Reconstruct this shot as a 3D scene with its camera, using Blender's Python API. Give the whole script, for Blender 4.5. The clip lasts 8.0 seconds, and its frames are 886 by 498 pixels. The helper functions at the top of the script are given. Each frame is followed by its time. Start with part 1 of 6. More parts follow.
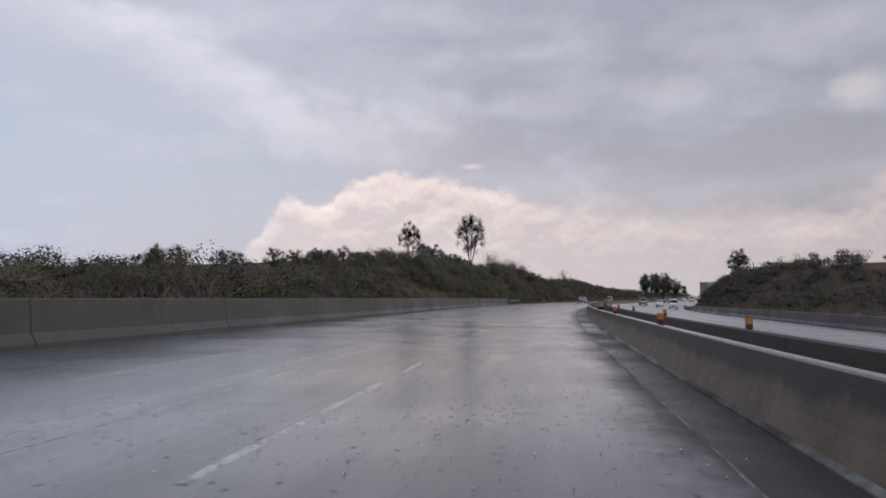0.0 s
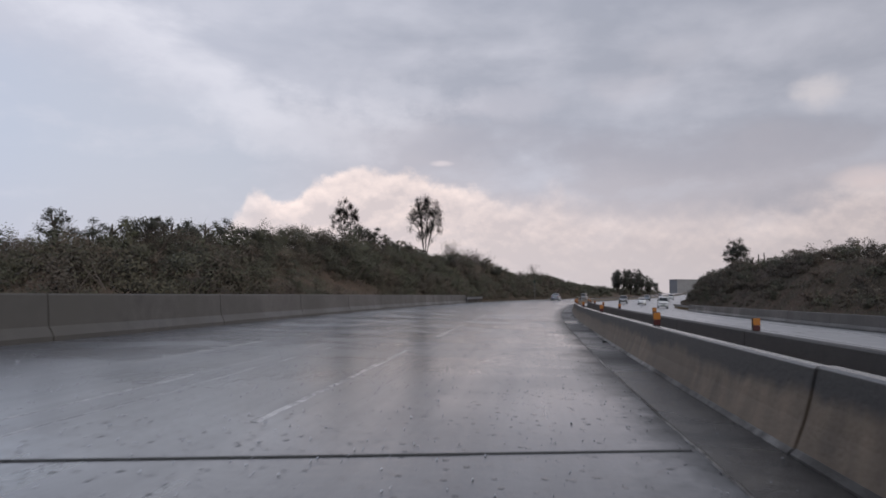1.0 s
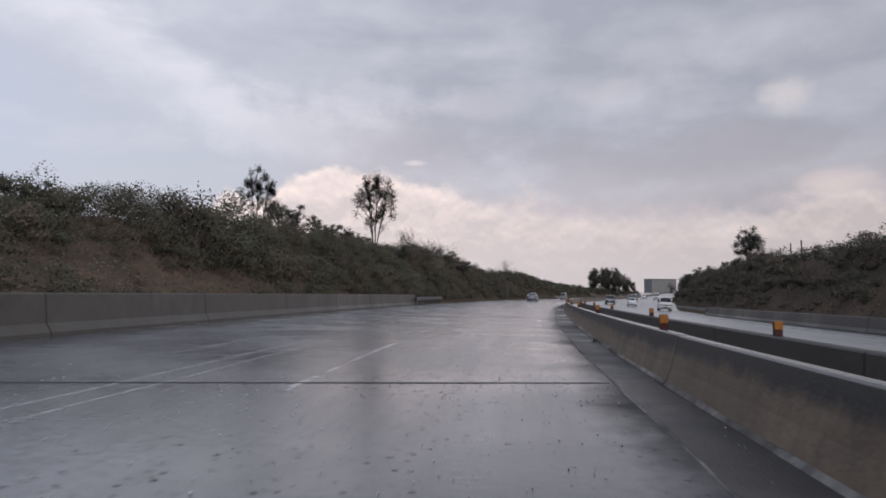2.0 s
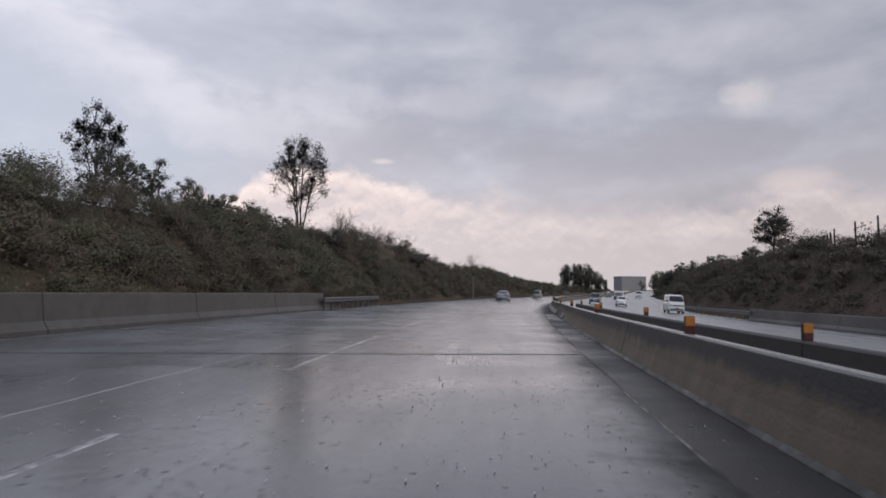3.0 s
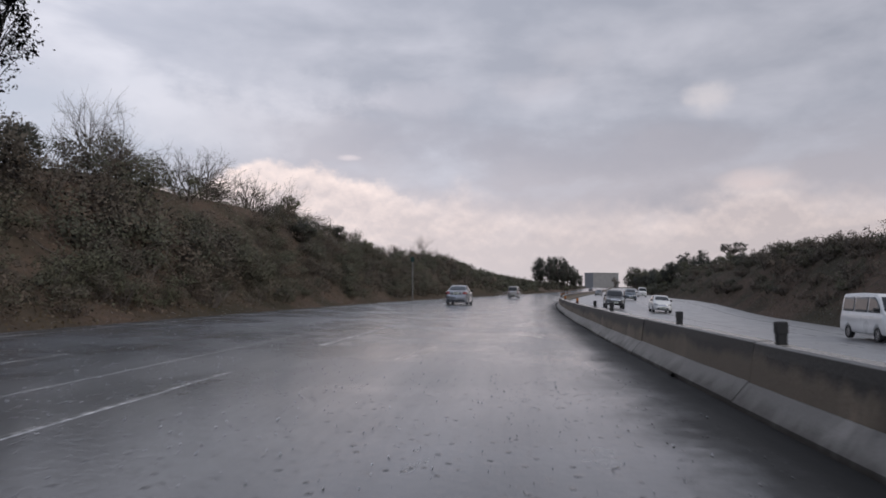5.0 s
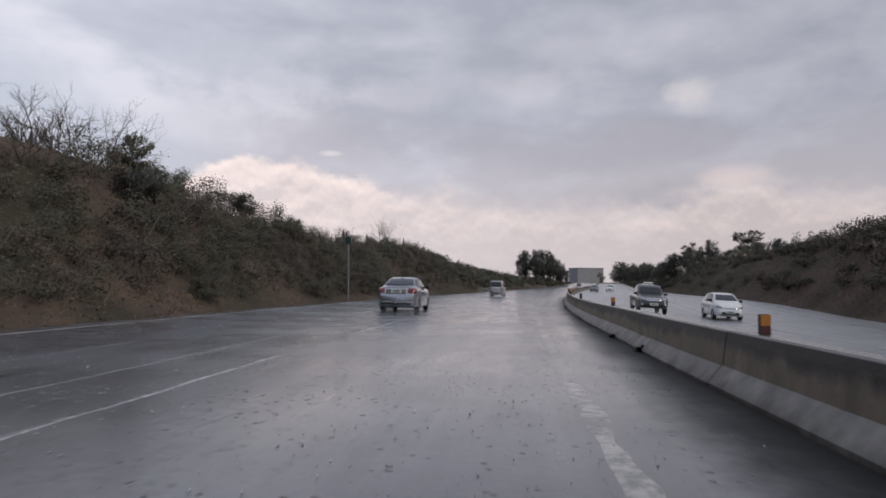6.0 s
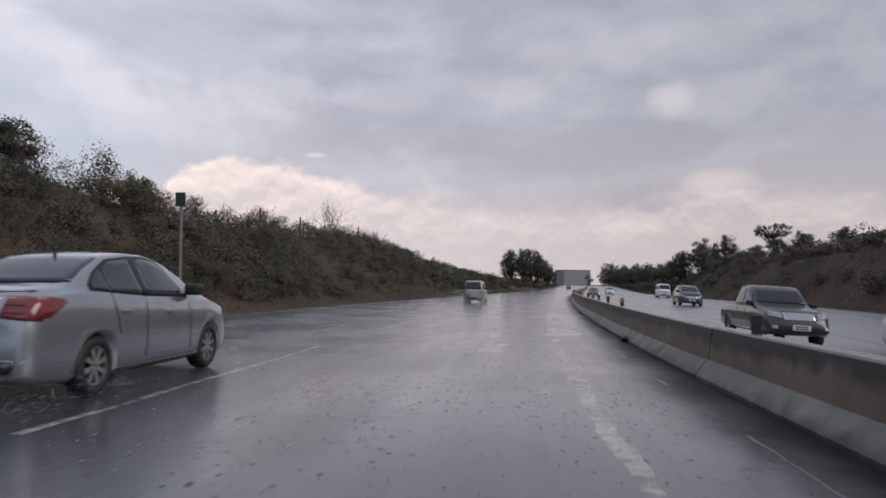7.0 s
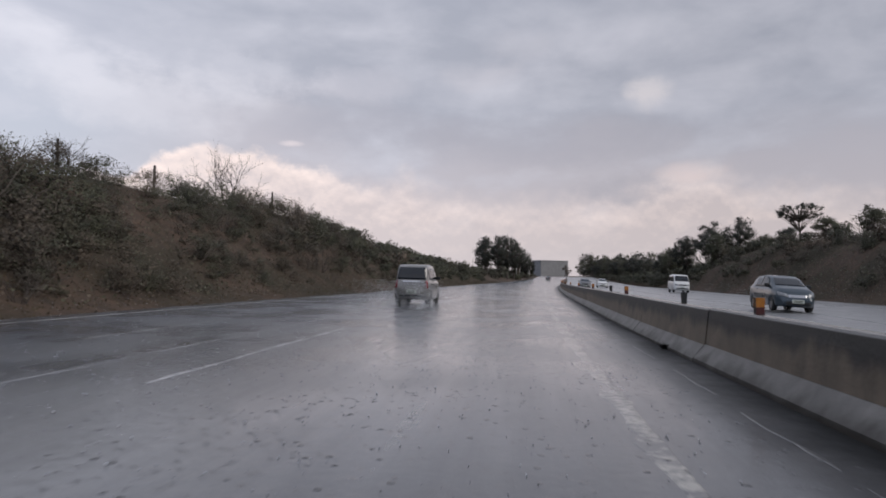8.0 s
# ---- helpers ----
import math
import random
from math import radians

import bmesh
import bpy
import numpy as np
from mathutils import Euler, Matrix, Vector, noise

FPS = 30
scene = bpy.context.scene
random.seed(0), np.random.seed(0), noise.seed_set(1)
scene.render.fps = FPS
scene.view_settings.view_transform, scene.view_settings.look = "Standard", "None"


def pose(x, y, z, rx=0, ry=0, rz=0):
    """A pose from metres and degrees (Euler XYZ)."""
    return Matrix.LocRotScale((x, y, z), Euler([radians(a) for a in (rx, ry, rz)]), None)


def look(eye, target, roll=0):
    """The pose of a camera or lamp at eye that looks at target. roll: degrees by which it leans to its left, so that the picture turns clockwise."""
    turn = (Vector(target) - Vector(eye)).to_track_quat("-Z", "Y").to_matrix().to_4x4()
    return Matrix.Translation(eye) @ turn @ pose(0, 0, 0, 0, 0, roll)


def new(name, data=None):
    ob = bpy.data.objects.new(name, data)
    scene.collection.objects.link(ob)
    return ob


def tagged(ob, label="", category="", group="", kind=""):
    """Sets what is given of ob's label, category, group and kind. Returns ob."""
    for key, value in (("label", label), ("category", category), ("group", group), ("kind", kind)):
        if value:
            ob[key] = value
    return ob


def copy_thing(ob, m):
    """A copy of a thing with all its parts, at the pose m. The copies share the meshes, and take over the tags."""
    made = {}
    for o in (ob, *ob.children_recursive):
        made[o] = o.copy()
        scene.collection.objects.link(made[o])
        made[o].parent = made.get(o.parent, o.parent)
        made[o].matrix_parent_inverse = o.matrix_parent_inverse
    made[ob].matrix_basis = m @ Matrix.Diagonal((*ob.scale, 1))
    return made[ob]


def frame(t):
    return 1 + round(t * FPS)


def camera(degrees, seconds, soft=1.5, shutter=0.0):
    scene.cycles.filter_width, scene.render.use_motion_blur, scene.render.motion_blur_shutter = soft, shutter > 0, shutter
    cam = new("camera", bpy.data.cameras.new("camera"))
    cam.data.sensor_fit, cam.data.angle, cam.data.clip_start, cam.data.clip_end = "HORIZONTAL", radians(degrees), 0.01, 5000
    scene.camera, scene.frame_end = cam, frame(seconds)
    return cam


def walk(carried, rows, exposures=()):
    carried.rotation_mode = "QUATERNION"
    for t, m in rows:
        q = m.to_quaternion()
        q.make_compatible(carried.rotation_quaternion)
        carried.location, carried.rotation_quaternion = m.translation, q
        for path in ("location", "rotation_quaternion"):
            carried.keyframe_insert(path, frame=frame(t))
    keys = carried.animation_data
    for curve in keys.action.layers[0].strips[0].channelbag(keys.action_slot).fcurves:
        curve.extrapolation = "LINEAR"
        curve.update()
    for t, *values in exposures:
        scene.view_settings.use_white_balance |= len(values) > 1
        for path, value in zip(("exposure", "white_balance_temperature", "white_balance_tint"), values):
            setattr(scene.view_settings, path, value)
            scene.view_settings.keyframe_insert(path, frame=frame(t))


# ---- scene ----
# ======================= the road's line =======================
SPEED = 22.9      # metres a second along the road
EYE = 1.15        # lens over the road


def heading(s):
    """Degrees to the right of +y that the road runs at s metres along it."""
    t = min(s, 200.0) / SPEED
    h = 8.0 + 1.1 * t + (0.05 * t * t if t > 0 else 0.0)
    if s > 200:
        h += 0.033 * (min(s, 320) - 200)
    if s > 320:
        h -= 0.004 * (s - 320)
    if s > 590:
        h -= 0.2 * (min(s, 760) - 590)
    return h


S0, DS = -700.0, 0.5
_px, _py, LINE = 0.0, 0.0, []
_n0 = int(-S0 / DS)
_fwd, _x, _y = [(0.0, 0.0)], 0.0, 0.0
for _i in range(3400):
    _h = radians(heading((_i + 0.5) * DS))
    _x, _y = _x + DS * math.sin(_h), _y + DS * math.cos(_h)
    _fwd.append((_x, _y))
_bwd, _x, _y = [], 0.0, 0.0
for _i in range(_n0):
    _h = radians(heading(-(_i + 0.5) * DS))
    _x, _y = _x - DS * math.sin(_h), _y - DS * math.cos(_h)
    _bwd.append((_x, _y))
LINE = list(reversed(_bwd)) + _fwd


def grade(s):
    """The road's own rise."""
    if s < 220:
        return 0.0
    if s < 520:
        return 0.000024 * (s - 220) ** 2
    if s < 590:
        return 2.16 + 0.0144 * (s - 520)
    return 3.17 - 0.012 * (min(s, 760) - 590)


SWELL = [(-700, -0.22), (60, -0.22), (100, -0.35), (125, -0.45), (150, -0.48), (172, -0.48), (183, -0.36), (198, 0.1), (215, 0.3), (1000, 0.3)]


def swell(s, o):
    """How far the opposite carriageway lies under or over its usual banking."""
    k = max(0.0, min(1.0, (o - 3.6) / 6.9))
    return float(np.interp(s, [r[0] for r in SWELL], [r[1] for r in SWELL])) * k if k else 0.0


def P(s, o, z=0.0):
    """World place: s metres along the road, o metres to its right, z over the road's datum."""
    f = (s - S0) / DS
    i = max(0, min(len(LINE) - 2, int(f)))
    f -= i
    h = radians(heading(s))
    x = LINE[i][0] * (1 - f) + LINE[i + 1][0] * f
    y = LINE[i][1] * (1 - f) + LINE[i + 1][1] * f
    return Vector((x + o * math.cos(h), y - o * math.sin(h), z + grade(s) + swell(s, o)))


def table(rows, s):
    """Straight steps between the rows (s, value)."""
    return float(np.interp(s, [r[0] for r in rows], [r[1] for r in rows]))


def deck(o):
    """Banked height of the two carriageways at the offset o."""
    return -0.021 * o if o < 3.3 else -0.08 - 0.055 * (min(o, 9.5) - 3.3)


# ======================= camera =======================
cam = camera(64.6, 8.0, soft=1.7, shutter=0.07)
TURNS = [  # t, yaw, pitch, roll
    (0.0, 0.0, 4.05, 0.0), (0.5, -1.25, 3.95, -0.1), (1.0, -2.56, 3.78, -0.2), (1.5, -3.74, 3.78, -0.3),
    (3.0, -7.36, 3.65, 0.0), (3.5, -9.01, 3.65, -0.1), (4.0, -9.43, 3.65, 0.0), (4.5, -9.71, 3.60, -0.1),
    (6.0, -11.55, 3.09, 0.1), (6.5, -12.52, 3.28, 0.0), (7.0, -12.80, 3.28, 0.0), (7.5, -13.03, 3.09, -0.3),
    (8.0, -14.78, 2.50, -0.4),
]
PATH = []
for _t, _yaw, _pitch, _roll in TURNS:
    _e = P(SPEED * _t, 0, EYE)
    PATH.append((_t, pose(_e.x, _e.y, _e.z, 90 + _pitch, _roll, _yaw)))
walk(cam, PATH, exposures=((0.0, -0.09), (1.5, -0.03), (3.0, 0.0), (8.0, 0.02)))

# ======================= sky and sun =======================
SUN_EL, SUN_AZ = 36.0, 135.0     # degrees; azimuth to the right of +y


def build_world():
    w = bpy.data.worlds.new("rain_sky")
    scene.world = w
    w.use_nodes = True
    nt = w.node_tree
    nt.nodes.clear()
    N, L = nt.nodes, nt.links

    def sock(v):
        return v

    def put(inp, v):
        if isinstance(v, bpy.types.NodeSocket):
            L.new(v, inp)
        else:
            inp.default_value = v

    def m(op, a, b=0.0, clamp=False):
        n = N.new("ShaderNodeMath")
        n.operation, n.use_clamp = op, clamp
        put(n.inputs[0], a)
        put(n.inputs[1], b)
        return n.outputs[0]

    def smooth(v, lo, hi):
        n = N.new("ShaderNodeMapRange")
        n.interpolation_type = "SMOOTHSTEP"
        put(n.inputs[0], v)
        n.inputs[1].default_value, n.inputs[2].default_value = lo, hi
        n.inputs[3].default_value, n.inputs[4].default_value = 0.0, 1.0
        return n.outputs[0]

    def mix(f, a, b):
        n = N.new("ShaderNodeMix")
        n.data_type = "RGBA"
        put(n.inputs[0], f)
        for i, v in ((6, a), (7, b)):
            if isinstance(v, tuple):
                n.inputs[i].default_value = (*v, 1)
            else:
                L.new(v, n.inputs[i])
        return n.outputs[2]

    def noise_at(sx, sy, sz, scale, detail, rough, shift=0.0, distort=0.0, rise=0.0):
        """Cloud noise on the sky's dome; rise looks up the same cloud a little higher."""
        mp = N.new("ShaderNodeMapping")
        mp.inputs["Scale"].default_value = (sx, sy, sz)
        mp.inputs["Location"].default_value = (shift, shift * 0.7, -shift + rise * sz)
        L.new(coord, mp.inputs["Vector"])
        n = N.new("ShaderNodeTexNoise")
        n.inputs["Scale"].default_value, n.inputs["Detail"].default_value = scale, detail
        n.inputs["Roughness"].default_value, n.inputs["Distortion"].default_value = rough, distort
        L.new(mp.outputs[0], n.inputs["Vector"])
        return n.outputs["Fac"]

    def oval(a0, e0, aw, ew, ragged, power=1.0):
        """A cloud's soft body round the azimuth a0 and elevation e0, its margin torn by noise."""
        d = m("ADD", m("POWER", m("ABSOLUTE", m("DIVIDE", m("SUBTRACT", az, a0), aw)), 2.0),
              m("POWER", m("ABSOLUTE", m("DIVIDE", m("SUBTRACT", el, e0), ew)), 2.0))
        d = m("ADD", d, m("MULTIPLY", m("SUBTRACT", torn, 0.5), ragged))
        return m("MULTIPLY", smooth(d, 1.5, -0.5), power)

    tc = N.new("ShaderNodeTexCoord")
    coord = tc.outputs["Generated"]
    sep = N.new("ShaderNodeSeparateXYZ")
    L.new(coord, sep.inputs[0])
    x, y, z = sep.outputs
    az = m("MULTIPLY", m("ARCTAN2", x, y), 57.2958)
    el = m("MULTIPLY", m("ARCSINE", m("MINIMUM", m("MAXIMUM", z, -1.0), 1.0)), 57.2958)

    sky = N.new("ShaderNodeTexSky")
    sky.sky_type, sky.sun_disc = "NISHITA", False
    sky.sun_elevation, sky.sun_rotation = radians(SUN_EL), radians(SUN_AZ)
    dim = N.new("ShaderNodeVectorMath")
    dim.operation = "SCALE"
    L.new(sky.outputs[0], dim.inputs[0])
    dim.inputs["Scale"].default_value = 0.08

    big = noise_at(1.0, 1.0, 2.4, 2.6, 4.0, 0.5, 3.1, 0.35)
    mid = noise_at(1.0, 1.0, 2.4, 6.0, 5.0, 0.5, 7.7, 0.2)
    mid_up = noise_at(1.0, 1.0, 2.4, 6.0, 5.0, 0.5, 7.7, 0.2, 0.022)
    fine = noise_at(1.0, 1.0, 1.8, 16.0, 6.0, 0.6, 1.3, 0.1)
    puff = noise_at(1.0, 1.0, 1.2, 24.0, 5.0, 0.55, 5.0)
    puff_up = noise_at(1.0, 1.0, 1.2, 24.0, 5.0, 0.55, 5.0, 0.0, 0.008)
    wisp = m("ADD", m("MULTIPLY", big, 0.55), m("MULTIPLY", mid, 0.45))
    torn = m("ADD", m("MULTIPLY", mid, 0.35), m("ADD", m("MULTIPLY", fine, 0.35), m("MULTIPLY", puff, 0.3)))
    crest = m("MULTIPLY", m("SUBTRACT", mid, mid_up), 0.8)          # lit upper rims, shaded undersides
    crest_fine = m("MULTIPLY", m("SUBTRACT", puff, puff_up), 2.0)

    # pale open sky low in the west behind thin rain, rosy grey in the east
    gap = mix(0.86, dim.outputs[0], (0.515, 0.535, 0.60))
    veil = mix(smooth(el, 0.0, 12.0), (0.50, 0.495, 0.55), gap)
    east = mix(smooth(el, 0.0, 11.0), (0.595, 0.54, 0.55), (0.49, 0.48, 0.53))
    veil = mix(m("MULTIPLY", smooth(az, -18.0, -50.0), 0.75), veil, (0.40, 0.485, 0.65))
    col = mix(smooth(az, -16.0, 2.0), veil, east)
    col = mix(m("MULTIPLY", smooth(m("ADD", mid, m("MULTIPLY", m("SUBTRACT", fine, 0.5), 0.5)), 0.46, 0.70), 0.35), col, (0.60, 0.605, 0.67))

    # cumulus bank along the horizon
    an = m("DIVIDE", m("ADD", az, 60.0), 120.0)
    cv = N.new("ShaderNodeFloatCurve")
    L.new(an, cv.inputs["Value"])
    c = cv.mapping.curves[0]
    bank = [(-60, 1), (-30, 1), (-18, 2.6), (-15, 5.0), (-13.4, 7.2), (-12.2, 8.6), (-11.0, 7.7), (-8.4, 8.8), (-5.6, 10.0), (-3.9, 10.9), (-1.8, 10.2), (1.7, 9.4),
            (5, 8.8), (7.5, 8.2), (10, 7.6), (11.4, 8.7), (12.8, 7.4), (17, 6.4), (24, 6.2), (29, 6.6), (32, 8.2), (34.4, 8.7), (38, 7.6), (46, 6), (60, 5)]
    pts = [((a + 60) / 120, e / 20) for a, e in bank]
    c.points[0].location, c.points[1].location = pts[0], pts[-1]
    for p in pts[1:-1]:
        c.points.new(*p)
    cv.mapping.update()
    top = m("MULTIPLY", cv.outputs[0], 20.0)
    edge = m("ADD", m("SUBTRACT", top, el), m("MULTIPLY", m("SUBTRACT", puff, 0.5), 3.0))
    crisp = smooth(edge, -0.2, 0.7)
    soft = smooth(edge, -1.5, 3.0)
    right_side = smooth(az, 0.0, 13.0)
    mask = m("ADD", m("MULTIPLY", crisp, m("SUBTRACT", 1.0, right_side)), m("MULTIPLY", soft, m("MULTIPLY", right_side, 0.85)))
    mask = m("MULTIPLY", mask, smooth(m("ADD", az, m("MULTIPLY", el, -0.5)), -21.5, -14.0))
    lit = m("ADD", m("MULTIPLY", smooth(edge, 3.4, 0.0), 0.55), m("ADD", m("MULTIPLY", m("SUBTRACT", fine, 0.46), 1.4), crest_fine), True)
    bank_col = mix(lit, (0.655, 0.58, 0.575), (1.03, 0.87, 0.80))
    bank_col = mix(smooth(el, 6.0, 0.0), bank_col, (0.625, 0.57, 0.578))
    low = mix(m("MULTIPLY", mask, 0.9), col, bank_col)

    # stratus sheet above, thick to the east, broken to the west
    lift = m("ADD", el, m("MULTIPLY", m("SUBTRACT", wisp, 0.5), 17.0))
    west = smooth(az, 4.0, -26.0)
    sheet = smooth(m("SUBTRACT", lift, m("MULTIPLY", west, 5.5)), 8.5, 14.0)
    tone = m("ADD", m("MULTIPLY", m("SUBTRACT", wisp, 0.42), 3.0), m("ADD", m("MULTIPLY", m("SUBTRACT", fine, 0.5), 0.4), crest), True)
    grey = mix(tone, (0.385, 0.41, 0.48), (0.615, 0.625, 0.695))
    grey = mix(m("MULTIPLY", west, m("MULTIPLY", m("SUBTRACT", 1.15, tone), 0.45)), grey, (0.58, 0.60, 0.69))
    grey = mix(m("MULTIPLY", smooth(el, 17.0, 34.0), 0.75), grey, (0.36, 0.40, 0.49))
    keep = m("SUBTRACT", 1.0, m("MULTIPLY", crisp, m("SUBTRACT", 1.0, right_side)))
    col = mix(m("MULTIPLY", m("MULTIPLY", sheet, 0.92), keep), low, grey)

    # torn bright streak sloping down across the west, and pale shreds beside it
    line = m("SUBTRACT", m("SUBTRACT", 10.6, m("MULTIPLY", az, 0.36)), el)
    off = m("ABSOLUTE", m("ADD", line, m("MULTIPLY", m("SUBTRACT", wisp, 0.5), 14.0)))
    off = m("ADD", off, m("MULTIPLY", m("SUBTRACT", fine, 0.5), 5.0))
    streak = m("MULTIPLY", smooth(off, 3.2, 0.0), m("MULTIPLY", smooth(az, 0.0, -12.0), smooth(mid, 0.34, 0.6)))
    col = mix(m("MULTIPLY", streak, 0.55), col, (0.72, 0.725, 0.785))
    for a0, e0, aw, ew, bright, tint_to in ((-3.5, 16.0, 7.0, 2.4, 0.45, (0.66, 0.665, 0.73)), (-8.0, 13.4, 9.0, 2.6, 0.5, (0.66, 0.66, 0.715)), (8.5, 15.6, 4.5, 1.5, 0.36, (0.63, 0.62, 0.68)),
                                            (17.5, 16.2, 3.5, 1.3, 0.40, (0.65, 0.63, 0.68)), (21.0, 18.6, 3.0, 1.2, 0.25, (0.62, 0.61, 0.66)),
                                            (9.0, 12.2, 9.0, 1.6, 0.50, (0.40, 0.405, 0.465)), (24.0, 11.2, 11.0, 2.2, 0.50, (0.41, 0.41, 0.465)),
                                            (29.6, 7.2, 4.2, 1.3, 0.75, (0.45, 0.44, 0.485)), (34.4, 8.3, 2.6, 1.0, 0.55, (0.92, 0.76, 0.72)),
                                            (31.4, 14.4, 2.0, 1.25, 0.7, (0.76, 0.72, 0.735)), (2.4, 10.7, 1.0, 0.25, 0.6, (0.80, 0.72, 0.73))):
        col = mix(m("MULTIPLY", oval(a0, e0, aw, ew, 7.0), bright), col, tint_to)

    shade = m("ADD", 1.0, m("SUBTRACT", m("MULTIPLY", smooth(az, 22.0, -34.0), 0.17), m("MULTIPLY", smooth(az, 8.0, 40.0), 0.14)))
    sm = N.new("ShaderNodeVectorMath")
    sm.operation = "SCALE"
    L.new(col, sm.inputs[0])
    L.new(shade, sm.inputs["Scale"])
    tint = N.new("ShaderNodeVectorMath")
    tint.operation = "MULTIPLY"
    L.new(sm.outputs[0], tint.inputs[0])
    tint.inputs[1].default_value = (1.045, 1.035, 1.05)
    col = tint.outputs[0]
    bg = N.new("ShaderNodeBackground")
    L.new(col, bg.inputs[0])
    bg.inputs[1].default_value = 1.0
    out = N.new("ShaderNodeOutputWorld")
    L.new(bg.outputs[0], out.inputs[0])


build_world()
_sun = new("sun", bpy.data.lights.new("sun", "SUN"))
_sun.data.energy, _sun.data.angle, _sun.data.color = 1.5, radians(40), (1.0, 0.95, 0.9)
_a, _e = radians(SUN_AZ), radians(SUN_EL)
_sun.matrix_world = look((0, 0, 60), (-math.sin(_a) * math.cos(_e), -math.cos(_a) * math.cos(_e), 60 - math.sin(_e)))

# ======================= materials =======================


def material(name, base, second=None, rough=0.7, metal=0.0, scale=8.0, bump=0.0, bump_scale=60.0, third=None, big=0.6,
             per_object=0.0, specular=0.5, coat=0.0, trans=0.0, ior=1.45, rough_var=0.0, stretch=(1, 1, 1), island=0.0,
             by_shrub=None, rounded=False):
    """Procedural surface: two noise scales of colour, fine bump, optional variation by object or by island."""
    mt = bpy.data.materials.new(name)
    mt.use_nodes = True
    nt = mt.node_tree
    N, L = nt.nodes, nt.links
    b = N["Principled BSDF"]
    b.inputs["Roughness"].default_value, b.inputs["Metallic"].default_value = rough, metal
    b.inputs["Specular IOR Level"].default_value = specular
    b.inputs["Coat Weight"].default_value = coat
    b.inputs["Coat Roughness"].default_value = 0.06
    b.inputs["Transmission Weight"].default_value = trans
    b.inputs["IOR"].default_value = ior
    second = second or tuple(c * 0.8 for c in base)
    tc = N.new("ShaderNodeTexCoord")
    mp = N.new("ShaderNodeMapping")
    mp.inputs["Scale"].default_value = stretch
    L.new(tc.outputs["Object"], mp.inputs[0])
    n1 = N.new("ShaderNodeTexNoise")
    n1.inputs["Scale"].default_value, n1.inputs["Detail"].default_value, n1.inputs["Roughness"].default_value = scale, 6, 0.65
    n2 = N.new("ShaderNodeTexNoise")
    n2.inputs["Scale"].default_value, n2.inputs["Detail"].default_value = scale * 0.11, 4
    L.new(mp.outputs[0], n1.inputs["Vector"])
    L.new(mp.outputs[0], n2.inputs["Vector"])

    def ramp(src, lo, hi):
        r = N.new("ShaderNodeMapRange")
        L.new(src, r.inputs[0])
        r.inputs[1].default_value, r.inputs[2].default_value = lo, hi
        return r.outputs[0]

    def mix(f, a, c):
        n = N.new("ShaderNodeMix")
        n.data_type = "RGBA"
        if isinstance(f, float):
            n.inputs[0].default_value = f
        else:
            L.new(f, n.inputs[0])
        for i, v in ((6, a), (7, c)):
            if isinstance(v, tuple):
                n.inputs[i].default_value = (*v, 1)
            else:
                L.new(v, n.inputs[i])
        return n.outputs[2]

    col = mix(ramp(n1.outputs[0], 0.35, 0.68), base, second)
    if third:
        col = mix(ramp(n2.outputs[0], 0.42, 0.62), col, third)
    else:
        mm = N.new("ShaderNodeMath")
        mm.operation = "MULTIPLY"
        L.new(ramp(n2.outputs[0], 0.4, 0.65), mm.inputs[0])
        mm.inputs[1].default_value = big
        col = mix(mm.outputs[0], col, second)
    if by_shrub:                               # each shrub leans to a colour of its own
        at = N.new("ShaderNodeAttribute")
        at.attribute_name = "shrub"
        col = mix(ramp(at.outputs["Fac"], 0.25, 0.95), col, by_shrub)
    if per_object or island:
        if per_object:
            src = N.new("ShaderNodeObjectInfo").outputs["Random"]
        else:
            src = N.new("ShaderNodeNewGeometry").outputs["Random Per Island"]
        amount = per_object or island
        hs = N.new("ShaderNodeHueSaturation")
        r = N.new("ShaderNodeMapRange")
        L.new(src, r.inputs[0])
        r.inputs[3].default_value, r.inputs[4].default_value = 1 - amount, 1 + amount
        L.new(r.outputs[0], hs.inputs["Value"])
        r2 = N.new("ShaderNodeMapRange")
        L.new(src, r2.inputs[0])
        r2.inputs[3].default_value, r2.inputs[4].default_value = 0.5 + amount * 0.06, 0.5 - amount * 0.06
        L.new(r2.outputs[0], hs.inputs["Hue"])
        L.new(col, hs.inputs["Color"])
        col = hs.outputs[0]
    L.new(col, b.inputs["Base Color"])
    if rough_var:
        r = N.new("ShaderNodeMapRange")
        L.new(n2.outputs[0], r.inputs[0])
        r.inputs[1].default_value, r.inputs[2].default_value = 0.35, 0.65
        r.inputs[3].default_value, r.inputs[4].default_value = max(0.02, rough - rough_var), rough + rough_var
        L.new(r.outputs[0], b.inputs["Roughness"])
    if rounded:                                # leaves lean to the crown's own roundness
        at = N.new("ShaderNodeAttribute")
        at.attribute_name = "bulge"
        vt = N.new("ShaderNodeVectorTransform")
        vt.vector_type, vt.convert_from, vt.convert_to = "NORMAL", "OBJECT", "WORLD"
        L.new(at.outputs["Vector"], vt.inputs[0])
        geo = N.new("ShaderNodeNewGeometry")
        ma = N.new("ShaderNodeVectorMath")
        ma.operation = "MULTIPLY_ADD"
        L.new(geo.outputs["Normal"], ma.inputs[0])
        ma.inputs[1].default_value = (0.5, 0.5, 0.5)
        L.new(vt.outputs[0], ma.inputs[2])
        nz = N.new("ShaderNodeVectorMath")
        nz.operation = "NORMALIZE"
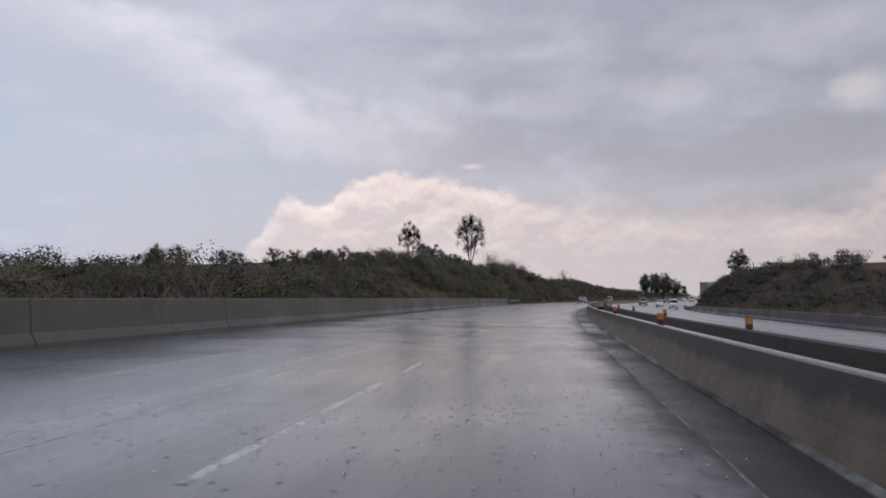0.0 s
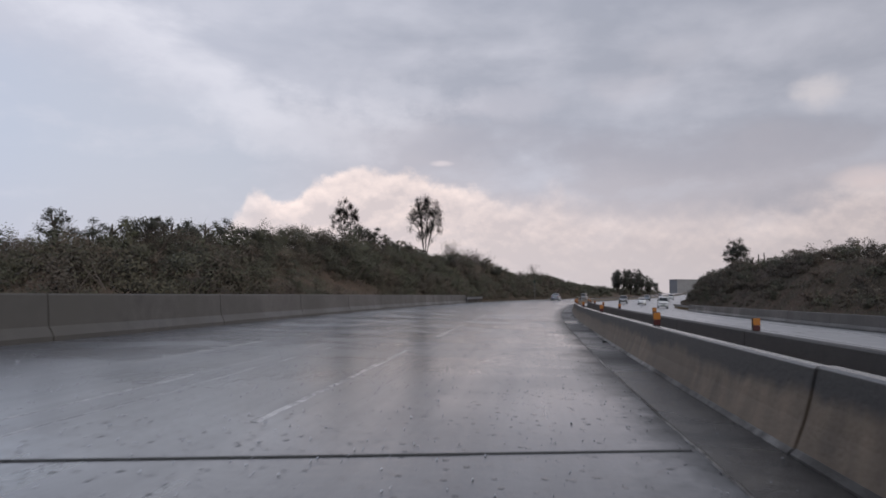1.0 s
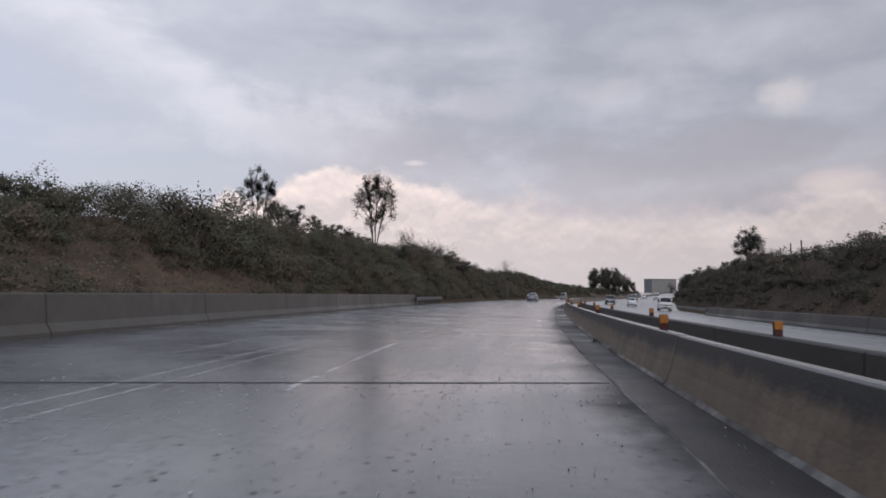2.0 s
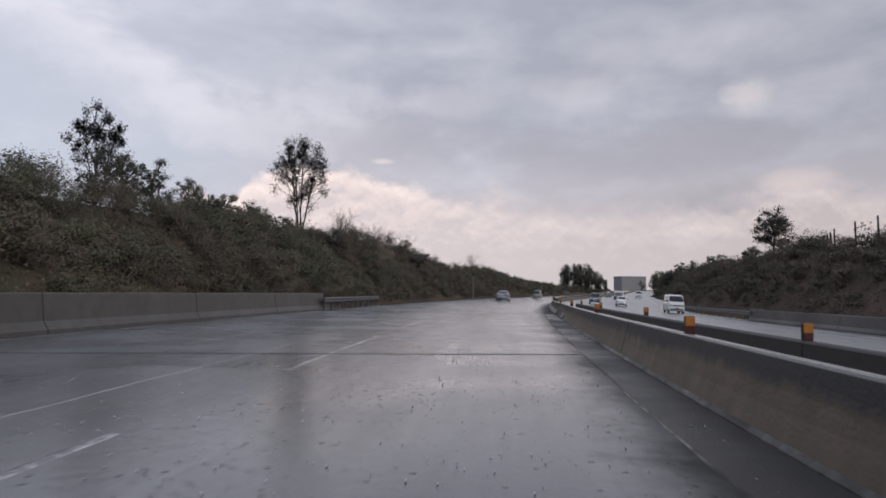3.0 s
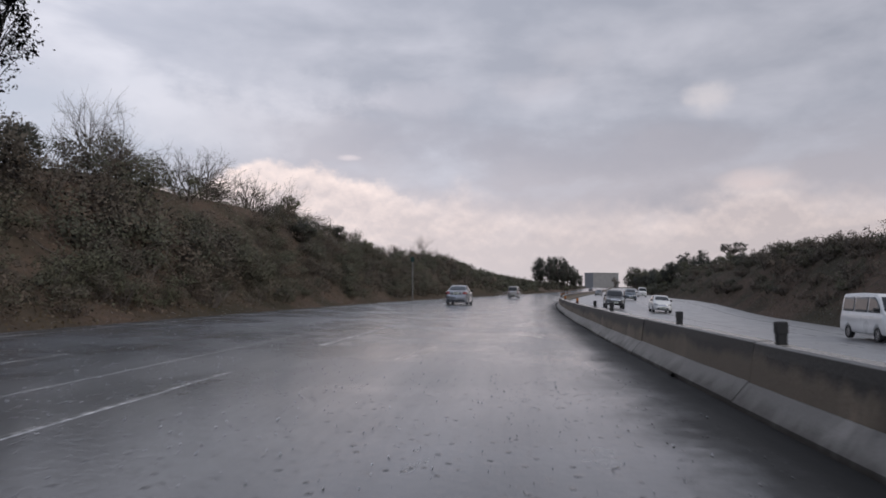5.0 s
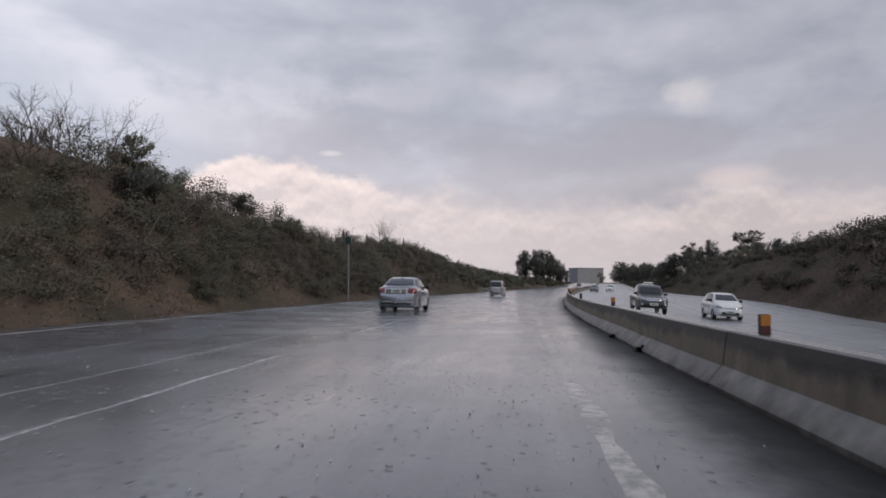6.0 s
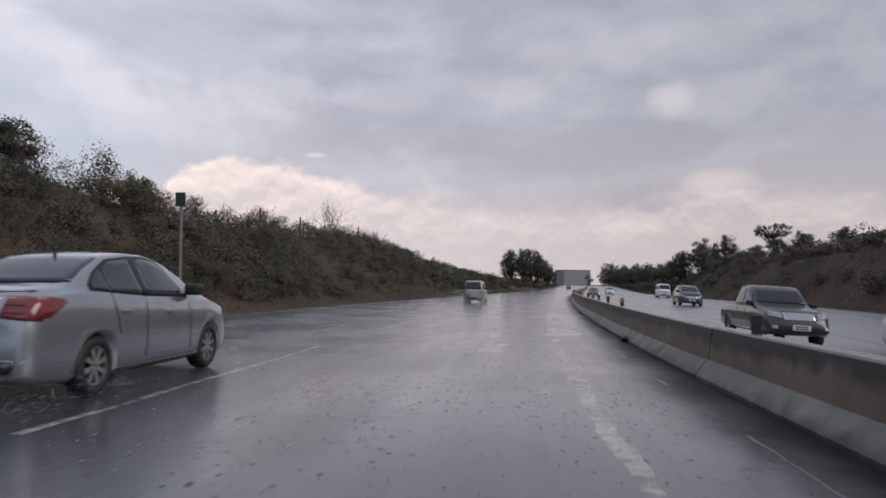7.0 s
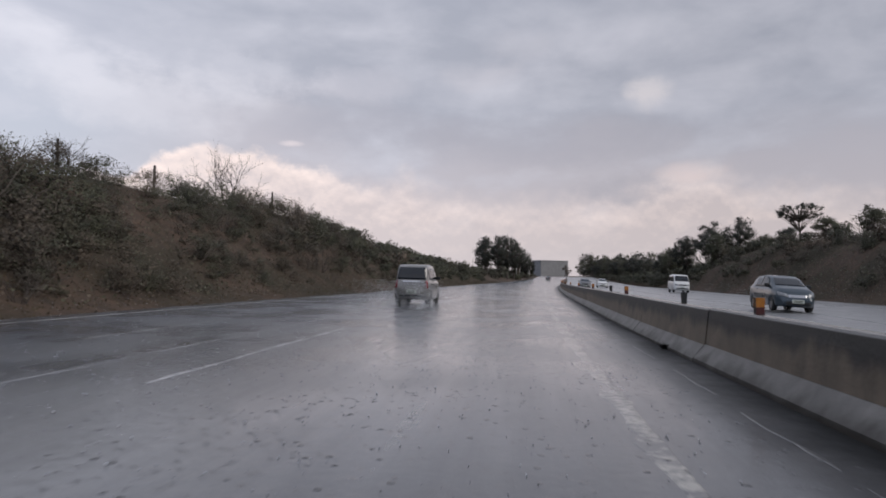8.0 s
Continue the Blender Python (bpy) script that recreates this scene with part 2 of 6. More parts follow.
        L.new(ma.outputs[0], nz.inputs[0])
        L.new(nz.outputs[0], b.inputs["Normal"])
    if bump:
        n3 = N.new("ShaderNodeTexNoise")
        n3.inputs["Scale"].default_value, n3.inputs["Detail"].default_value = bump_scale, 5
        L.new(mp.outputs[0], n3.inputs["Vector"])
        bp = N.new("ShaderNodeBump")
        bp.inputs["Strength"].default_value, bp.inputs["Distance"].default_value = bump, 0.02
        L.new(n3.outputs[0], bp.inputs["Height"])
        L.new(bp.outputs[0], b.inputs["Normal"])
    return mt


def wet_road(name, mark=None, wear=0.5, churn=0.0, drained=False, spray_haze=0.0, lane_haze=False):
    """Asphalt under a film of rain water: ripples of drops, standing water in ruts, darker drained strips; sky blue and
    spray haze sit in the colours.
    """
    mt = bpy.data.materials.new(name)
    mt.use_nodes = True
    nt = mt.node_tree
    N, L = nt.nodes, nt.links
    b = N["Principled BSDF"]
    tc = N.new("ShaderNodeTexCoord")
    uv = N.new("ShaderNodeUVMap")
    uv.uv_map = "road"

    def noise_tex(src, scale, detail, rough=0.6):
        n = N.new("ShaderNodeTexNoise")
        n.inputs["Scale"].default_value, n.inputs["Detail"].default_value, n.inputs["Roughness"].default_value = scale, detail, rough
        L.new(src, n.inputs["Vector"])
        return n.outputs[0]

    def rng(src, a, c, lo, hi):
        r = N.new("ShaderNodeMapRange")
        L.new(src, r.inputs[0])
        for i, v in enumerate((a, c, lo, hi)):
            r.inputs[i + 1].default_value = v
        return r.outputs[0]

    mp = N.new("ShaderNodeMapping")          # along the road: long streaks
    mp.inputs["Scale"].default_value = (0.06, 1.0, 1.0)
    L.new(uv.outputs[0], mp.inputs[0])
    streak = noise_tex(mp.outputs[0], 1.6, 4)
    patch = noise_tex(uv.outputs[0], 0.35, 5)
    grain = noise_tex(tc.outputs["Object"], 45.0, 4)
    mix = N.new("ShaderNodeMix")
    mix.data_type = "RGBA"
    L.new(rng(grain, 0.3, 0.7, 0, 1), mix.inputs[0])
    # the sky's blue in the wet film is put into the asphalt's colour
    mix.inputs[6].default_value, mix.inputs[7].default_value = (0.033 + spray_haze, 0.036 + spray_haze, 0.043 + spray_haze, 1), (0.056 + spray_haze, 0.06 + spray_haze, 0.068 + spray_haze, 1)
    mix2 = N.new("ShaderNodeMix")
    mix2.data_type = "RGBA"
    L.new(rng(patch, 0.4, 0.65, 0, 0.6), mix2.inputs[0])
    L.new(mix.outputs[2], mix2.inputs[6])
    mix2.inputs[7].default_value = (0.082 + spray_haze, 0.081 + spray_haze, 0.082 + spray_haze, 1)
    colour = mix2.outputs[2]
    if lane_haze:                                 # spray haze and sky blue put into the colour, stronger towards the slow lanes
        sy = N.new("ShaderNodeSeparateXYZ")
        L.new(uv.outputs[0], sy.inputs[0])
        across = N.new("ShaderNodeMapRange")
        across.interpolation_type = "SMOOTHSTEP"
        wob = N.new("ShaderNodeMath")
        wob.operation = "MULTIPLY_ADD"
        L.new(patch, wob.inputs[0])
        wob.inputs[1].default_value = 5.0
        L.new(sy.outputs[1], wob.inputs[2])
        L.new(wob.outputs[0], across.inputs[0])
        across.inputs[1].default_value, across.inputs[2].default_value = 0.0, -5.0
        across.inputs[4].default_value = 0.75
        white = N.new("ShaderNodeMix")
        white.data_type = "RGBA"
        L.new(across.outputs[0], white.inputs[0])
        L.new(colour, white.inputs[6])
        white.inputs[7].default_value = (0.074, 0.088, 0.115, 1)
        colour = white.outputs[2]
    if mark:
        worn = N.new("ShaderNodeMix")
        worn.data_type = "RGBA"
        bits = N.new("ShaderNodeMath")
        bits.operation = "ADD"
        L.new(noise_tex(uv.outputs[0], 7.0, 6, 0.7), bits.inputs[0])
        sub = N.new("ShaderNodeMath")
        sub.operation = "MULTIPLY"
        L.new(noise_tex(uv.outputs[0], 0.8, 3), sub.inputs[0])
        sub.inputs[1].default_value = 0.8
        L.new(sub.outputs[0], bits.inputs[1])
        L.new(rng(bits.outputs[0], 0.55 + 0.5 * wear, 0.75 + 0.5 * wear, 0.0, 1.0), worn.inputs[0])
        L.new(colour, worn.inputs[6])
        worn.inputs[7].default_value = (*mark, 1)
        colour = worn.outputs[2]
    add = N.new("ShaderNodeMath")
    add.operation = "ADD"
    L.new(rng(streak, 0.35, 0.65, 0.28, 0.38), add.inputs[0])
    L.new(rng(patch, 0.4, 0.6, -0.03, 0.05), add.inputs[1])
    rough = add.outputs[0]
    b.inputs["IOR"].default_value = 1.38
    b.inputs["Coat Weight"].default_value, b.inputs["Coat IOR"].default_value = 1.0, 1.33
    film = N.new("ShaderNodeMath")
    film.operation = "ADD"
    L.new(rng(streak, 0.35, 0.65, 0.05 + churn, 0.09 + churn), film.inputs[0])
    L.new(rng(patch, 0.38, 0.62, 0.05, 0.15), film.inputs[1])
    L.new(film.outputs[0], b.inputs["Coat Roughness"])
    if drained:                                # coarse asphalt without water film, ragged margin; darkened too for the barrier's reflection
        sx = N.new("ShaderNodeSeparateXYZ")
        margin = N.new("ShaderNodeUVMap")
        margin.uv_map = "margin"
        L.new(margin.outputs[0], sx.inputs[0])
        e = sx.outputs[1]
        for src, amount in ((noise_tex(uv.outputs[0], 0.5, 4), 1.3), (noise_tex(uv.outputs[0], 3.2, 5, 0.7), 0.8)):
            k = N.new("ShaderNodeMath")
            k.operation = "MULTIPLY_ADD"
            L.new(src, k.inputs[0])
            k.inputs[1].default_value = amount
            L.new(e, k.inputs[2])
            e = k.outputs[0]
        f = N.new("ShaderNodeMapRange")
        f.interpolation_type = "SMOOTHSTEP"
        L.new(e, f.inputs[0])
        f.inputs[1].default_value, f.inputs[2].default_value = -0.35, 0.75
        f = f.outputs[0]
        dm = N.new("ShaderNodeMix")
        dm.data_type = "RGBA"
        L.new(f, dm.inputs[0])
        L.new(colour, dm.inputs[6])
        dm.inputs[7].default_value = (0.019, 0.0185, 0.0185, 1)
        colour = dm.outputs[2]
        L.new(rng(f, 0.0, 1.0, 1.0, 0.03), b.inputs["Coat Weight"])
        L.new(rng(f, 0.0, 1.0, 0.5, 0.32), b.inputs["Specular IOR Level"])
        ra = N.new("ShaderNodeMath")
        ra.operation = "MULTIPLY_ADD"
        L.new(f, ra.inputs[0])
        ra.inputs[1].default_value = 0.30
        L.new(rough, ra.inputs[2])
        rough = ra.outputs[0]
    L.new(colour, b.inputs["Base Color"])
    L.new(rough, b.inputs["Roughness"])
    ring = N.new("ShaderNodeTexVoronoi")       # rings where drops strike
    ring.inputs["Scale"].default_value = 7.0
    L.new(tc.outputs["Object"], ring.inputs["Vector"])
    wave = N.new("ShaderNodeMath")
    wave.operation = "SINE"
    sc = N.new("ShaderNodeMath")
    sc.operation = "MULTIPLY"
    L.new(ring.outputs["Distance"], sc.inputs[0])
    sc.inputs[1].default_value = 38.0
    L.new(sc.outputs[0], wave.inputs[0])
    fade = rng(ring.outputs["Distance"], 0.0, 0.42, 1.0, 0.0)
    wm = N.new("ShaderNodeMath")
    wm.operation = "MULTIPLY"
    L.new(wave.outputs[0], wm.inputs[0])
    L.new(fade, wm.inputs[1])
    b1 = N.new("ShaderNodeBump")
    b1.inputs["Strength"].default_value, b1.inputs["Distance"].default_value = 0.16, 0.006
    L.new(wm.outputs[0], b1.inputs["Height"])
    b2 = N.new("ShaderNodeBump")
    b2.inputs["Strength"].default_value, b2.inputs["Distance"].default_value = 0.20, 0.02
    L.new(noise_tex(tc.outputs["Object"], 9.0, 5), b2.inputs["Height"])
    L.new(b1.outputs[0], b2.inputs["Normal"])
    dent = N.new("ShaderNodeTexVoronoi")       # scattered dents of the heavier drops
    dent.inputs["Scale"].default_value = 6.5
    L.new(tc.outputs["Object"], dent.inputs["Vector"])
    dome = N.new("ShaderNodeMapRange")
    dome.interpolation_type = "SMOOTHSTEP"
    L.new(dent.outputs["Distance"], dome.inputs[0])
    dome.inputs[1].default_value, dome.inputs[2].default_value = 0.20, 0.02
    some = N.new("ShaderNodeMath")
    some.operation = "GREATER_THAN"
    hue = N.new("ShaderNodeSeparateColor")
    L.new(dent.outputs["Color"], hue.inputs[0])
    L.new(hue.outputs[0], some.inputs[0])
    some.inputs[1].default_value = 0.5
    hit = N.new("ShaderNodeMath")
    hit.operation = "MULTIPLY"
    L.new(dome.outputs[0], hit.inputs[0])
    L.new(some.outputs[0], hit.inputs[1])
    b3 = N.new("ShaderNodeBump")
    b3.inputs["Strength"].default_value, b3.inputs["Distance"].default_value = 0.5, 0.02
    L.new(hit.outputs[0], b3.inputs["Height"])
    L.new(b2.outputs[0], b3.inputs["Normal"])
    b2 = b3
    L.new(b2.outputs[0], b.inputs["Normal"])
    L.new(b2.outputs[0], b.inputs["Coat Normal"])
    return mt


ROAD = wet_road("wet_asphalt", lane_haze=True)
# paler all over: the drifting spray's haze is put into this asphalt's colour
ROAD_CHURNED_HAZY = wet_road("churned_hazy_asphalt", churn=0.22, spray_haze=0.14)
SHOULDER = wet_road("drained_wall_reflection_asphalt", drained=True)
PAINT = wet_road("worn_road_paint", (0.38, 0.38, 0.39), 0.56)
PAINT_FAINT = wet_road("faint_road_paint", (0.22, 0.22, 0.225), 0.58)
PAINT_EDGE = wet_road("white_edge_paint", (0.55, 0.55, 0.55), 0.34)
PAINT_CHALK = wet_road("chalky_road_paint", (0.13, 0.13, 0.13), 0.64)
PAINT_YELLOW = wet_road("worn_yellow_paint", (0.31, 0.297, 0.266), 0.58)
CONCRETE_DARK = material("soaked_dark_concrete", (0.055, 0.05, 0.047), (0.035, 0.033, 0.032), rough=0.55, scale=6, bump=0.3, bump_scale=40)
CONCRETE_FOOT = material("soiled_wet_concrete", (0.26, 0.25, 0.235), (0.03, 0.028, 0.027), rough=0.6, specular=0.3, scale=3.4, bump=0.5, bump_scale=30,
                         third=(0.045, 0.041, 0.037), rough_var=0.12)


def stained_wall(name, height, lo, hi, ochre, dark, pale):
    """Precast concrete: brown earth stains low down, black algae running down from the top, sky sheen on the wet top
    edge painted pale.
    """
    mt = material(name, ochre, tuple(c * 0.42 for c in ochre), rough=0.55, scale=2.4, bump=0.4, bump_scale=45, third=tuple(c * 0.6 for c in ochre), stretch=(1, 1, 0.5))
    nt = mt.node_tree
    N, L = nt.nodes, nt.links
    b = N["Principled BSDF"]
    base = b.inputs["Base Color"].links[0].from_socket
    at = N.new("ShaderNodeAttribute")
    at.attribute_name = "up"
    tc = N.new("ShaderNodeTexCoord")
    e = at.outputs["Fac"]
    for scale, squeeze, amount in ((2.2, 0.10, 0.34), (0.4, 1.0, 0.30), (9.0, 0.5, 0.10)):
        mp = N.new("ShaderNodeMapping")
        mp.inputs["Scale"].default_value = (1, 1, squeeze)
        L.new(tc.outputs["Object"], mp.inputs[0])
        n = N.new("ShaderNodeTexNoise")
        n.inputs["Scale"].default_value, n.inputs["Detail"].default_value = scale, 5
        L.new(mp.outputs[0], n.inputs["Vector"])
        k = N.new("ShaderNodeMath")
        k.operation = "MULTIPLY_ADD"
        L.new(n.outputs[0], k.inputs[0])
        k.inputs[1].default_value = amount
        L.new(e, k.inputs[2])
        e = k.outputs[0]

    def step_to(src, a, c, colour, under):
        r = N.new("ShaderNodeMapRange")
        r.interpolation_type = "SMOOTHSTEP"
        L.new(src, r.inputs[0])
        r.inputs[1].default_value, r.inputs[2].default_value = a, c
        m = N.new("ShaderNodeMix")
        m.data_type = "RGBA"
        L.new(r.outputs[0], m.inputs[0])
        L.new(under, m.inputs[6])
        m.inputs[7].default_value = (*colour, 1)
        return m.outputs[2], r.outputs[0]

    col, _ = step_to(e, lo + 0.37, hi + 0.37, dark, base)
    # pale top edge: sky mirrored in the wet concrete, put into the colour
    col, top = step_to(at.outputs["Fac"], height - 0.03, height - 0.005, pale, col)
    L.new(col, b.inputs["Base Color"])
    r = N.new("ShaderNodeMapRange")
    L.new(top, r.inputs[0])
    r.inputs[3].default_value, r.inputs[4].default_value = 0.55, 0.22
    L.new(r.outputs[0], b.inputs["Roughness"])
    return mt


WALL_STAINED_LOW = stained_wall("stained_low_barrier_concrete", 0.675, 0.36, 0.52, (0.185, 0.138, 0.096), (0.03, 0.028, 0.027), (0.19, 0.19, 0.19))
CONCRETE_PALE = stained_wall("mud_splashed_pale_concrete", 9.0, 0.19, -0.01, (0.245, 0.232, 0.214), (0.045, 0.04, 0.034), (0.2, 0.2, 0.2))
WALL_STAINED = stained_wall("stained_barrier_concrete", 0.685, 0.40, 0.56, (0.22, 0.175, 0.13), (0.03, 0.028, 0.026), (0.22, 0.21, 0.20))
PARAPET = material("grey_parapet_concrete", (0.078, 0.073, 0.069), (0.045, 0.042, 0.04), rough=0.5, scale=2.6, bump=0.3, bump_scale=40,
                   third=(0.07, 0.066, 0.061), rough_var=0.1)
JOINT = material("black_joint_rubber", (0.02, 0.02, 0.02), rough=0.6, scale=20, bump=0.2)
GUTTER = material("coarse_dark_gutter_asphalt", (0.07, 0.064, 0.057), (0.016, 0.016, 0.017), rough=0.42, specular=0.4, scale=2.2, bump=0.6, bump_scale=40, third=(0.05, 0.047, 0.045), rough_var=0.25)
SOIL = material("wet_scrub_soil", (0.105, 0.07, 0.05), (0.058, 0.045, 0.036), rough=0.95, specular=0.25, scale=1.6, bump=0.7, bump_scale=9,
                third=(0.042, 0.036, 0.024))
STEEL = material("weathered_galvanised_steel", (0.16, 0.163, 0.168), (0.07, 0.072, 0.075), rough=0.45, metal=0.6, scale=9, bump=0.1)
OCHRE = material("worn_ochre_paint", (0.20, 0.135, 0.05), (0.11, 0.08, 0.045), rough=0.6, scale=8, bump=0.15)
BLACK = material("black_plastic", (0.015, 0.015, 0.016), rough=0.5, scale=20)
AMBER = material("amber_reflector", (0.42, 0.165, 0.022), (0.28, 0.10, 0.014), rough=0.3, scale=30, coat=0.4)
DARK_RED = material("dark_red_reflector", (0.085, 0.016, 0.012), (0.05, 0.01, 0.009), rough=0.3, scale=30, coat=0.3)
BARK = material("wet_bark", (0.10, 0.08, 0.066), (0.05, 0.042, 0.036), rough=0.85, scale=6, bump=0.5, bump_scale=25)
GUM_BARK = material("dark_wet_gum_bark", (0.05, 0.042, 0.036), (0.026, 0.023, 0.02), rough=0.75, scale=6, bump=0.4, bump_scale=25)
TWIG = material("grey_twigs", (0.13, 0.108, 0.095), (0.08, 0.068, 0.06), rough=0.9, scale=6)
LEAF = material("olive_scrub_leaves", (0.118, 0.12, 0.074), (0.07, 0.073, 0.051), rough=0.65, specular=0.3, scale=0.7, island=0.12, third=(0.085, 0.075, 0.052), by_shrub=(0.078, 0.08, 0.056), rounded=True)
LEAF_DRY = material("dry_scrub_leaves", (0.17, 0.13, 0.098), (0.10, 0.082, 0.065), rough=0.7, specular=0.3, scale=0.7, island=0.12, third=(0.10, 0.08, 0.06), by_shrub=(0.09, 0.078, 0.063), rounded=True)
LEAF_DARK = material("dark_gum_leaves", (0.046, 0.049, 0.035), (0.032, 0.035, 0.026), rough=0.6, scale=0.9, island=0.2, rounded=True)
GRASS = material("dry_wet_grass", (0.095, 0.07, 0.042), (0.055, 0.046, 0.028), rough=0.9, specular=0.2, scale=0.5, island=0.15, third=(0.07, 0.054, 0.034), rounded=True)

# ======================= mesh helpers =======================


def mesh_np(name, verts, faces, mats, index=None, smooth=False):
    """A mesh from arrays; faces all of one size."""
    verts, faces = np.asarray(verts, np.float32), np.asarray(faces, np.int32)
    me = bpy.data.meshes.new(name)
    k = faces.shape[1]
    me.vertices.add(len(verts))
    me.vertices.foreach_set("co", verts.ravel())
    me.loops.add(faces.size)
    me.loops.foreach_set("vertex_index", faces.ravel())
    me.polygons.add(len(faces))
    me.polygons.foreach_set("loop_start", np.arange(0, faces.size, k, dtype=np.int32))
    if index is not None:
        me.polygons.foreach_set("material_index", np.asarray(index, np.int32))
    me.polygons.foreach_set("use_smooth", np.full(len(faces), smooth, dtype=bool))
    for mt in (mats if isinstance(mats, (list, tuple)) else [mats]):
        me.materials.append(mt)
    me.update(calc_edges=True)
    me.validate()
    return me


def set_bulge(me, normals):
    """Keep the outward direction of the crown at each vertex."""
    n = np.asarray(normals, np.float32)
    n = n / (np.linalg.norm(n, axis=1)[:, None] + 1e-6)
    me.attributes.new("bulge", "FLOAT_VECTOR", "POINT").data.foreach_set("vector", n.ravel())
    return me


def part(name, bm, mt, parent=None, label="", smooth=False):
    """A bmesh (or mesh) as one object under a thing or part."""
    if isinstance(bm, bmesh.types.BMesh):
        me = bpy.data.meshes.new(name)
        for f in bm.faces:
            f.smooth = smooth
        bm.to_mesh(me)
        bm.free()
        for x in (mt if isinstance(mt, (list, tuple)) else [mt]):
            me.materials.append(x)
    else:
        me = bm
    ob = new(name, me)
    if parent is not None:
        ob.parent = parent
    if label:
        ob["label"] = label
    return ob


def sweep(section, s_list, offset, lift=None, closed=True, cap=True, grow=None):
    """A bmesh: the section [(o, z)] drawn along the road at the offset(s), lift(s)."""
    bm = bmesh.new()
    up = bm.verts.layers.float.new("up")
    rings = []
    for s in s_list:
        o0, z0 = offset(s), (lift(s) if lift else 0.0)
        g = grow(s) if grow else 0.0
        rings.append([bm.verts.new(P(s, o0 + o, z0 + z + g * max(0.0, (z - 0.26) / 0.42))) for o, z in section])
        for v, (o, z) in zip(rings[-1], section):
            v[up] = z
    n = len(section)
    for a, b in zip(rings, rings[1:]):
        for i in range(n if closed else n - 1):
            j = (i + 1) % n
            bm.faces.new((a[i], b[i], b[j], a[j]))
    if cap and closed:
        bm.faces.new(rings[0])
        bm.faces.new(list(reversed(rings[-1])))
    bmesh.ops.recalc_face_normals(bm, faces=bm.faces)
    return bm


def steps(a, b, d):
    n = max(1, int(round((b - a) / d)))
    return [a + (b - a) * i / n for i in range(n + 1)]


def box(bm, lo, hi, bevel=0.0):
    """A box into bm, with softened edges."""
    r = bmesh.ops.create_cube(bm, size=1.0)
    c = [(a + b) / 2 for a, b in zip(lo, hi)]
    d = [abs(b - a) for a, b in zip(lo, hi)]
    for v in r["verts"]:
        v.co = Vector((c[0] + v.co.x * d[0], c[1] + v.co.y * d[1], c[2] + v.co.z * d[2]))
    if bevel:
        es = list({e for v in r["verts"] for e in v.link_edges})
        bmesh.ops.bevel(bm, geom=es, offset=bevel, segments=2, affect="EDGES", profile=0.6)
    return bm


# ======================= ground =======================
CREST_L = [(-700, 1.5), (0, 0.8), (26, 0.9), (53, 2.1), (80, 5.0), (105, 6.0), (116, 5.7), (126, 5.8), (139, 6.0), (149, 7.5), (165, 7.6), (185, 6.6), (205, 5.3),
           (228, 6.5), (238, 6.8), (255, 6.1), (290, 4.5), (330, 3.4), (380, 2.2), (430, 1.4), (1000, 1.5)]
CREST_R = [(-700, 2.0), (40, 0.5), (62, 1.2), (75, 2.9), (90, 4.4), (105, 5.0), (122, 5.3), (140, 5.2), (155, 4.4), (190, 4.2), (235, 4.4), (265, 4.8), (285, 4.0), (305, 2.0), (330, 1.0), (450, 1.0), (1000, 2.0)]
LEFT_EDGE = -10.9


def right_edge(s):
    """Outer edge of the opposite carriageway, wider along the cutting."""
    return table([(-700, 17.6), (150, 17.6), (185, 19.8), (290, 19.8), (322, 17.6), (1000, 17.6)], s)


def ground_z(s, o):
    """Height of the natural ground over the road's datum."""
    w = noise.noise(Vector((s * 0.045, o * 0.06, 1.7))) * 0.9 + noise.noise(Vector((s * 0.16, o * 0.2, 4.2))) * 0.32
    if o < 0:
        toe, crest, h = LEFT_EDGE - 0.9, -21.5, table(CREST_L, s)
        base = deck(LEFT_EDGE) - 0.05
        if o > toe:
            return base - 0.30 if o > LEFT_EDGE + 0.3 else base - 0.02
        f = (toe - o) / (toe - crest)
        if f < 1:
            g = f * f * (3 - 2 * f) * 0.45 + f * 0.55
            return base + (h - base) * g + w * min(1, f * 2.2) * 0.6
        far = min(1.0, (f - 1) / 18)
        return h + table([(70, -0.9), (95, 1.2)], s) * min(1.0, (f - 1) / 1.2) + w + far * 3.0 * (noise.noise(Vector((s * 0.004, o * 0.004, 9))) + 0.2)
    edge = right_edge(s)
    toe, crest, h = edge + 0.8, 26.5, table(CREST_R, s) - swell(s, 26.5)
    base = deck(edge) - 0.05
    if o < toe:
        return base - 0.02 if o > edge - 0.1 else -0.75 if 2.6 < o < 4.2 else deck(o) - 0.32
    f = (o - toe) / (crest - toe)
    if f < 1:
        g = f * f * (3 - 2 * f) * 0.4 + f * 0.6
        return base + (h - base) * g + w * min(1, f * 2.2) * 0.6
    far = min(1.0, (f - 1) / 18)
    return h + 0.8 * min(1.0, (f - 1) / 1.2) + w + far * 3.0 * (noise.noise(Vector((s * 0.004, o * 0.004, 3))) + 0.2)


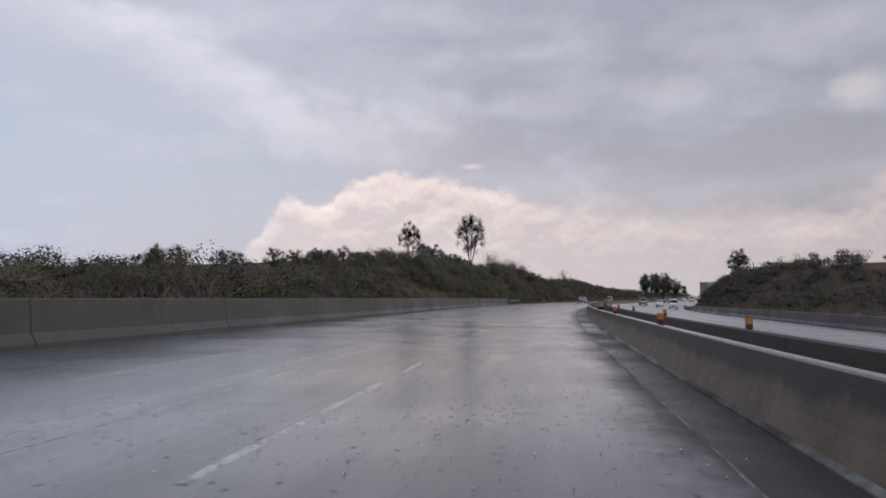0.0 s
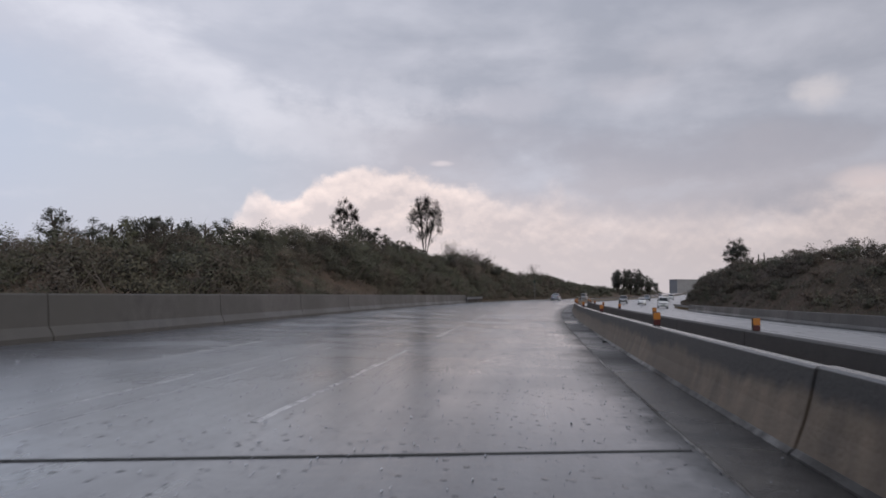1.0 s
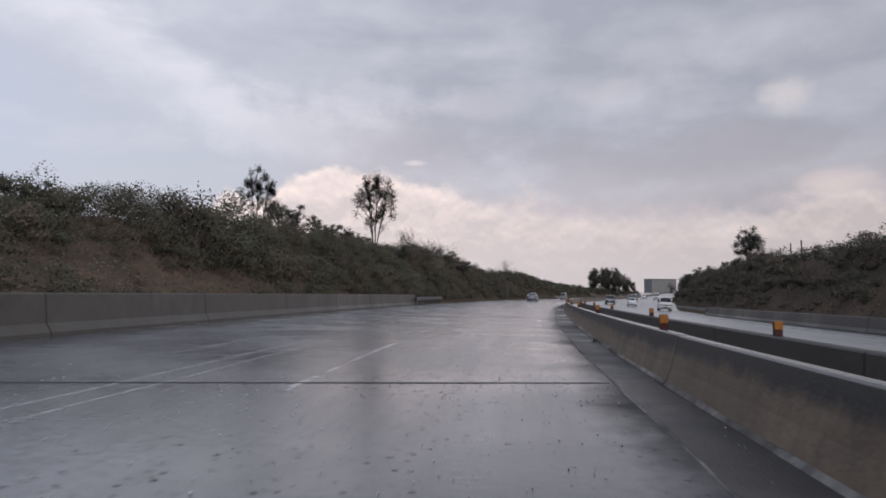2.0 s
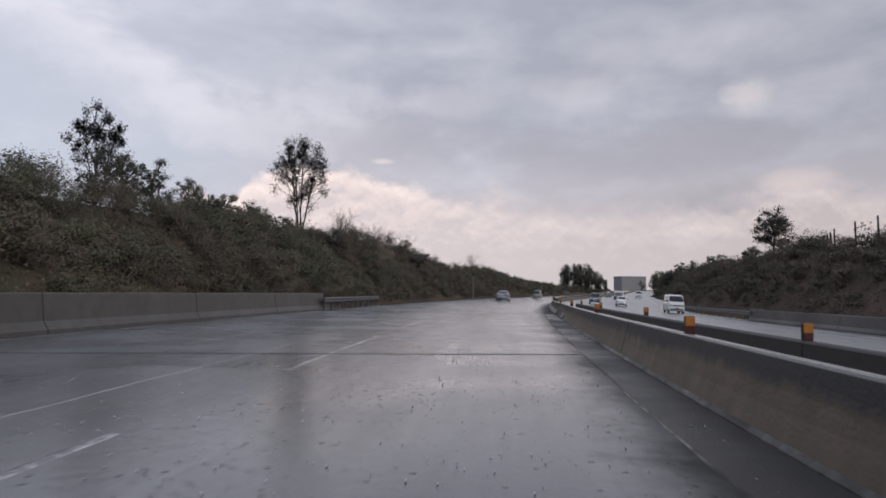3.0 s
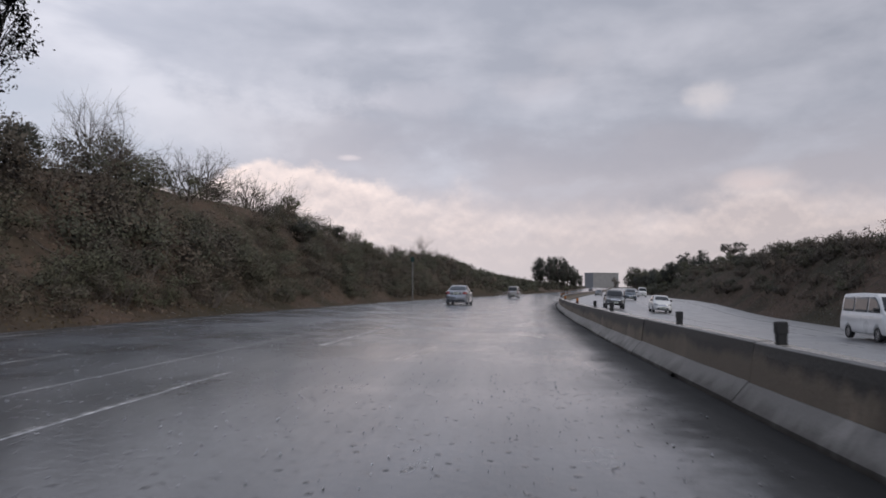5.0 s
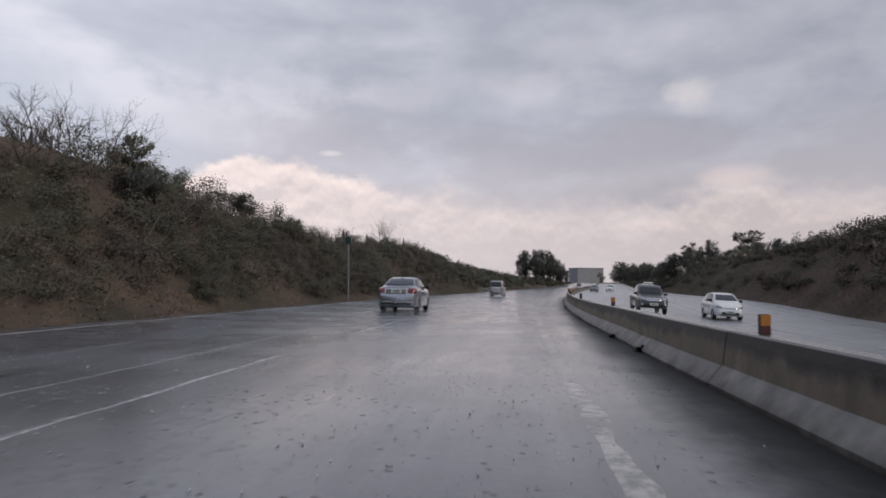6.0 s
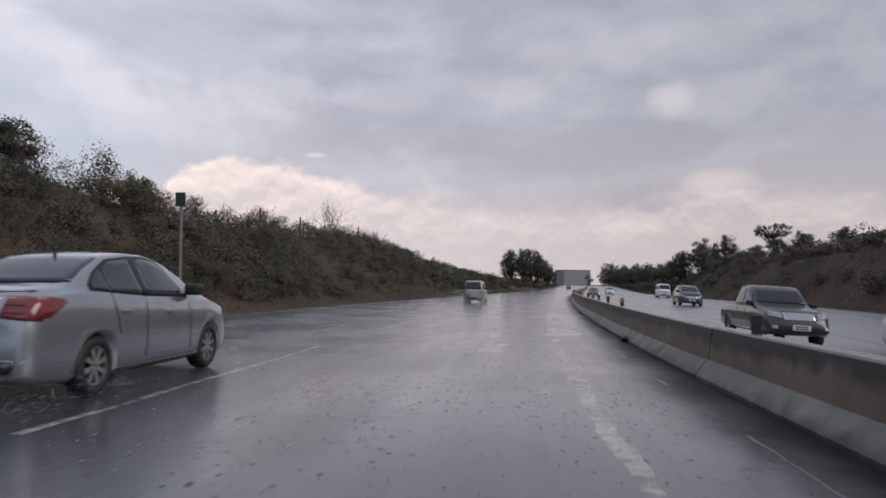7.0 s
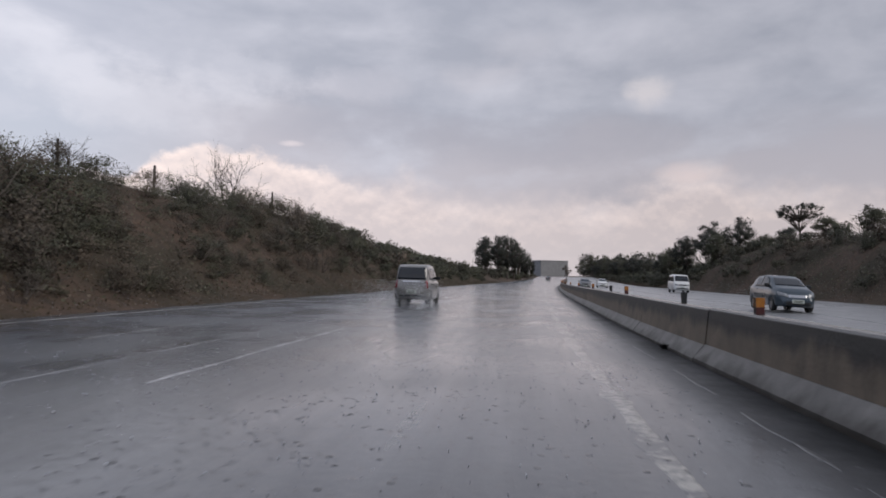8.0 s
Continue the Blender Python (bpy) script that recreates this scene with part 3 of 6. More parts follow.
def build_ground():
    ss = steps(-690, -60, 30) + steps(-57, 340, 1.6) + steps(345, 620, 5) + steps(630, 980, 25)
    oo = ([-520, -400, -300, -220, -160, -110, -80, -60, -48, -40, -34] + steps(-31, -12.6, 0.85) + [-11.8, -11.3, -10.7, -10.4, -5, 1.8, 2.75, 3.9, 4.4]
          + [10, 17.0, 17.2, 17.9, 18.4] + steps(19, 31, 0.9) + [34, 40, 48, 60, 80, 110, 160, 220, 300, 400, 520])
    vs = [tuple(P(s, o, ground_z(s, o))) for s in ss for o in oo]
    n = len(oo)
    fs = [(i * n + j, i * n + j + 1, (i + 1) * n + j + 1, (i + 1) * n + j) for i in range(len(ss) - 1) for j in range(n - 1)]
    ob = new("ground", mesh_np("ground", vs, fs, SOIL, smooth=True))
    tagged(ob, "wet brown scrubland soil rising in banks beside the road", "ground", kind="structure")


build_ground()


def ribbon(name, mt, ss, left, right, label, cat, up=0.0, cols=6, kind="structure", skirt=False, rel=None):
    """A strip of carriageway with road coordinates in its uv map."""
    vs, uvs = [], []
    for s in ss:
        a, b = left(s), right(s)
        for j in range(cols + 1):
            o = a + (b - a) * j / cols
            if skirt and 0 < j < cols:
                o = a + min(0.03, (b - a) * 0.3) if j == 1 else b - min(0.03, (b - a) * 0.3)
            vs.append(tuple(P(s, o, deck(o) + (-0.001 if skirt and j in (0, cols) else up))))
            uvs.append((s, o))
    n = cols + 1
    fs = [(i * n + j, i * n + j + 1, (i + 1) * n + j + 1, (i + 1) * n + j) for i in range(len(ss) - 1) for j in range(cols)]
    me = mesh_np(name, vs, fs, mt, smooth=not skirt)
    lay = me.uv_layers.new(name="road")
    idx = np.empty(len(me.loops), np.int32)
    me.loops.foreach_get("vertex_index", idx)
    lay.data.foreach_set("uv", np.asarray(uvs, np.float32)[idx].ravel())
    if rel:
        lay = me.uv_layers.new(name="margin")
        m = [(q, o - rel(q)) for q, o in uvs]
        lay.data.foreach_set("uv", np.asarray(m, np.float32)[idx].ravel())
    ob = new(name, me)
    return tagged(ob, label, cat, kind=kind)


MEDIAN = [(-700, 1.9), (60, 1.9), (109, 2.45), (110, 2.36), (125, 2.36), (145, 2.38), (172, 2.42), (190, 2.65), (230, 3.0), (1000, 3.0)]


def median(s):
    return table(MEDIAN, s)


LONG = steps(-300, -40, 10) + steps(-36, 330, 2) + steps(336, 900, 6)
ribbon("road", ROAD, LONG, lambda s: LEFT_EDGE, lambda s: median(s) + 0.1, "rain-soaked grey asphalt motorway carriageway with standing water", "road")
ribbon("road", ROAD_CHURNED_HAZY, LONG, lambda s: median(s) + (2.2 if s < 113 else 0.6), right_edge,
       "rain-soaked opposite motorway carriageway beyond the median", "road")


def stripe(mt, a, b, o, w, label, ragged=0.35, step=0.6):
    """A painted line a few millimetres proud, its edges worn unevenly."""
    def half(s, k):
        n = noise.noise(Vector((s * 0.9, k, o(s)))) + 0.6 * noise.noise(Vector((s * 2.7, k + 5, 0)))
        return w / 2 * max(0.12, 1 - ragged * 0.5 + ragged * 1.5 * n)
    return ribbon("lane_marking", mt, steps(a, b, step), lambda s: o(s) - half(s, 1.0), lambda s: o(s) + half(s, 9.0), label, "road marking", up=0.004, cols=3, skirt=True)


LANE_A = lambda s: table([(-700, -2.12), (12, -2.15), (23, -2.27), (42, -2.47), (75, -3.0), (110, -3.65), (150, -3.6), (180, -3.7), (1000, -3.7)], s)
LANE_B = lambda s: min(LANE_A(s) - 3.3, -5.9)
for k in range(-3, 24):
    a = k * 12.4 + 4.0
    stripe(PAINT, a, a + 8.0, LANE_A, 0.14, "worn white broken lane line under water")
    stripe(PAINT_FAINT, a + 4, a + 9.5, LANE_B, 0.14, "faint white broken lane line under water")
stripe(PAINT_FAINT, -60, 62, lambda s: LANE_A(s) - 1.58, 0.09, "faint old line on wet asphalt", 0.8)
stripe(PAINT_FAINT, -60, 62, lambda s: LANE_A(s) - 2.05, 0.10, "faint old line on wet asphalt", 0.7)
stripe(PAINT_CHALK, 62, 330, lambda s: LANE_A(s) - 1.3, 0.10, "faint old line on wet asphalt", 0.8)
stripe(PAINT, -60, 150, lambda s: LEFT_EDGE + 0.75, 0.16, "white edge line beside the shoulder")
stripe(PAINT_EDGE, 150, 420, lambda s: LEFT_EDGE + 0.75, 0.16, "bright white edge line beside the shoulder", 0.2)
stripe(PAINT_YELLOW, 132, 330, lambda s: median(s) - 1.6, 0.28, "worn yellowish edge line beside the median", 0.45, 0.3)
# ribbon of foamy water beside the barrier, drawn as strokes of chalky paint
_chalk = random.Random(5)
_a = 160.0
while _a < 236:
    _b = _a + _chalk.uniform(0.5, 2.2)
    _shift = _chalk.uniform(-0.03, 0.03)
    stripe(PAINT_CHALK, _a, _b, lambda s: median(s) - 0.52 + _shift, 0.075, "thin broken ribbon of foamy water beside the barrier, drawn as chalky paint", 1.0, 0.25)
    _a = _b + _chalk.uniform(0.4, 3.2)
stripe(PAINT, -60, 420, lambda s: right_edge(s) - 2.2, 0.16, "white edge line of the opposite carriageway")
stripe(PAINT_FAINT, -60, 420, lambda s: 8.3, 0.14, "faint lane line of the opposite carriageway")
stripe(PAINT_FAINT, -60, 420, lambda s: 11.9, 0.14, "faint lane line of the opposite carriageway")


def deck_joint(s0):
    """Expansion joint, slightly skew to the road."""
    oo = steps(LEFT_EDGE + 0.3, median(s0) - 0.65, 1.2)
    vs = [tuple(P(s0 + 0.3 * (o - 1.2) + d, o, deck(o) + z)) for d, z in ((-0.032, 0.002), (-0.022, 0.008), (0.022, 0.008), (0.032, 0.002)) for o in oo]
    n = len(oo)
    fs = [(r * n + k, r * n + k + 1, (r + 1) * n + k + 1, (r + 1) * n + k) for r in range(3) for k in range(n - 1)]
    tagged(new("expansion_joint", mesh_np("expansion_joint", vs, fs, JOINT)), "black rubber expansion joint across the bridge deck",
           "expansion joint", kind="structure")


for s in (28.5, 55.5, 82.5, 109.7):
    deck_joint(s)


def gutter_edge(s):
    n = noise.noise(Vector((s * 0.2, 3.3, 0))) + 0.7 * noise.noise(Vector((s * 0.9, 1.3, 0))) + 0.4 * noise.noise(Vector((s * 2.3, 7.3, 0)))
    return median(s) - 0.58 - 0.03 * n


NEAR = steps(-36, 330, 0.5)
ribbon("shoulder", SHOULDER, NEAR, lambda s: median(s) - 2.3, lambda s: median(s) + 0.04, "coarse drained asphalt shoulder, darkened further for the barrier's reflection",
       "shoulder", up=0.0015, cols=8, rel=lambda s: median(s) + table([(-700, 0.0), (118, 0.0), (150, 0.25), (186, 0.5), (1000, 0.5)], s))
BRIDGE = steps(-36, 109.4, 0.5)
ribbon("gutter", GUTTER, BRIDGE, gutter_edge, lambda s: median(s) + 0.05, "dark coarse drained gutter strip at the foot of the barrier",
       "gutter", up=0.007, cols=2)
ribbon("gutter_edging", CONCRETE_FOOT, BRIDGE, lambda s: gutter_edge(s) - 0.035, lambda s: gutter_edge(s) + 0.004, "thin worn concrete edging beside the gutter",
       "edging", up=0.011, cols=3, skirt=True)

# ======================= median barriers =======================
FOOT_LOW = [(0.045, -0.12), (0.045, 0.02), (0.085, 0.06), (0.50, 0.06), (0.50, -0.12)]
FOOT = [(0.0, -0.12), (0.0, 0.06), (0.17, 0.26), (0.56, 0.26), (0.56, -0.12)]
WALL_LOW = [(0.09, 0.06), (0.165, 0.26), (0.21, 0.42), (0.262, 0.65), (0.28, 0.675), (0.385, 0.675), (0.405, 0.65), (0.49, 0.06)]
WALL_MID = [(0.185, 0.26), (0.24, 0.53), (0.455, 0.53), (0.51, 0.26)]
CAP_MID = [(0.24, 0.53), (0.255, 0.645), (0.275, 0.675), (0.42, 0.675), (0.44, 0.645), (0.455, 0.53)]
CAP_TALL = [(0.225, 0.56), (0.245, 0.66), (0.265, 0.685), (0.43, 0.685), (0.45, 0.66), (0.465, 0.56)]
WALL_TALL = [(0.185, 0.26), (0.225, 0.56), (0.465, 0.56), (0.51, 0.26)]


def taller(s):
    """Extra height of the median barrier along the cutting."""
    return table([(-700, 0.0), (168, 0.0), (189, 0.10), (206, 0.16), (1000, 0.16)], s)


def barrier(name, a, b, offset, wall, label, length=6.0, gap=0.03, foot=FOOT):
    root = new(name)
    tagged(root, label, "barrier", kind="structure")
    s = a
    rnd = random.Random(7)
    while s < b - 0.5:
        e = min(b, s + length)
        dz = rnd.uniform(-0.008, 0.008)
        lift = lambda q: deck(offset(q)) + dz
        off = lambda q: offset(q) + dz
        part("barrier_foot", sweep(foot, steps(s + gap / 2, e - gap / 2, 1.5), off, lift), CONCRETE_FOOT if wall is not WALL_TALL else CONCRETE_PALE, root)
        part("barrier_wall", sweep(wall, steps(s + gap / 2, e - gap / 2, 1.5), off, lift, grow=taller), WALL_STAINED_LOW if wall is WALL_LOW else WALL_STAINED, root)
        if wall is not WALL_LOW:
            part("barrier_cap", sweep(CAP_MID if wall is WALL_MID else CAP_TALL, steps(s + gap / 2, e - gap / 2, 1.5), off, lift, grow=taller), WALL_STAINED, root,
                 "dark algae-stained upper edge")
        s = e
    return root


barrier("median_barrier", 102, 110.0, median, WALL_MID, "stained concrete median barrier with a broad pale foot, dripping wet")
barrier("median_barrier", -52.5, 102, median, WALL_LOW, "low stained concrete median barrier with narrow pale foot, dripping wet", length=27.0, gap=0.045, foot=FOOT_LOW)
barrier("median_barrier", 110.1, 326, median, WALL_TALL, "stained concrete median barrier with pale sloping foot, dripping wet")
barrier("median_barrier", 326, 620, median, WALL_TALL, "distant concrete median barrier", length=14)
far_off = lambda s: 3.75 + (0.0 if s < 95 else 0.0)
FAR_WALL = [(0.0, -0.7), (0.06, 0.64), (0.09, 0.665), (0.24, 0.665), (0.27, 0.64), (0.42, -0.1), (0.42, -0.7)]
_root = tagged(new("median_barrier"), "dark soaked concrete barrier of the opposite bridge deck", "barrier", kind="structure")
for k in range(27):
    part("barrier_wall", sweep(FAR_WALL, steps(-48 + 6 * k + 0.015, min(113.5, -42 + 6 * k - 0.015), 1.5), far_off, lambda s: deck(3.75)), CONCRETE_DARK, _root)

# ======================= side walls and rails =======================
def left_wall(s):
    return table([(-700, -9.4), (40, -9.5), (70, -10.3), (112, -10.7)], s)


WALL_SEC = [(0.0, -0.2), (0.0, 0.10), (-0.12, 0.30), (-0.17, 0.93), (-0.19, 0.96), (-0.38, 0.96), (-0.42, 0.92), (-0.46, -0.2)]
_root = tagged(new("parapet_wall"), "weathered grey concrete parapet wall along the shoulder", "wall", kind="structure")
_s = -60.0
while _s < 104:
    part("parapet_panel", sweep(WALL_SEC, steps(_s + 0.02, _s + 7.98, 2.0), left_wall, lambda s: deck(left_wall(s))), PARAPET, _root)
    _s += 8
END_SEC = [(o, z * 0.99) for o, z in WALL_SEC]
part("parapet_panel", sweep(END_SEC, steps(_s + 0.02, 109.5, 1.5), left_wall, lambda s: deck(left_wall(s)) - max(0, s - 106) * 0.11), PARAPET, _root)

_root = tagged(new("parapet_wall"), "grey concrete parapet wall beside the opposite carriageway", "wall", kind="structure")
RWALL_SEC = [(-o, z * 0.86) for o, z in WALL_SEC]
_s = -60.0
while _s < 118:
    part("parapet_panel", sweep(RWALL_SEC, steps(_s + 0.02, _s + 7.98, 2.0), lambda s: right_edge(s) - 0.6, lambda s: deck(17.0)), PARAPET, _root)
    _s += 8


def guard_rail(a, b, offset, side, label, post=STEEL):
    """W-beam on steel posts."""
    root = tagged(new("guard_rail"), label, "guard rail", kind="structure")
    beam = [(0, 0.42), (0.05, 0.46), (0.05, 0.51), (0, 0.55), (0, 0.59), (0.05, 0.63), (0.05, 0.68), (0, 0.72)]
    sec = [(side * o, z) for o, z in beam] + [(side * (o - 0.012), z) for o, z in reversed(beam)]
    part("beam", sweep(sec, steps(a, b, 2.0), offset, lambda s: deck(offset(s))), STEEL, root)
    s = a + 0.5
    while s < b:
        o = offset(s) - side * 0.10
        bm = sweep([(-0.05, -0.4), (0.05, -0.4), (0.05, 0.74), (-0.05, 0.74)], [s - 0.035, s + 0.035], lambda q: o, lambda q: deck(o))
        part("post", bm, post, root)
        s += 2.0
    return root


guard_rail(107.0, 126.0, lambda s: table([(107, -10.5), (126, -11.7)], s), 1, "galvanised steel guard rail at the end of the parapet")
guard_rail(123.6, 150.0, lambda s: right_edge(s) - 0.5, -1, "galvanised steel guard rail on ochre posts beside the opposite carriageway", OCHRE)


_root = part("retaining_wall", sweep([(0.0, -1.4), (0.0, 0.30), (0.03, 0.33), (0.30, 0.33), (0.33, 0.30), (0.33, -1.4)], steps(129.5, 140.5, 1.6), lambda s: 19.7), PARAPET)
tagged(_root, "short grey concrete retaining wall at the foot of the bank", "retaining wall", kind="structure")


def delineator(s, o, z, reflector, tall=0.26, wide=0.045):
    """Small post with a reflector on the barrier's top."""
    bm = bmesh.new()
    box(bm, (-wide, -0.04, -0.01), (wide, 0.04, tall), 0.012)
    root = part("delineator_post", bm, BLACK)
    h = radians(heading(s))
    p = P(s, o, z)
    root.matrix_world = Matrix.Translation(p) @ Matrix.Rotation(-h, 4, "Z")
    for side in (-1, 1):
        bm = bmesh.new()
        box(bm, (-wide - 0.003, side * 0.042 - 0.006, tall * 0.45), (wide + 0.003, side * 0.042 + 0.006, tall * 0.97), 0.004)
        part("reflector", bm, AMBER if reflector else BLACK, root, "amber reflector" if reflector else "")
        if reflector:
            bm = bmesh.new()
            box(bm, (-wide - 0.002, side * 0.042 - 0.005, tall * 0.04), (wide + 0.002, side * 0.042 + 0.005, tall * 0.44), 0.004)
            part("lower_reflector", bm, DARK_RED, root, "dark red lower reflector")
    tagged(root, "small post with amber reflector on a concrete barrier" if reflector else "small black post standing on a concrete barrier",
           "delineator", group="barrier delineators")


for k in range(-1, 10):                      # pairs on both bridge barriers
    s = 14.5 + 10.6 * k
    delineator(s, median(s) + 0.345, deck(median(s)) + 0.675, True, 0.23, 0.058)
    delineator(s, 3.75 + 0.165, deck(3.75) + 0.665, True, 0.23, 0.058)
for k in range(1, 26):                       # beyond the bridge, amber posts and plain black ones between them
    s = 109.9 + 11.75 * k
    delineator(s, median(s) + 0.345, deck(median(s)) + 0.685 + taller(s), k not in (1, 2, 5), 0.22, 0.05)
    if k % 6 in (0, 1, 2):
        delineator(s + 4.1, median(s + 4.1) + 0.345, deck(median(s)) + 0.685 + taller(s + 4.1), False, 0.20, 0.045)
for s in (114.0, 118.4, 188.6):
    delineator(s, median(s) + 0.345, deck(median(s)) + 0.685 + taller(s), False, 0.20, 0.045)

# ======================= vegetation =======================


def leaf_quads(rnd, centres, size, droop=0.0):
    """Leaf clumps as small bent quads round the centres; returns verts and quads."""
    n = len(centres)
    d = rnd.normal(size=(n, 3))
    d[:, 2] -= droop
    d /= np.linalg.norm(d, axis=1)[:, None]
    e = rnd.normal(size=(n, 3))
    e -= d * (d * e).sum(1)[:, None]
    e /= np.linalg.norm(e, axis=1)[:, None]
    ln = (size * rnd.uniform(0.6, 1.5, n))[:, None]
    wd = ln * rnd.uniform(0.35, 0.6, n)[:, None]
    c = np.asarray(centres)
    v = np.stack([c - d * ln * 0.5, c + e * wd * 0.5, c + d * ln * 0.5, c - e * wd * 0.5], 1).reshape(-1, 3)
    f = np.arange(4 * n).reshape(n, 4)
    return v, f


def leaf_tips(rnd, centres, size):
    """Small pointed leaves as single triangles."""
    v, f = leaf_quads(rnd, centres, size)
    v = v.reshape(-1, 4, 3)[:, 1:].reshape(-1, 3)
    return v, np.arange(len(v)).reshape(-1, 3)


def blob_points(rnd, blobs, n):
    """Points in the outer shells of a group of ellipsoids (centre, radii)."""
    w = np.array([b[1][0] * b[1][1] for b in blobs])
    pick = rnd.choice(len(blobs), n, p=w / w.sum())
    u = rnd.normal(size=(n, 3))
    u /= np.linalg.norm(u, axis=1)[:, None]
    r = rnd.uniform(0.35, 1.0, n) ** 0.5
    u *= (r * (1 + 0.2 * rnd.normal(size=n)).clip(0.5, 1.06))[:, None]
    c = np.array([b[0] for b in blobs])[pick]
    q = np.array([b[1] for b in blobs])[pick]
    out = u / np.linalg.norm(u, axis=1)[:, None] + 0.8 * (c - (0, 0, 0.35)) + (0, 0, 0.15)
    return c + u * q, out


def tube(path, r0, r1, sides=4):
    """A tapered tube along the path; verts and quads."""
    path = np.asarray(path, float)
    n = len(path)
    vs = []
    for i in range(n):
        d = path[min(i + 1, n - 1)] - path[max(i - 1, 0)]
        d /= np.linalg.norm(d) + 1e-9
        a = np.cross(d, (0.31, 0.95, 0.1))
        a /= np.linalg.norm(a) + 1e-9
        b = np.cross(d, a)
        r = r0 + (r1 - r0) * i / (n - 1)
        for k in range(sides):
            t = 2 * math.pi * k / sides
            vs.append(path[i] + r * (math.cos(t) * a + math.sin(t) * b))
    fs = [(i * sides + k, i * sides + (k + 1) % sides, (i + 1) * sides + (k + 1) % sides, (i + 1) * sides + k)
          for i in range(n - 1) for k in range(sides)]
    return np.array(vs), np.array(fs)


def join(bits):
    vs, fs, n = [], [], 0
    for v, f in bits:
        vs.append(v)
        fs.append(f + n)
        n += len(v)
    return np.concatenate(vs), np.concatenate(fs)


def branches(rnd, base, way, length, radius, level, spread=0.6, rise=0.25, split=(2, 4), tips=None, bits=None, bend=0.16, sides=4):
    """Limbs that fork and thin out; returns the tubes and the tips."""
    bits = [] if bits is None else bits
    tips = [] if tips is None else tips
    p, d = np.array(base, float), np.array(way, float)
    d /= np.linalg.norm(d)
    path, k = [p], (4 if level > 1 else 2)
    for i in range(k):
        d = d + rnd.normal(size=3) * bend + np.array((0, 0, rise * 0.12))
        d /= np.linalg.norm(d)
        p = p + d * length / k
        path.append(p)
    bits.append(tube(path, radius, radius * 0.6, sides if level > 1 else 3))
    if level == 0:
        tips.extend((path[-1], path[-2]))
        return bits, tips
    for i in range(rnd.integers(split[0], split[1] + 1)):
        q = path[-1] if i == 0 else path[rnd.integers(k // 2, k + 1)]
        w = d * 0.9 + rnd.normal(size=3) * spread
        w[2] += rise
        branches(rnd, q, w, length * rnd.uniform(0.6, 0.85), radius * 0.58, level - 1, spread, rise, split, tips, bits, bend, sides)
    return bits, tips


def bush_proto(seed, leaves, size, twigs=10, wide=1.0, solid=True):
    """A shrub about 1 m in radius: fine leaves over dense inner foliage, and twigs, as arrays."""
    rnd = np.random.default_rng(seed)
    blobs = []
    for i in range(rnd.integers(6, 11)):
        a, r = rnd.uniform(0, 6.28), rnd.uniform(0.1, 0.75) * wide
        blobs.append(((r * math.cos(a), r * math.sin(a), rnd.uniform(0.35, 1.25)), (rnd.uniform(0.3, 0.55), rnd.uniform(0.3, 0.55), rnd.uniform(0.22, 0.42))))
    pts, out = blob_points(rnd, blobs, leaves)
    up = pts[:, 2] > -0.05
    pts, out = pts[up], out[up]
    lv, lf = leaf_tips(rnd, pts, size)
    ln = np.repeat(out, 3, axis=0)
    if solid:
        inner, out = blob_points(rnd, [(c, tuple(0.7 * r for r in q)) for c, q in blobs], max(90, int(leaves * 0.4)))
        up = inner[:, 2] > 0.1
        lv, lf = join([(lv, lf), leaf_tips(rnd, inner[up], size * 1.4)])
        ln = np.concatenate([ln, np.repeat(out[up], 3, axis=0)])
    tw = []
    for i in range(twigs):
        a = rnd.uniform(0, 6.28)
        b, _ = branches(rnd, (0.15 * math.cos(a), 0.15 * math.sin(a), 0), (math.cos(a) * 0.5, math.sin(a) * 0.5, 1.0), 0.75, 0.02, 1, 0.5, 0.2, (2, 3), sides=3)
        tw += b
    tv, tf = join(tw)
    return lv, lf, tv, np.concatenate([tf[:, :3], tf[:, [0, 2, 3]]]), ln


PROTOS = [bush_proto(100 + i, 290, 0.155, 1) for i in range(6)]
NEAR_PROTOS = [bush_proto(150 + i, 760, 0.078, 1) for i in range(6)]
FAR_PROTOS = [bush_proto(180 + i, 170, 0.25, 1) for i in range(4)]
BARE_PROTOS = [bush_proto(200 + i, 24, 0.07, 12, 1.0, False) for i in range(3)]


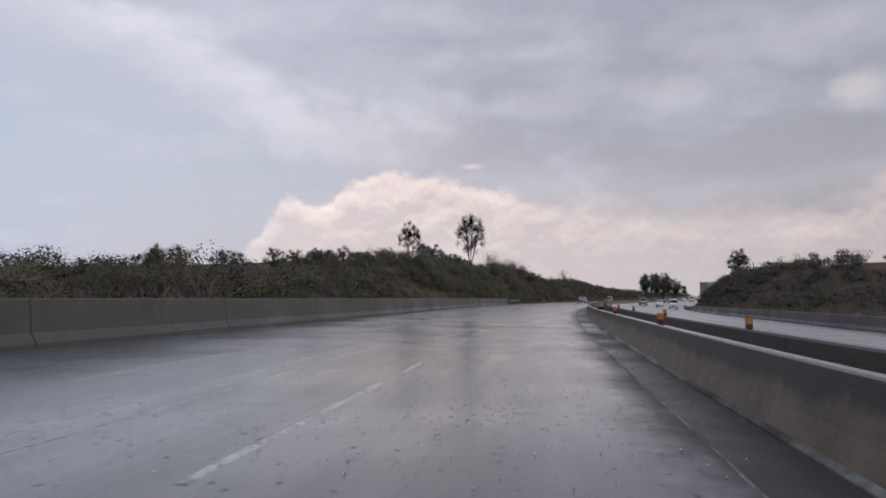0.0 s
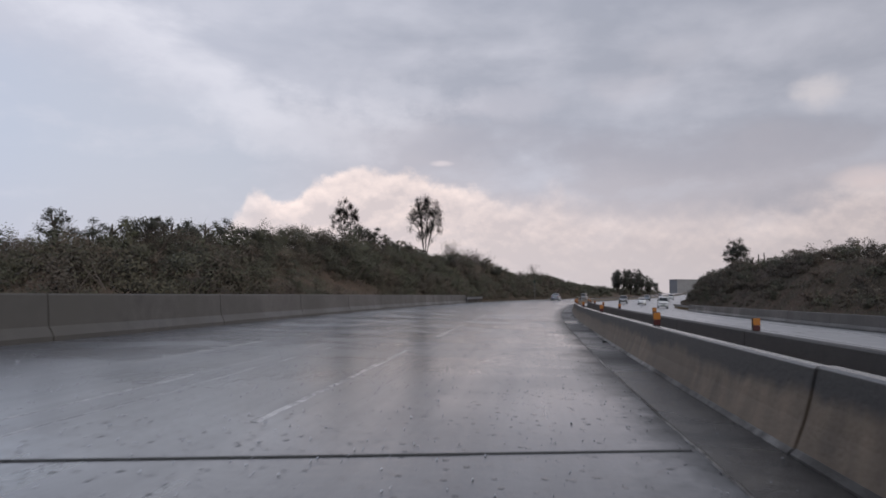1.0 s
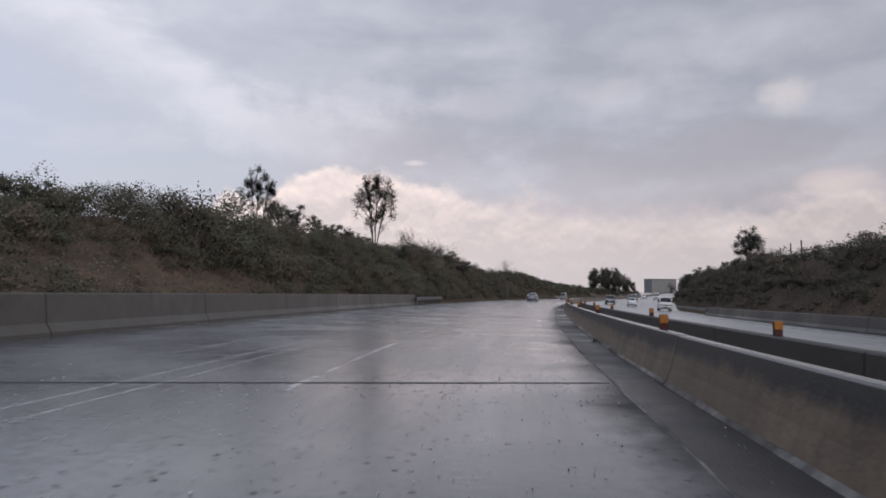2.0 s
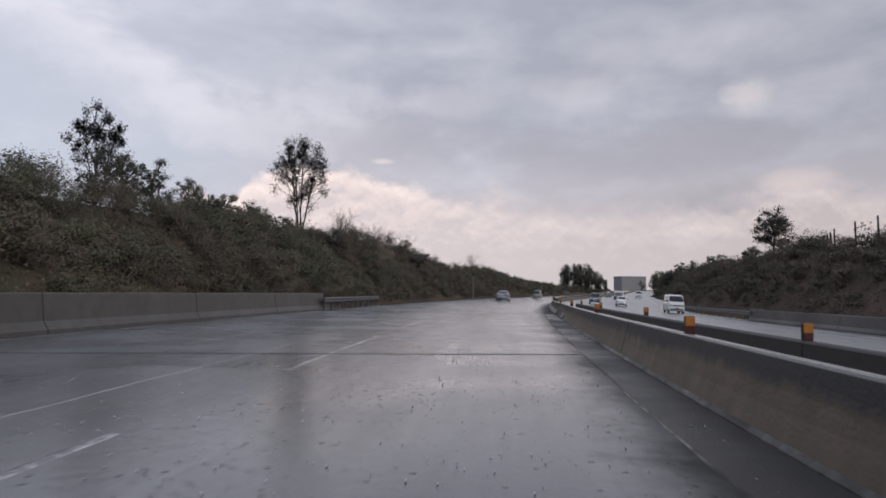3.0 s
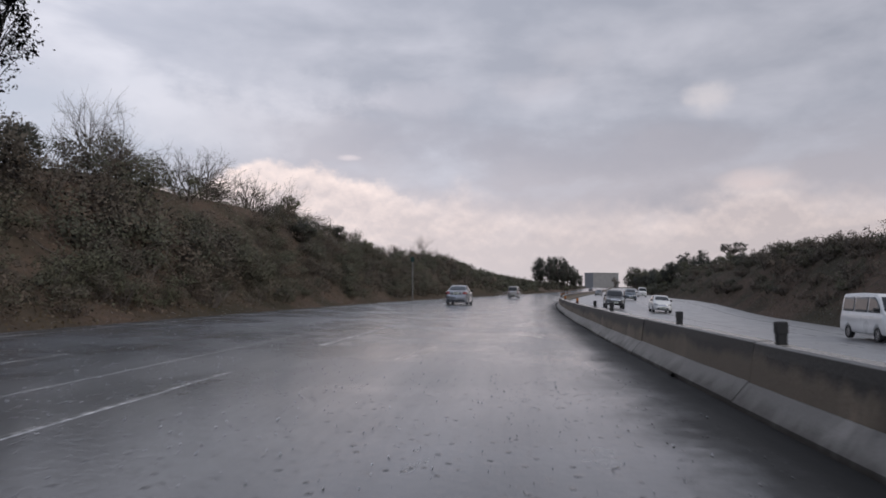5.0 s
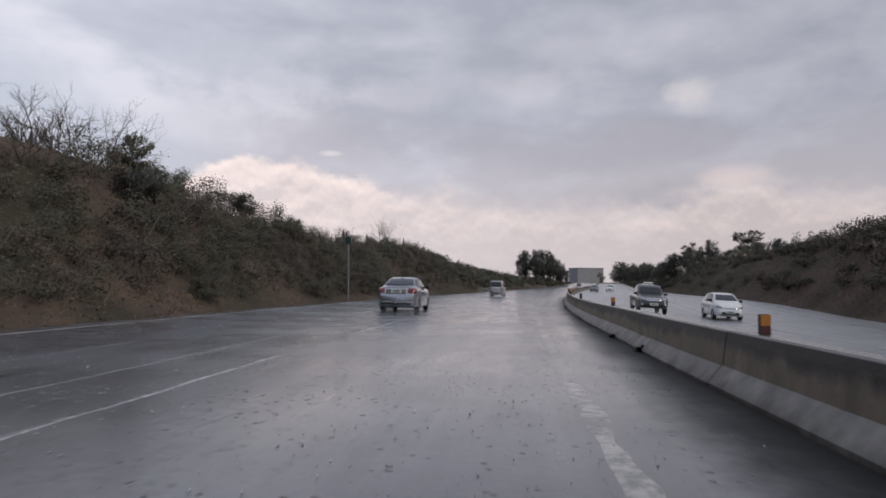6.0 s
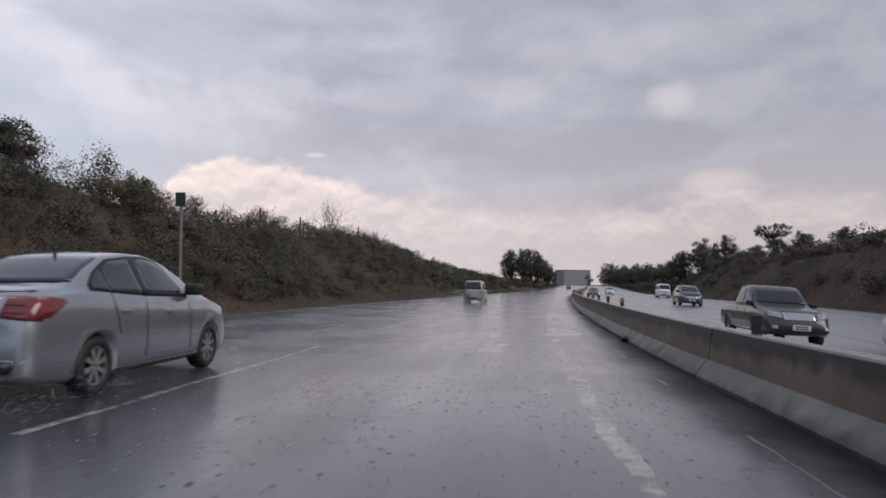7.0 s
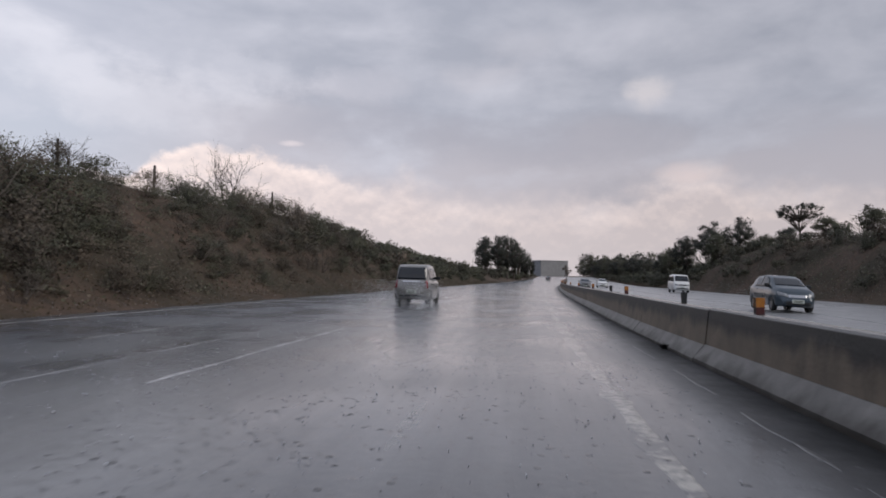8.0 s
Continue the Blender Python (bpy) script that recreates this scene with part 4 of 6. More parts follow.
def scatter(name, places, protos, mats, label, category):
    """One mesh of many shrubs: places are (x, y, z, size, turn, which)."""
    leaf, twig, lean = [], [], []
    for x, y, z, size, turn, which in places:
        lv, lf, tv, tf, ln = protos[which % len(protos)]
        c, s_ = math.cos(turn), math.sin(turn)
        rot = np.array(((c, s_, 0), (-s_, c, 0), (0, 0, 1.0)))
        squash = np.array((1.0, 1.0, 0.85 + 0.3 * ((which * 37) % 10) / 10))
        leaf.append((lv @ rot * size * squash + (x, y, z), lf))
        twig.append((tv @ rot * size * squash + (x, y, z), tf))
        lean.append(ln @ rot)
    lv, lf = join(leaf)
    tv, tf = join(twig)
    vs = np.concatenate([lv, tv])
    fs = np.concatenate([lf, tf + len(lv)])
    idx = np.concatenate([np.zeros(len(lf), np.int32), np.ones(len(tf), np.int32)])
    me = mesh_np(name, vs, fs, mats, idx)
    tone = np.array([((w * 53 + int(turn * 1000)) % 97) / 96 for _, _, _, _, turn, w in places])
    own = np.concatenate([np.repeat(tone, [len(v) for v, _ in leaf]), np.repeat(tone, [len(v) for v, _ in twig])])
    me.attributes.new("shrub", "FLOAT", "POINT").data.foreach_set("value", own.astype(np.float32))
    set_bulge(me, np.concatenate(lean + [np.zeros((len(tv), 3))]))
    ob = new(name, me)
    return tagged(ob, label, category, kind="stuff")


def on_ground(s, o, sink=0.1):
    p = P(s, o, ground_z(s, o) - sink)
    return p


_r = random.Random(11)
green, dry, bare, near_green, near_dry, far_scrub = [], [], [], [], [], []


def sow(n, s_lo, s_hi, offsets, sizes, g, d):
    for _ in range(n):
        s = _r.uniform(s_lo, s_hi)
        o = offsets()
        if 0 < o < 26:
            o += right_edge(s) - 17.6
        size = _r.uniform(*sizes) * (0.7 if -13.6 < o < 20.6 else 1.0)
        if s > 193 and o < -18:
            size *= 0.84
        if -20.0 < o < -13.6:                  # thickets and gaps
            size *= 1.0 + 0.5 * max(-0.45, min(1.0, 2.2 * noise.noise(Vector((s * 0.11, o * 0.16, 6.6)))))
        p = on_ground(s, o, 0.15 * size)
        row = (p.x, p.y, p.z, size, _r.uniform(0, 6.28), _r.randrange(60))
        q = _r.random()
        if s < 13:
            continue
        if s < 245 and -30 < o < 0 and q < d:
            (near_green if q < g else near_dry).append(row)
        elif s > 262 and q < d:
            far_scrub.append(row)
        else:
            (green if q < g else dry if q < d else bare).append(row)


sow(560, -30, 200, lambda: -12.2 - 11.0 * _r.random(), (0.8, 1.7), 0.62, 0.90)
sow(200, 105, 215, lambda: -12.3 - 5.0 * _r.random(), (0.9, 1.6), 0.6, 0.97)
sow(170, 90, 215, lambda: 19.8 + 7.5 * _r.random(), (0.8, 1.5), 0.36, 0.92)
sow(60, 36, 80, lambda: -_r.uniform(19.5, 26), (0.8, 1.35), 0.25, 0.93)
sow(280, 165, 270, lambda: -12.7 - 7.0 * _r.random(), (0.55, 1.15), 0.45, 0.93)
sow(130, 80, 128, lambda: -15.0 - 7.0 * _r.random(), (0.9, 1.6), 0.75, 0.97)
sow(210, 18, 66, lambda: -_r.uniform(18.5, 23.5), (0.75, 1.2), 0.25, 0.98)
sow(90, 100, 152, lambda: -12.2 - 2.6 * _r.random(), (0.9, 1.5), 0.6, 0.97)
sow(90, 96, 130, lambda: -12.8 - 8.0 * _r.random(), (0.9, 1.5), 0.7, 0.95)
sow(420, 195, 340, lambda: -13.2 - 10.0 * _r.random() ** 0.8, (0.7, 1.55), 0.55, 0.87)
sow(520, 20, 330, lambda: 19.6 + 10.0 * _r.random() ** 0.85, (0.6, 1.3), 0.40, 0.84)
sow(230, -20, 340, lambda: -_r.uniform(20.5, 25), (0.9, 1.75), 0.62, 0.82)
sow(260, 20, 400, lambda: _r.uniform(25.5, 36), (0.9, 1.7), 0.55, 0.80)
sow(120, 330, 560, lambda: -_r.uniform(13.5, 34), (1.2, 2.6), 0.75, 0.95)
sow(260, 295, 620, lambda: 19.5 + 24 * _r.random() ** 1.7, (1.2, 2.8), 0.75, 0.95)
scatter("roadside_scrub", near_green, NEAR_PROTOS, [LEAF, TWIG], "dense small-leaved olive scrub on the road bank", "scrub")
scatter("roadside_scrub", near_dry, NEAR_PROTOS[::-1], [LEAF_DRY, TWIG], "brown small-leaved scrub on the road bank", "scrub")
scatter("roadside_scrub", far_scrub, FAR_PROTOS, [LEAF, TWIG], "distant dark scrub on the road banks", "scrub")
scatter("roadside_scrub", green, PROTOS, [LEAF, TWIG], "dense olive-green scrub on the road banks", "scrub")
scatter("roadside_scrub", dry, PROTOS[::-1], [LEAF_DRY, TWIG], "brown half-dry scrub on the road banks", "scrub")
scatter("roadside_scrub", bare, BARE_PROTOS, [LEAF_DRY, TWIG], "leafless twiggy scrub on the road banks", "scrub")


def carpet(name, n, s_lo, s_hi, o_lo, o_hi, size, mt, label, seed, lift=0.25, power=1.0):
    """Low undergrowth over a bank: leaf clumps close to the ground."""
    rnd = np.random.default_rng(seed)
    ss = s_lo + (s_hi - s_lo) * rnd.random(n)
    oo = o_lo + (o_hi - o_lo) * rnd.random(n) ** power
    if o_lo > 0:
        oo = oo + np.array([right_edge(q) - 17.6 for q in ss])
    c = [P(a, b, ground_z(a, b) + lift * rnd.random() ** 2) for a, b in zip(ss, oo)]
    v, f = leaf_tips(rnd, np.array([tuple(p) for p in c]), size)
    side = 1.0 if o_lo < 0 else -1.0           # the banks face the road
    lean = rnd.normal(size=(n, 3)) * 0.35 + (0.45 * side, -0.1 * side, 1.0)
    tagged(new(name, set_bulge(mesh_np(name, v, f, mt), np.repeat(lean, 3, axis=0))), label, "undergrowth", kind="stuff")


carpet("undergrowth", 60000, -20, 330, -12.4, -24, 0.17, LEAF, "low green undergrowth between the scrub", 21, 0.5)
carpet("undergrowth", 60000, -20, 330, -12.0, -24, 0.16, LEAF_DRY, "low brown undergrowth between the scrub", 22, 0.4)
carpet("undergrowth", 30000, 10, 400, 19.2, 30, 0.24, LEAF, "low green undergrowth on the far bank", 23, 0.5)
carpet("undergrowth", 36000, 10, 400, 18.8, 30, 0.21, LEAF_DRY, "low brown undergrowth on the far bank", 24, 0.4)
carpet("dry_grass", 22000, 112, 345, -11.5, -14.5, 0.12, GRASS, "wet yellow-brown grass at the foot of the bank", 25, 0.25, 1.3)
carpet("dry_grass", 20000, 112, 400, 18.1, 21, 0.12, GRASS, "wet yellow-brown grass beside the opposite carriageway", 26, 0.25, 1.3)


def tree_thing(name, seed, height, trunks, crown_level, leaf_n, leaf_size, leaf_mat, label, lean=0.12, spread=0.55, rise=0.3,
               clump=0.45, trunk_r=0.12, first=0.45, split=(2, 4), droop=0.4, fill=0.3, low=0.35, apart=0.25):
    """A tree with trunk(s), limbs and a crown of leaf clumps at the limbs' tips."""
    rnd = np.random.default_rng(seed)
    bits, tips = [], []
    for k in range(trunks):
        a = rnd.uniform(0, 6.28)
        base = (apart * math.cos(a) * (trunks > 1), apart * math.sin(a) * (trunks > 1), -0.3)
        branches(rnd, base, (lean * math.cos(a), lean * math.sin(a), 1.0), height * first, trunk_r, crown_level, spread, rise, split, tips, bits, 0.10, 5)
    v, f = join(bits)
    top = v[:, 2].max()
    k = (height * 0.96) / top
    v = v * (k, k, k)
    tips = np.array(tips) * k
    root = new(name)
    part("trunk", mesh_np("trunk", v, f, BARK, smooth=True), None, root)
    if leaf_n:
        c = tips[rnd.integers(0, len(tips), leaf_n)]
        inner = v[v[:, 2] > height * low]
        some = rnd.random(leaf_n) < fill
        c = np.where(some[:, None], inner[rnd.integers(0, len(inner), leaf_n)], c)
        ball = rnd.normal(size=c.shape)
        ball *= (rnd.random(leaf_n) ** 0.4 / np.linalg.norm(ball, axis=1))[:, None]
        c = c + ball * (clump * 1.7, clump * 1.7, clump * 1.3)
        lv, lf = leaf_quads(rnd, c, leaf_size, droop)
        part("crown", mesh_np("crown", lv, lf, leaf_mat), None, root)
    return tagged(root, label, "tree")


def plant(root, s, o, turn=0.0, sink=0.0, z=None, scale=1.0):
    p = P(s, o, ground_z(s, o) - sink) if z is None else P(s, o, z)
    root.matrix_world = Matrix.Translation(p) @ Matrix.Rotation(turn, 4, "Z") @ Matrix.Scale(scale, 4)
    return root


def gum(seed, height, width, clumps, leaf_n, leaf_size, label, bare=0.26):
    """Slender trunks from one base and drooping leaf clumps in an airy egg-shaped crown."""
    rnd = np.random.default_rng(seed)
    stems, bits = [], []
    for k in range(4):
        a = 1.57 * k + rnd.uniform(-0.5, 0.5)
        reach, h = width * rnd.uniform(0.12, 0.30), height * rnd.uniform(0.80, 0.96)
        q = np.linspace(0, 1, 9)
        wob = np.cumsum(rnd.normal(size=(9, 2)) * 0.06, axis=0)
        path = np.stack([math.cos(a) * (0.025 * height + reach * q ** 1.2) + wob[:, 0], math.sin(a) * (0.025 * height + reach * q ** 1.2) + wob[:, 1], -0.3 + (h + 0.3) * q], 1)
        stems.append(path)
        bits.append(tube(path, height * 0.0085, 0.015, 6))
    mid, tall = (1 + bare) / 2, (1 - bare) / 2 * 0.97
    u = rnd.normal(size=(clumps, 3))
    u /= np.linalg.norm(u, axis=1)[:, None]
    u *= (rnd.uniform(0.05, 1.0, clumps) ** 0.42)[:, None]
    c = u * (width * 0.46, width * 0.46, height * tall) + (0, 0, height * mid)
    c[:, :2] *= (1.0 - 0.30 * ((c[:, 2] - height * mid) / (height * tall)).clip(-0.6, 1))[:, None] * 0.97
    for p in c:
        low = p[2] - height * rnd.uniform(0.08, 0.18)
        best = min((m for st in stems for m in st if m[2] <= max(low, height * 0.16)), key=lambda m: np.linalg.norm(m - p))
        knee = best * 0.45 + p * 0.55 + (0, 0, 0.25)
        bits.append(tube([best, knee, p], height * 0.0032, 0.008, 3))
    v, f = join(bits)
    root = new("gum_tree")
    part("trunk", mesh_np("trunk", v, f, GUM_BARK, smooth=True), None, root)
    w = rnd.uniform(0.25, 1.5, clumps)
    pick = rnd.choice(clumps, leaf_n, p=w / w.sum())
    r = width * 0.036 * (0.7 + 0.6 * w)[pick][:, None]
    lv, lf = leaf_quads(rnd, c[pick] + rnd.normal(size=(leaf_n, 3)) * r * (0.8, 0.8, 0.95), leaf_size, 1.2)
    part("crown", mesh_np("crown", lv, lf, LEAF_DARK), None, root)
    return tagged(root, label, "tree")


def thick_tree(name, seed, height, width, low, leaf_n, leaf_size, leaf_mat, label, lumps=22, squash=1.0, grain=1.0):
    """A dense broad-leaved tree: trunk, limbs and an uneven crown of lumps from low * height up to its top."""
    rnd = np.random.default_rng(seed)
    bits = []
    trunk = np.stack([rnd.normal(size=6).cumsum() * 0.05 * width / 4, rnd.normal(size=6).cumsum() * 0.05 * width / 4, np.linspace(-0.4, height * 0.8, 6)], 1)
    bits.append(tube(trunk, 0.02 * height + 0.04, 0.04, 6))
    mid, tall = height * (1 + low) / 2, height * (1 - low) / 2
    u = rnd.normal(size=(lumps, 3))
    u /= np.linalg.norm(u, axis=1)[:, None]
    u *= (rnd.uniform(0.15, 1.0, lumps) ** 0.4)[:, None]
    rad = grain * width * rnd.uniform(0.11, 0.21, lumps) * (1.4 - 0.55 * np.linalg.norm(u, axis=1))
    c = u * (width * 0.40, width * 0.40, tall * 0.86) + (0, 0, mid)
    for p in c:
        q = trunk[np.argmin(np.abs(trunk[:, 2] - p[2] * 0.72))]
        bits.append(tube([q, q * 0.4 + p * 0.6 + (0, 0, 0.1 * width * 0.2), p], 0.006 * height + 0.02, 0.015, 4))
    v, f = join(bits)
    root = new(name)
    part("trunk", mesh_np("trunk", v, f, BARK, smooth=True), None, root)
    pick = rnd.choice(lumps, leaf_n, p=rad ** 2 / (rad ** 2).sum())
    d = rnd.normal(size=(leaf_n, 3))
    d *= (rad[pick] * rnd.uniform(0.55, 1.25, leaf_n) / np.linalg.norm(d, axis=1))[:, None]
    lv, lf = leaf_tips(rnd, c[pick] + d * (1, 1, squash), leaf_size)
    ln = [np.repeat(d / rad[pick][:, None] + 1.2 * u[pick], 3, axis=0)]
    inner = rnd.choice(lumps, lumps * 30)
    d = rnd.normal(size=(lumps * 30, 3))
    d *= (rad[inner] * rnd.uniform(0.1, 0.75, lumps * 30) / np.linalg.norm(d, axis=1))[:, None]
    lv, lf = join([(lv, lf), leaf_tips(rnd, c[inner] + d * (1, 1, squash), float(rad.mean()) * 0.6)])
    ln.append(np.repeat(d / rad[inner][:, None] + 1.2 * u[inner], 3, axis=0))
    part("crown", set_bulge(mesh_np("crown", lv, lf, leaf_mat), np.concatenate(ln)), None, root)
    return tagged(root, label, "tree")


# tall gum on the bank and its smaller neighbour
plant(gum(15, 12.3, 7.0, 105, 8200, 0.19, "tall slender gum tree with an airy dark crown on the bank"), 143.6, -25.4, 0.4)
plant(gum(53, 7.9, 4.6, 70, 5000, 0.15, "small dark gum tree above the scrub on the bank"), 112.6, -28.2, 1.2)

# leafless trees on the crest
BARE_TREES = [(148.5, -21.5, 5.4), (152, -22.5, 5.2), (145.5, -20.5, 3.8), (158, -21, 4.0), (169.5, -21, 4.6), (233.7, -22.7, 5.2), (206, -22, 2.5), (214, -22, 2.7),
              (60, -24, 3.0), (66, -21, 2.6), (243, -21, 2.6), (262, -20, 2.2), (92, -22, 2.6), (163, -19, 2.5), (155, -20.5, 3.8), (160.5, -22, 3.6), (166, -21.5, 3.2), (57.5, -20.5, 3.4), (141.5, 28, 2.9)]
for k, (s, o, h) in enumerate(BARE_TREES):
    plant(tree_thing("bare_tree", 40 + k, h * 0.92, 4, 4, 0, 0.1, None, "small leafless tree with fine grey branches on the crest", lean=0.85, spread=0.62,
                     rise=0.2, trunk_r=0.034, first=0.28, split=(2, 4), apart=0.02), s, o, k * 1.3, 0.1)
# leafy trees on the crests
LEAFY = [(172, -20.5, 2.6, 2.6, 84), (157.5, 28.4, 7.0, 5.6, 61), (236, 30, 3.0, 3.2, 68), (252, 31, 3.2, 3.4, 69), (168, -17.5, 2.4, 2.8, 71),
         (193, -19.5, 2.4, 2.6, 72), (172, 29, 3.2, 3.0, 73), (186, -20.5, 2.3, 2.6, 76), (310, 24.5, 8.0, 6.0, 64), (305, 28.0, 9.2, 6.5, 65), (316, 22.6, 6.6, 5.5, 66),
         (300, 31.0, 8.6, 6.0, 67), (322, 25.5, 7.2, 6.0, 74), (296, 27.0, 5.6, 5.0, 75), (276, 31, 2.9, 3.4, 77), (262, 30.5, 2.6, 3.2, 78), (284, 30.5, 3.2, 3.6, 63)]
for s, o, h, w, sd in LEAFY:
    plant(thick_tree("roadside_tree", sd, h, w, 0.12, int(700 + 420 * h), 0.17 + 0.012 * h, LEAF_DARK if sd % 3 else LEAF, "dark leafy tree standing on the road bank",
                     lumps=30 + int(h * 3), squash=0.85, grain=0.8), s, o, sd * 0.7, 0.1)
# low thorny scrub trees along the open crest and a thicket below the tall gum
SCRUB = np.random.default_rng(404)
for k in range(50):
    if k > 33:
        s = 107 + 1.9 * (k - 34) + SCRUB.uniform(-0.5, 0.5)
        o, top, w = -SCRUB.uniform(23.2, 25.4), table([(106, 10.4), (118, 10.2), (126, 9.3), (138, 9.2)], s) + SCRUB.uniform(-0.4, 0.3), SCRUB.uniform(2.6, 3.6)
    elif k < 22:
        s = 28 + 2.3 * k + SCRUB.uniform(-1, 1)
        o, top, w = -SCRUB.uniform(21.5, 25.5), 4.0 + 0.068 * (s - 28) + SCRUB.uniform(-0.7, 0.35), SCRUB.uniform(2.2, 3.6)
    else:
        s = 128.5 + 1.2 * (k - 22) + SCRUB.uniform(-0.5, 0.5)
        o, top, w = -SCRUB.uniform(18.5, 22.5), 7.4 + 0.07 * (s - 128) + SCRUB.uniform(-0.7, 0.4), SCRUB.uniform(2.4, 3.6)
    h = max(1.3, top - ground_z(s, o))
    plant(thick_tree("scrub_tree", 500 + k, h, w, 0.10, int(1300 + 250 * h), 0.11, LEAF_DARK if k % 3 else LEAF, "low thorny scrub tree with thin twigs on the bank's crest",
                     26, 0.8, 0.8), s, o, k * 0.9, 0.1)
# flat-topped thorn tree
plant(thick_tree("thorn_tree", 83, 8.7, 8.4, 0.62, 1500, 0.17, LEAF_DARK, "flat-topped thorn tree on the far bank", 70, 0.8, 0.42), 293, 37.6, 0.5, 0.1)
# far grove beside the road and woods in the distance
for k, (s, o, h, w) in enumerate([(390, -16.5, 13.2, 5.5), (399, -14.5, 14.6, 5.0), (408, -17.5, 15.6, 5.5), (417, -14.0, 13.6, 4.6), (427, -15.5, 15.8, 5.5), (438, -13.8, 15.0, 5), (447, -16, 16.2, 5.2),
                                  (458, -15.5, 13.8, 7.5), (470, -13.5, 12.8, 7), (484, -14.0, 12.0, 7), (428, -20, 13.6, 8), (450, -21, 13.2, 8), (516, -13.2, 9.5, 4.6), (396, -20.5, 12.4, 6.5), (408, -22.5, 13.4, 6.5), (420, -25, 13.0, 7)]):
    plant(thick_tree("grove_tree", 300 + k, h, w, 0.10, 2300, 0.42, LEAF_DARK, "tall dark tree of a dense grove beside the motorway", 34), s, o, k, 0.2)
for k in range(72):
    s, o, h = 470 + _r.random() * 230, _r.uniform(20, 120), _r.uniform(4.0, 7.0)
    if k == 0:
        s, o, h = 591, 18.6, 14.5
    elif k < 45:
        s, o, h = 326 + k * 7.4, 19.5 + (8 - 0.07 * k) * _r.random(), 5.2 + 0.14 * k + 2.6 * _r.random()
    plant(thick_tree("distant_tree", 400 + k, h, h * 0.85, 0.06 if k else 0.3, 520, 0.55, LEAF_DARK if k % 2 else LEAF, "distant roadside tree blurred by rain", 14), s, o, k, 0.3)
for k in range(26):
    s, o, h = 500 + _r.random() * 250, -_r.uniform(16, 110), _r.uniform(3.0, 6.0)
    plant(thick_tree("distant_tree", 500 + k, h, h * 0.9, 0.06, 420, 0.55, LEAF_DARK if k % 2 else LEAF, "distant roadside tree blurred by rain", 12), s, o, k, 0.3)
# wood closing the view beyond the bend, with one tall tree over it
for k in range(17):
    o, h = 33 + 4.6 * k + _r.uniform(-1.5, 1.5), _r.uniform(8.5, 12.0)
    plant(thick_tree("distant_tree", 560 + k, h, 8.5, 0.04, 700, 0.6, LEAF if k % 3 else LEAF_DRY, "distant olive-green tree in a wood blurred by rain", 16), 700 + _r.uniform(-8, 8), o, k, 0.3)
plant(thick_tree("distant_tree", 590, 18.5, 13.0, 0.3, 1300, 0.6, LEAF_DARK, "tall distant tree rising over the wood", 26), 702, 45, 1.0, 0.3)


# ======================= posts, sign, far building =======================
POLE = material("weathered_grey_pole", (0.20, 0.20, 0.20), (0.13, 0.13, 0.13), rough=0.5, scale=10, bump=0.1)
SIGN_GREEN = material("dark_green_sign", (0.018, 0.045, 0.04), (0.012, 0.032, 0.028), rough=0.45, scale=6)
WOOD = material("dark_fence_post", (0.06, 0.05, 0.045), (0.035, 0.03, 0.027), rough=0.9, scale=6, bump=0.3)
WALL_FAR = material("rain_grey_plaster", (0.24, 0.24, 0.245), (0.19, 0.19, 0.195), rough=0.8, scale=0.4, bump=0.1)
ROOF_FAR = material("grey_sheet_roof", (0.2, 0.205, 0.21), (0.17, 0.17, 0.175), rough=0.6, scale=0.4)


def rod(bm, a, b, r, sides=8, r1=None):
    """A round bar from a to b into bm."""
    a, b = Vector(a), Vector(b)
    m = Matrix.Translation((a + b) / 2) @ (b - a).to_track_quat("Z", "Y").to_matrix().to_4x4()
    bmesh.ops.create_cone(bm, cap_ends=True, segments=sides, radius1=r, radius2=r if r1 is None else r1, depth=(b - a).length, matrix=m)
    return bm


_p = P(183.6, -11.9, ground_z(183.6, -11.9))
_root = new("marker_sign")
_root.matrix_world = Matrix.Translation(_p) @ Matrix.Rotation(-radians(heading(183.6)), 4, "Z")
part("pole", rod(bmesh.new(), (0, 0, -0.3), (0, 0, 4.35), 0.055, 10), POLE, _root)
part("sign_panel", box(bmesh.new(), (-0.19, -0.085, 3.85), (0.19, -0.06, 4.35), 0.01), SIGN_GREEN, _root, "dark green sign panel")
tagged(_root, "narrow green marker sign on a grey pole beside the shoulder", "sign")

for k, (s, o, h) in enumerate([(126.5, 27.4, 7.6), (131, 27.5, 7.6), (135.6, 27.5, 7.4), (136.6, 27.6, 7.15), (137.2, 27.5, 7.1), (200, -22.5, 1.3), (207, -22.3, 1.5),
                               (214, -22.1, 1.8), (222, -21.8, 1.7), (148, -20.2, 1.9), (240, -21.6, 1.7)]):
    z = ground_z(s, o)
    p = P(s, o, z)
    if o > 0:
        h -= z
    bm = rod(bmesh.new(), (0, 0, -0.3), (0.04 * (k % 3 - 1), 0.03, h), 0.085, 8, 0.07)
    ob = part("fence_post", bm, WOOD)
    ob.matrix_world = Matrix.Translation(p)
    tagged(ob, "dark weathered fence post standing on the bank's crest", "fence post", group="fence posts on the crest")


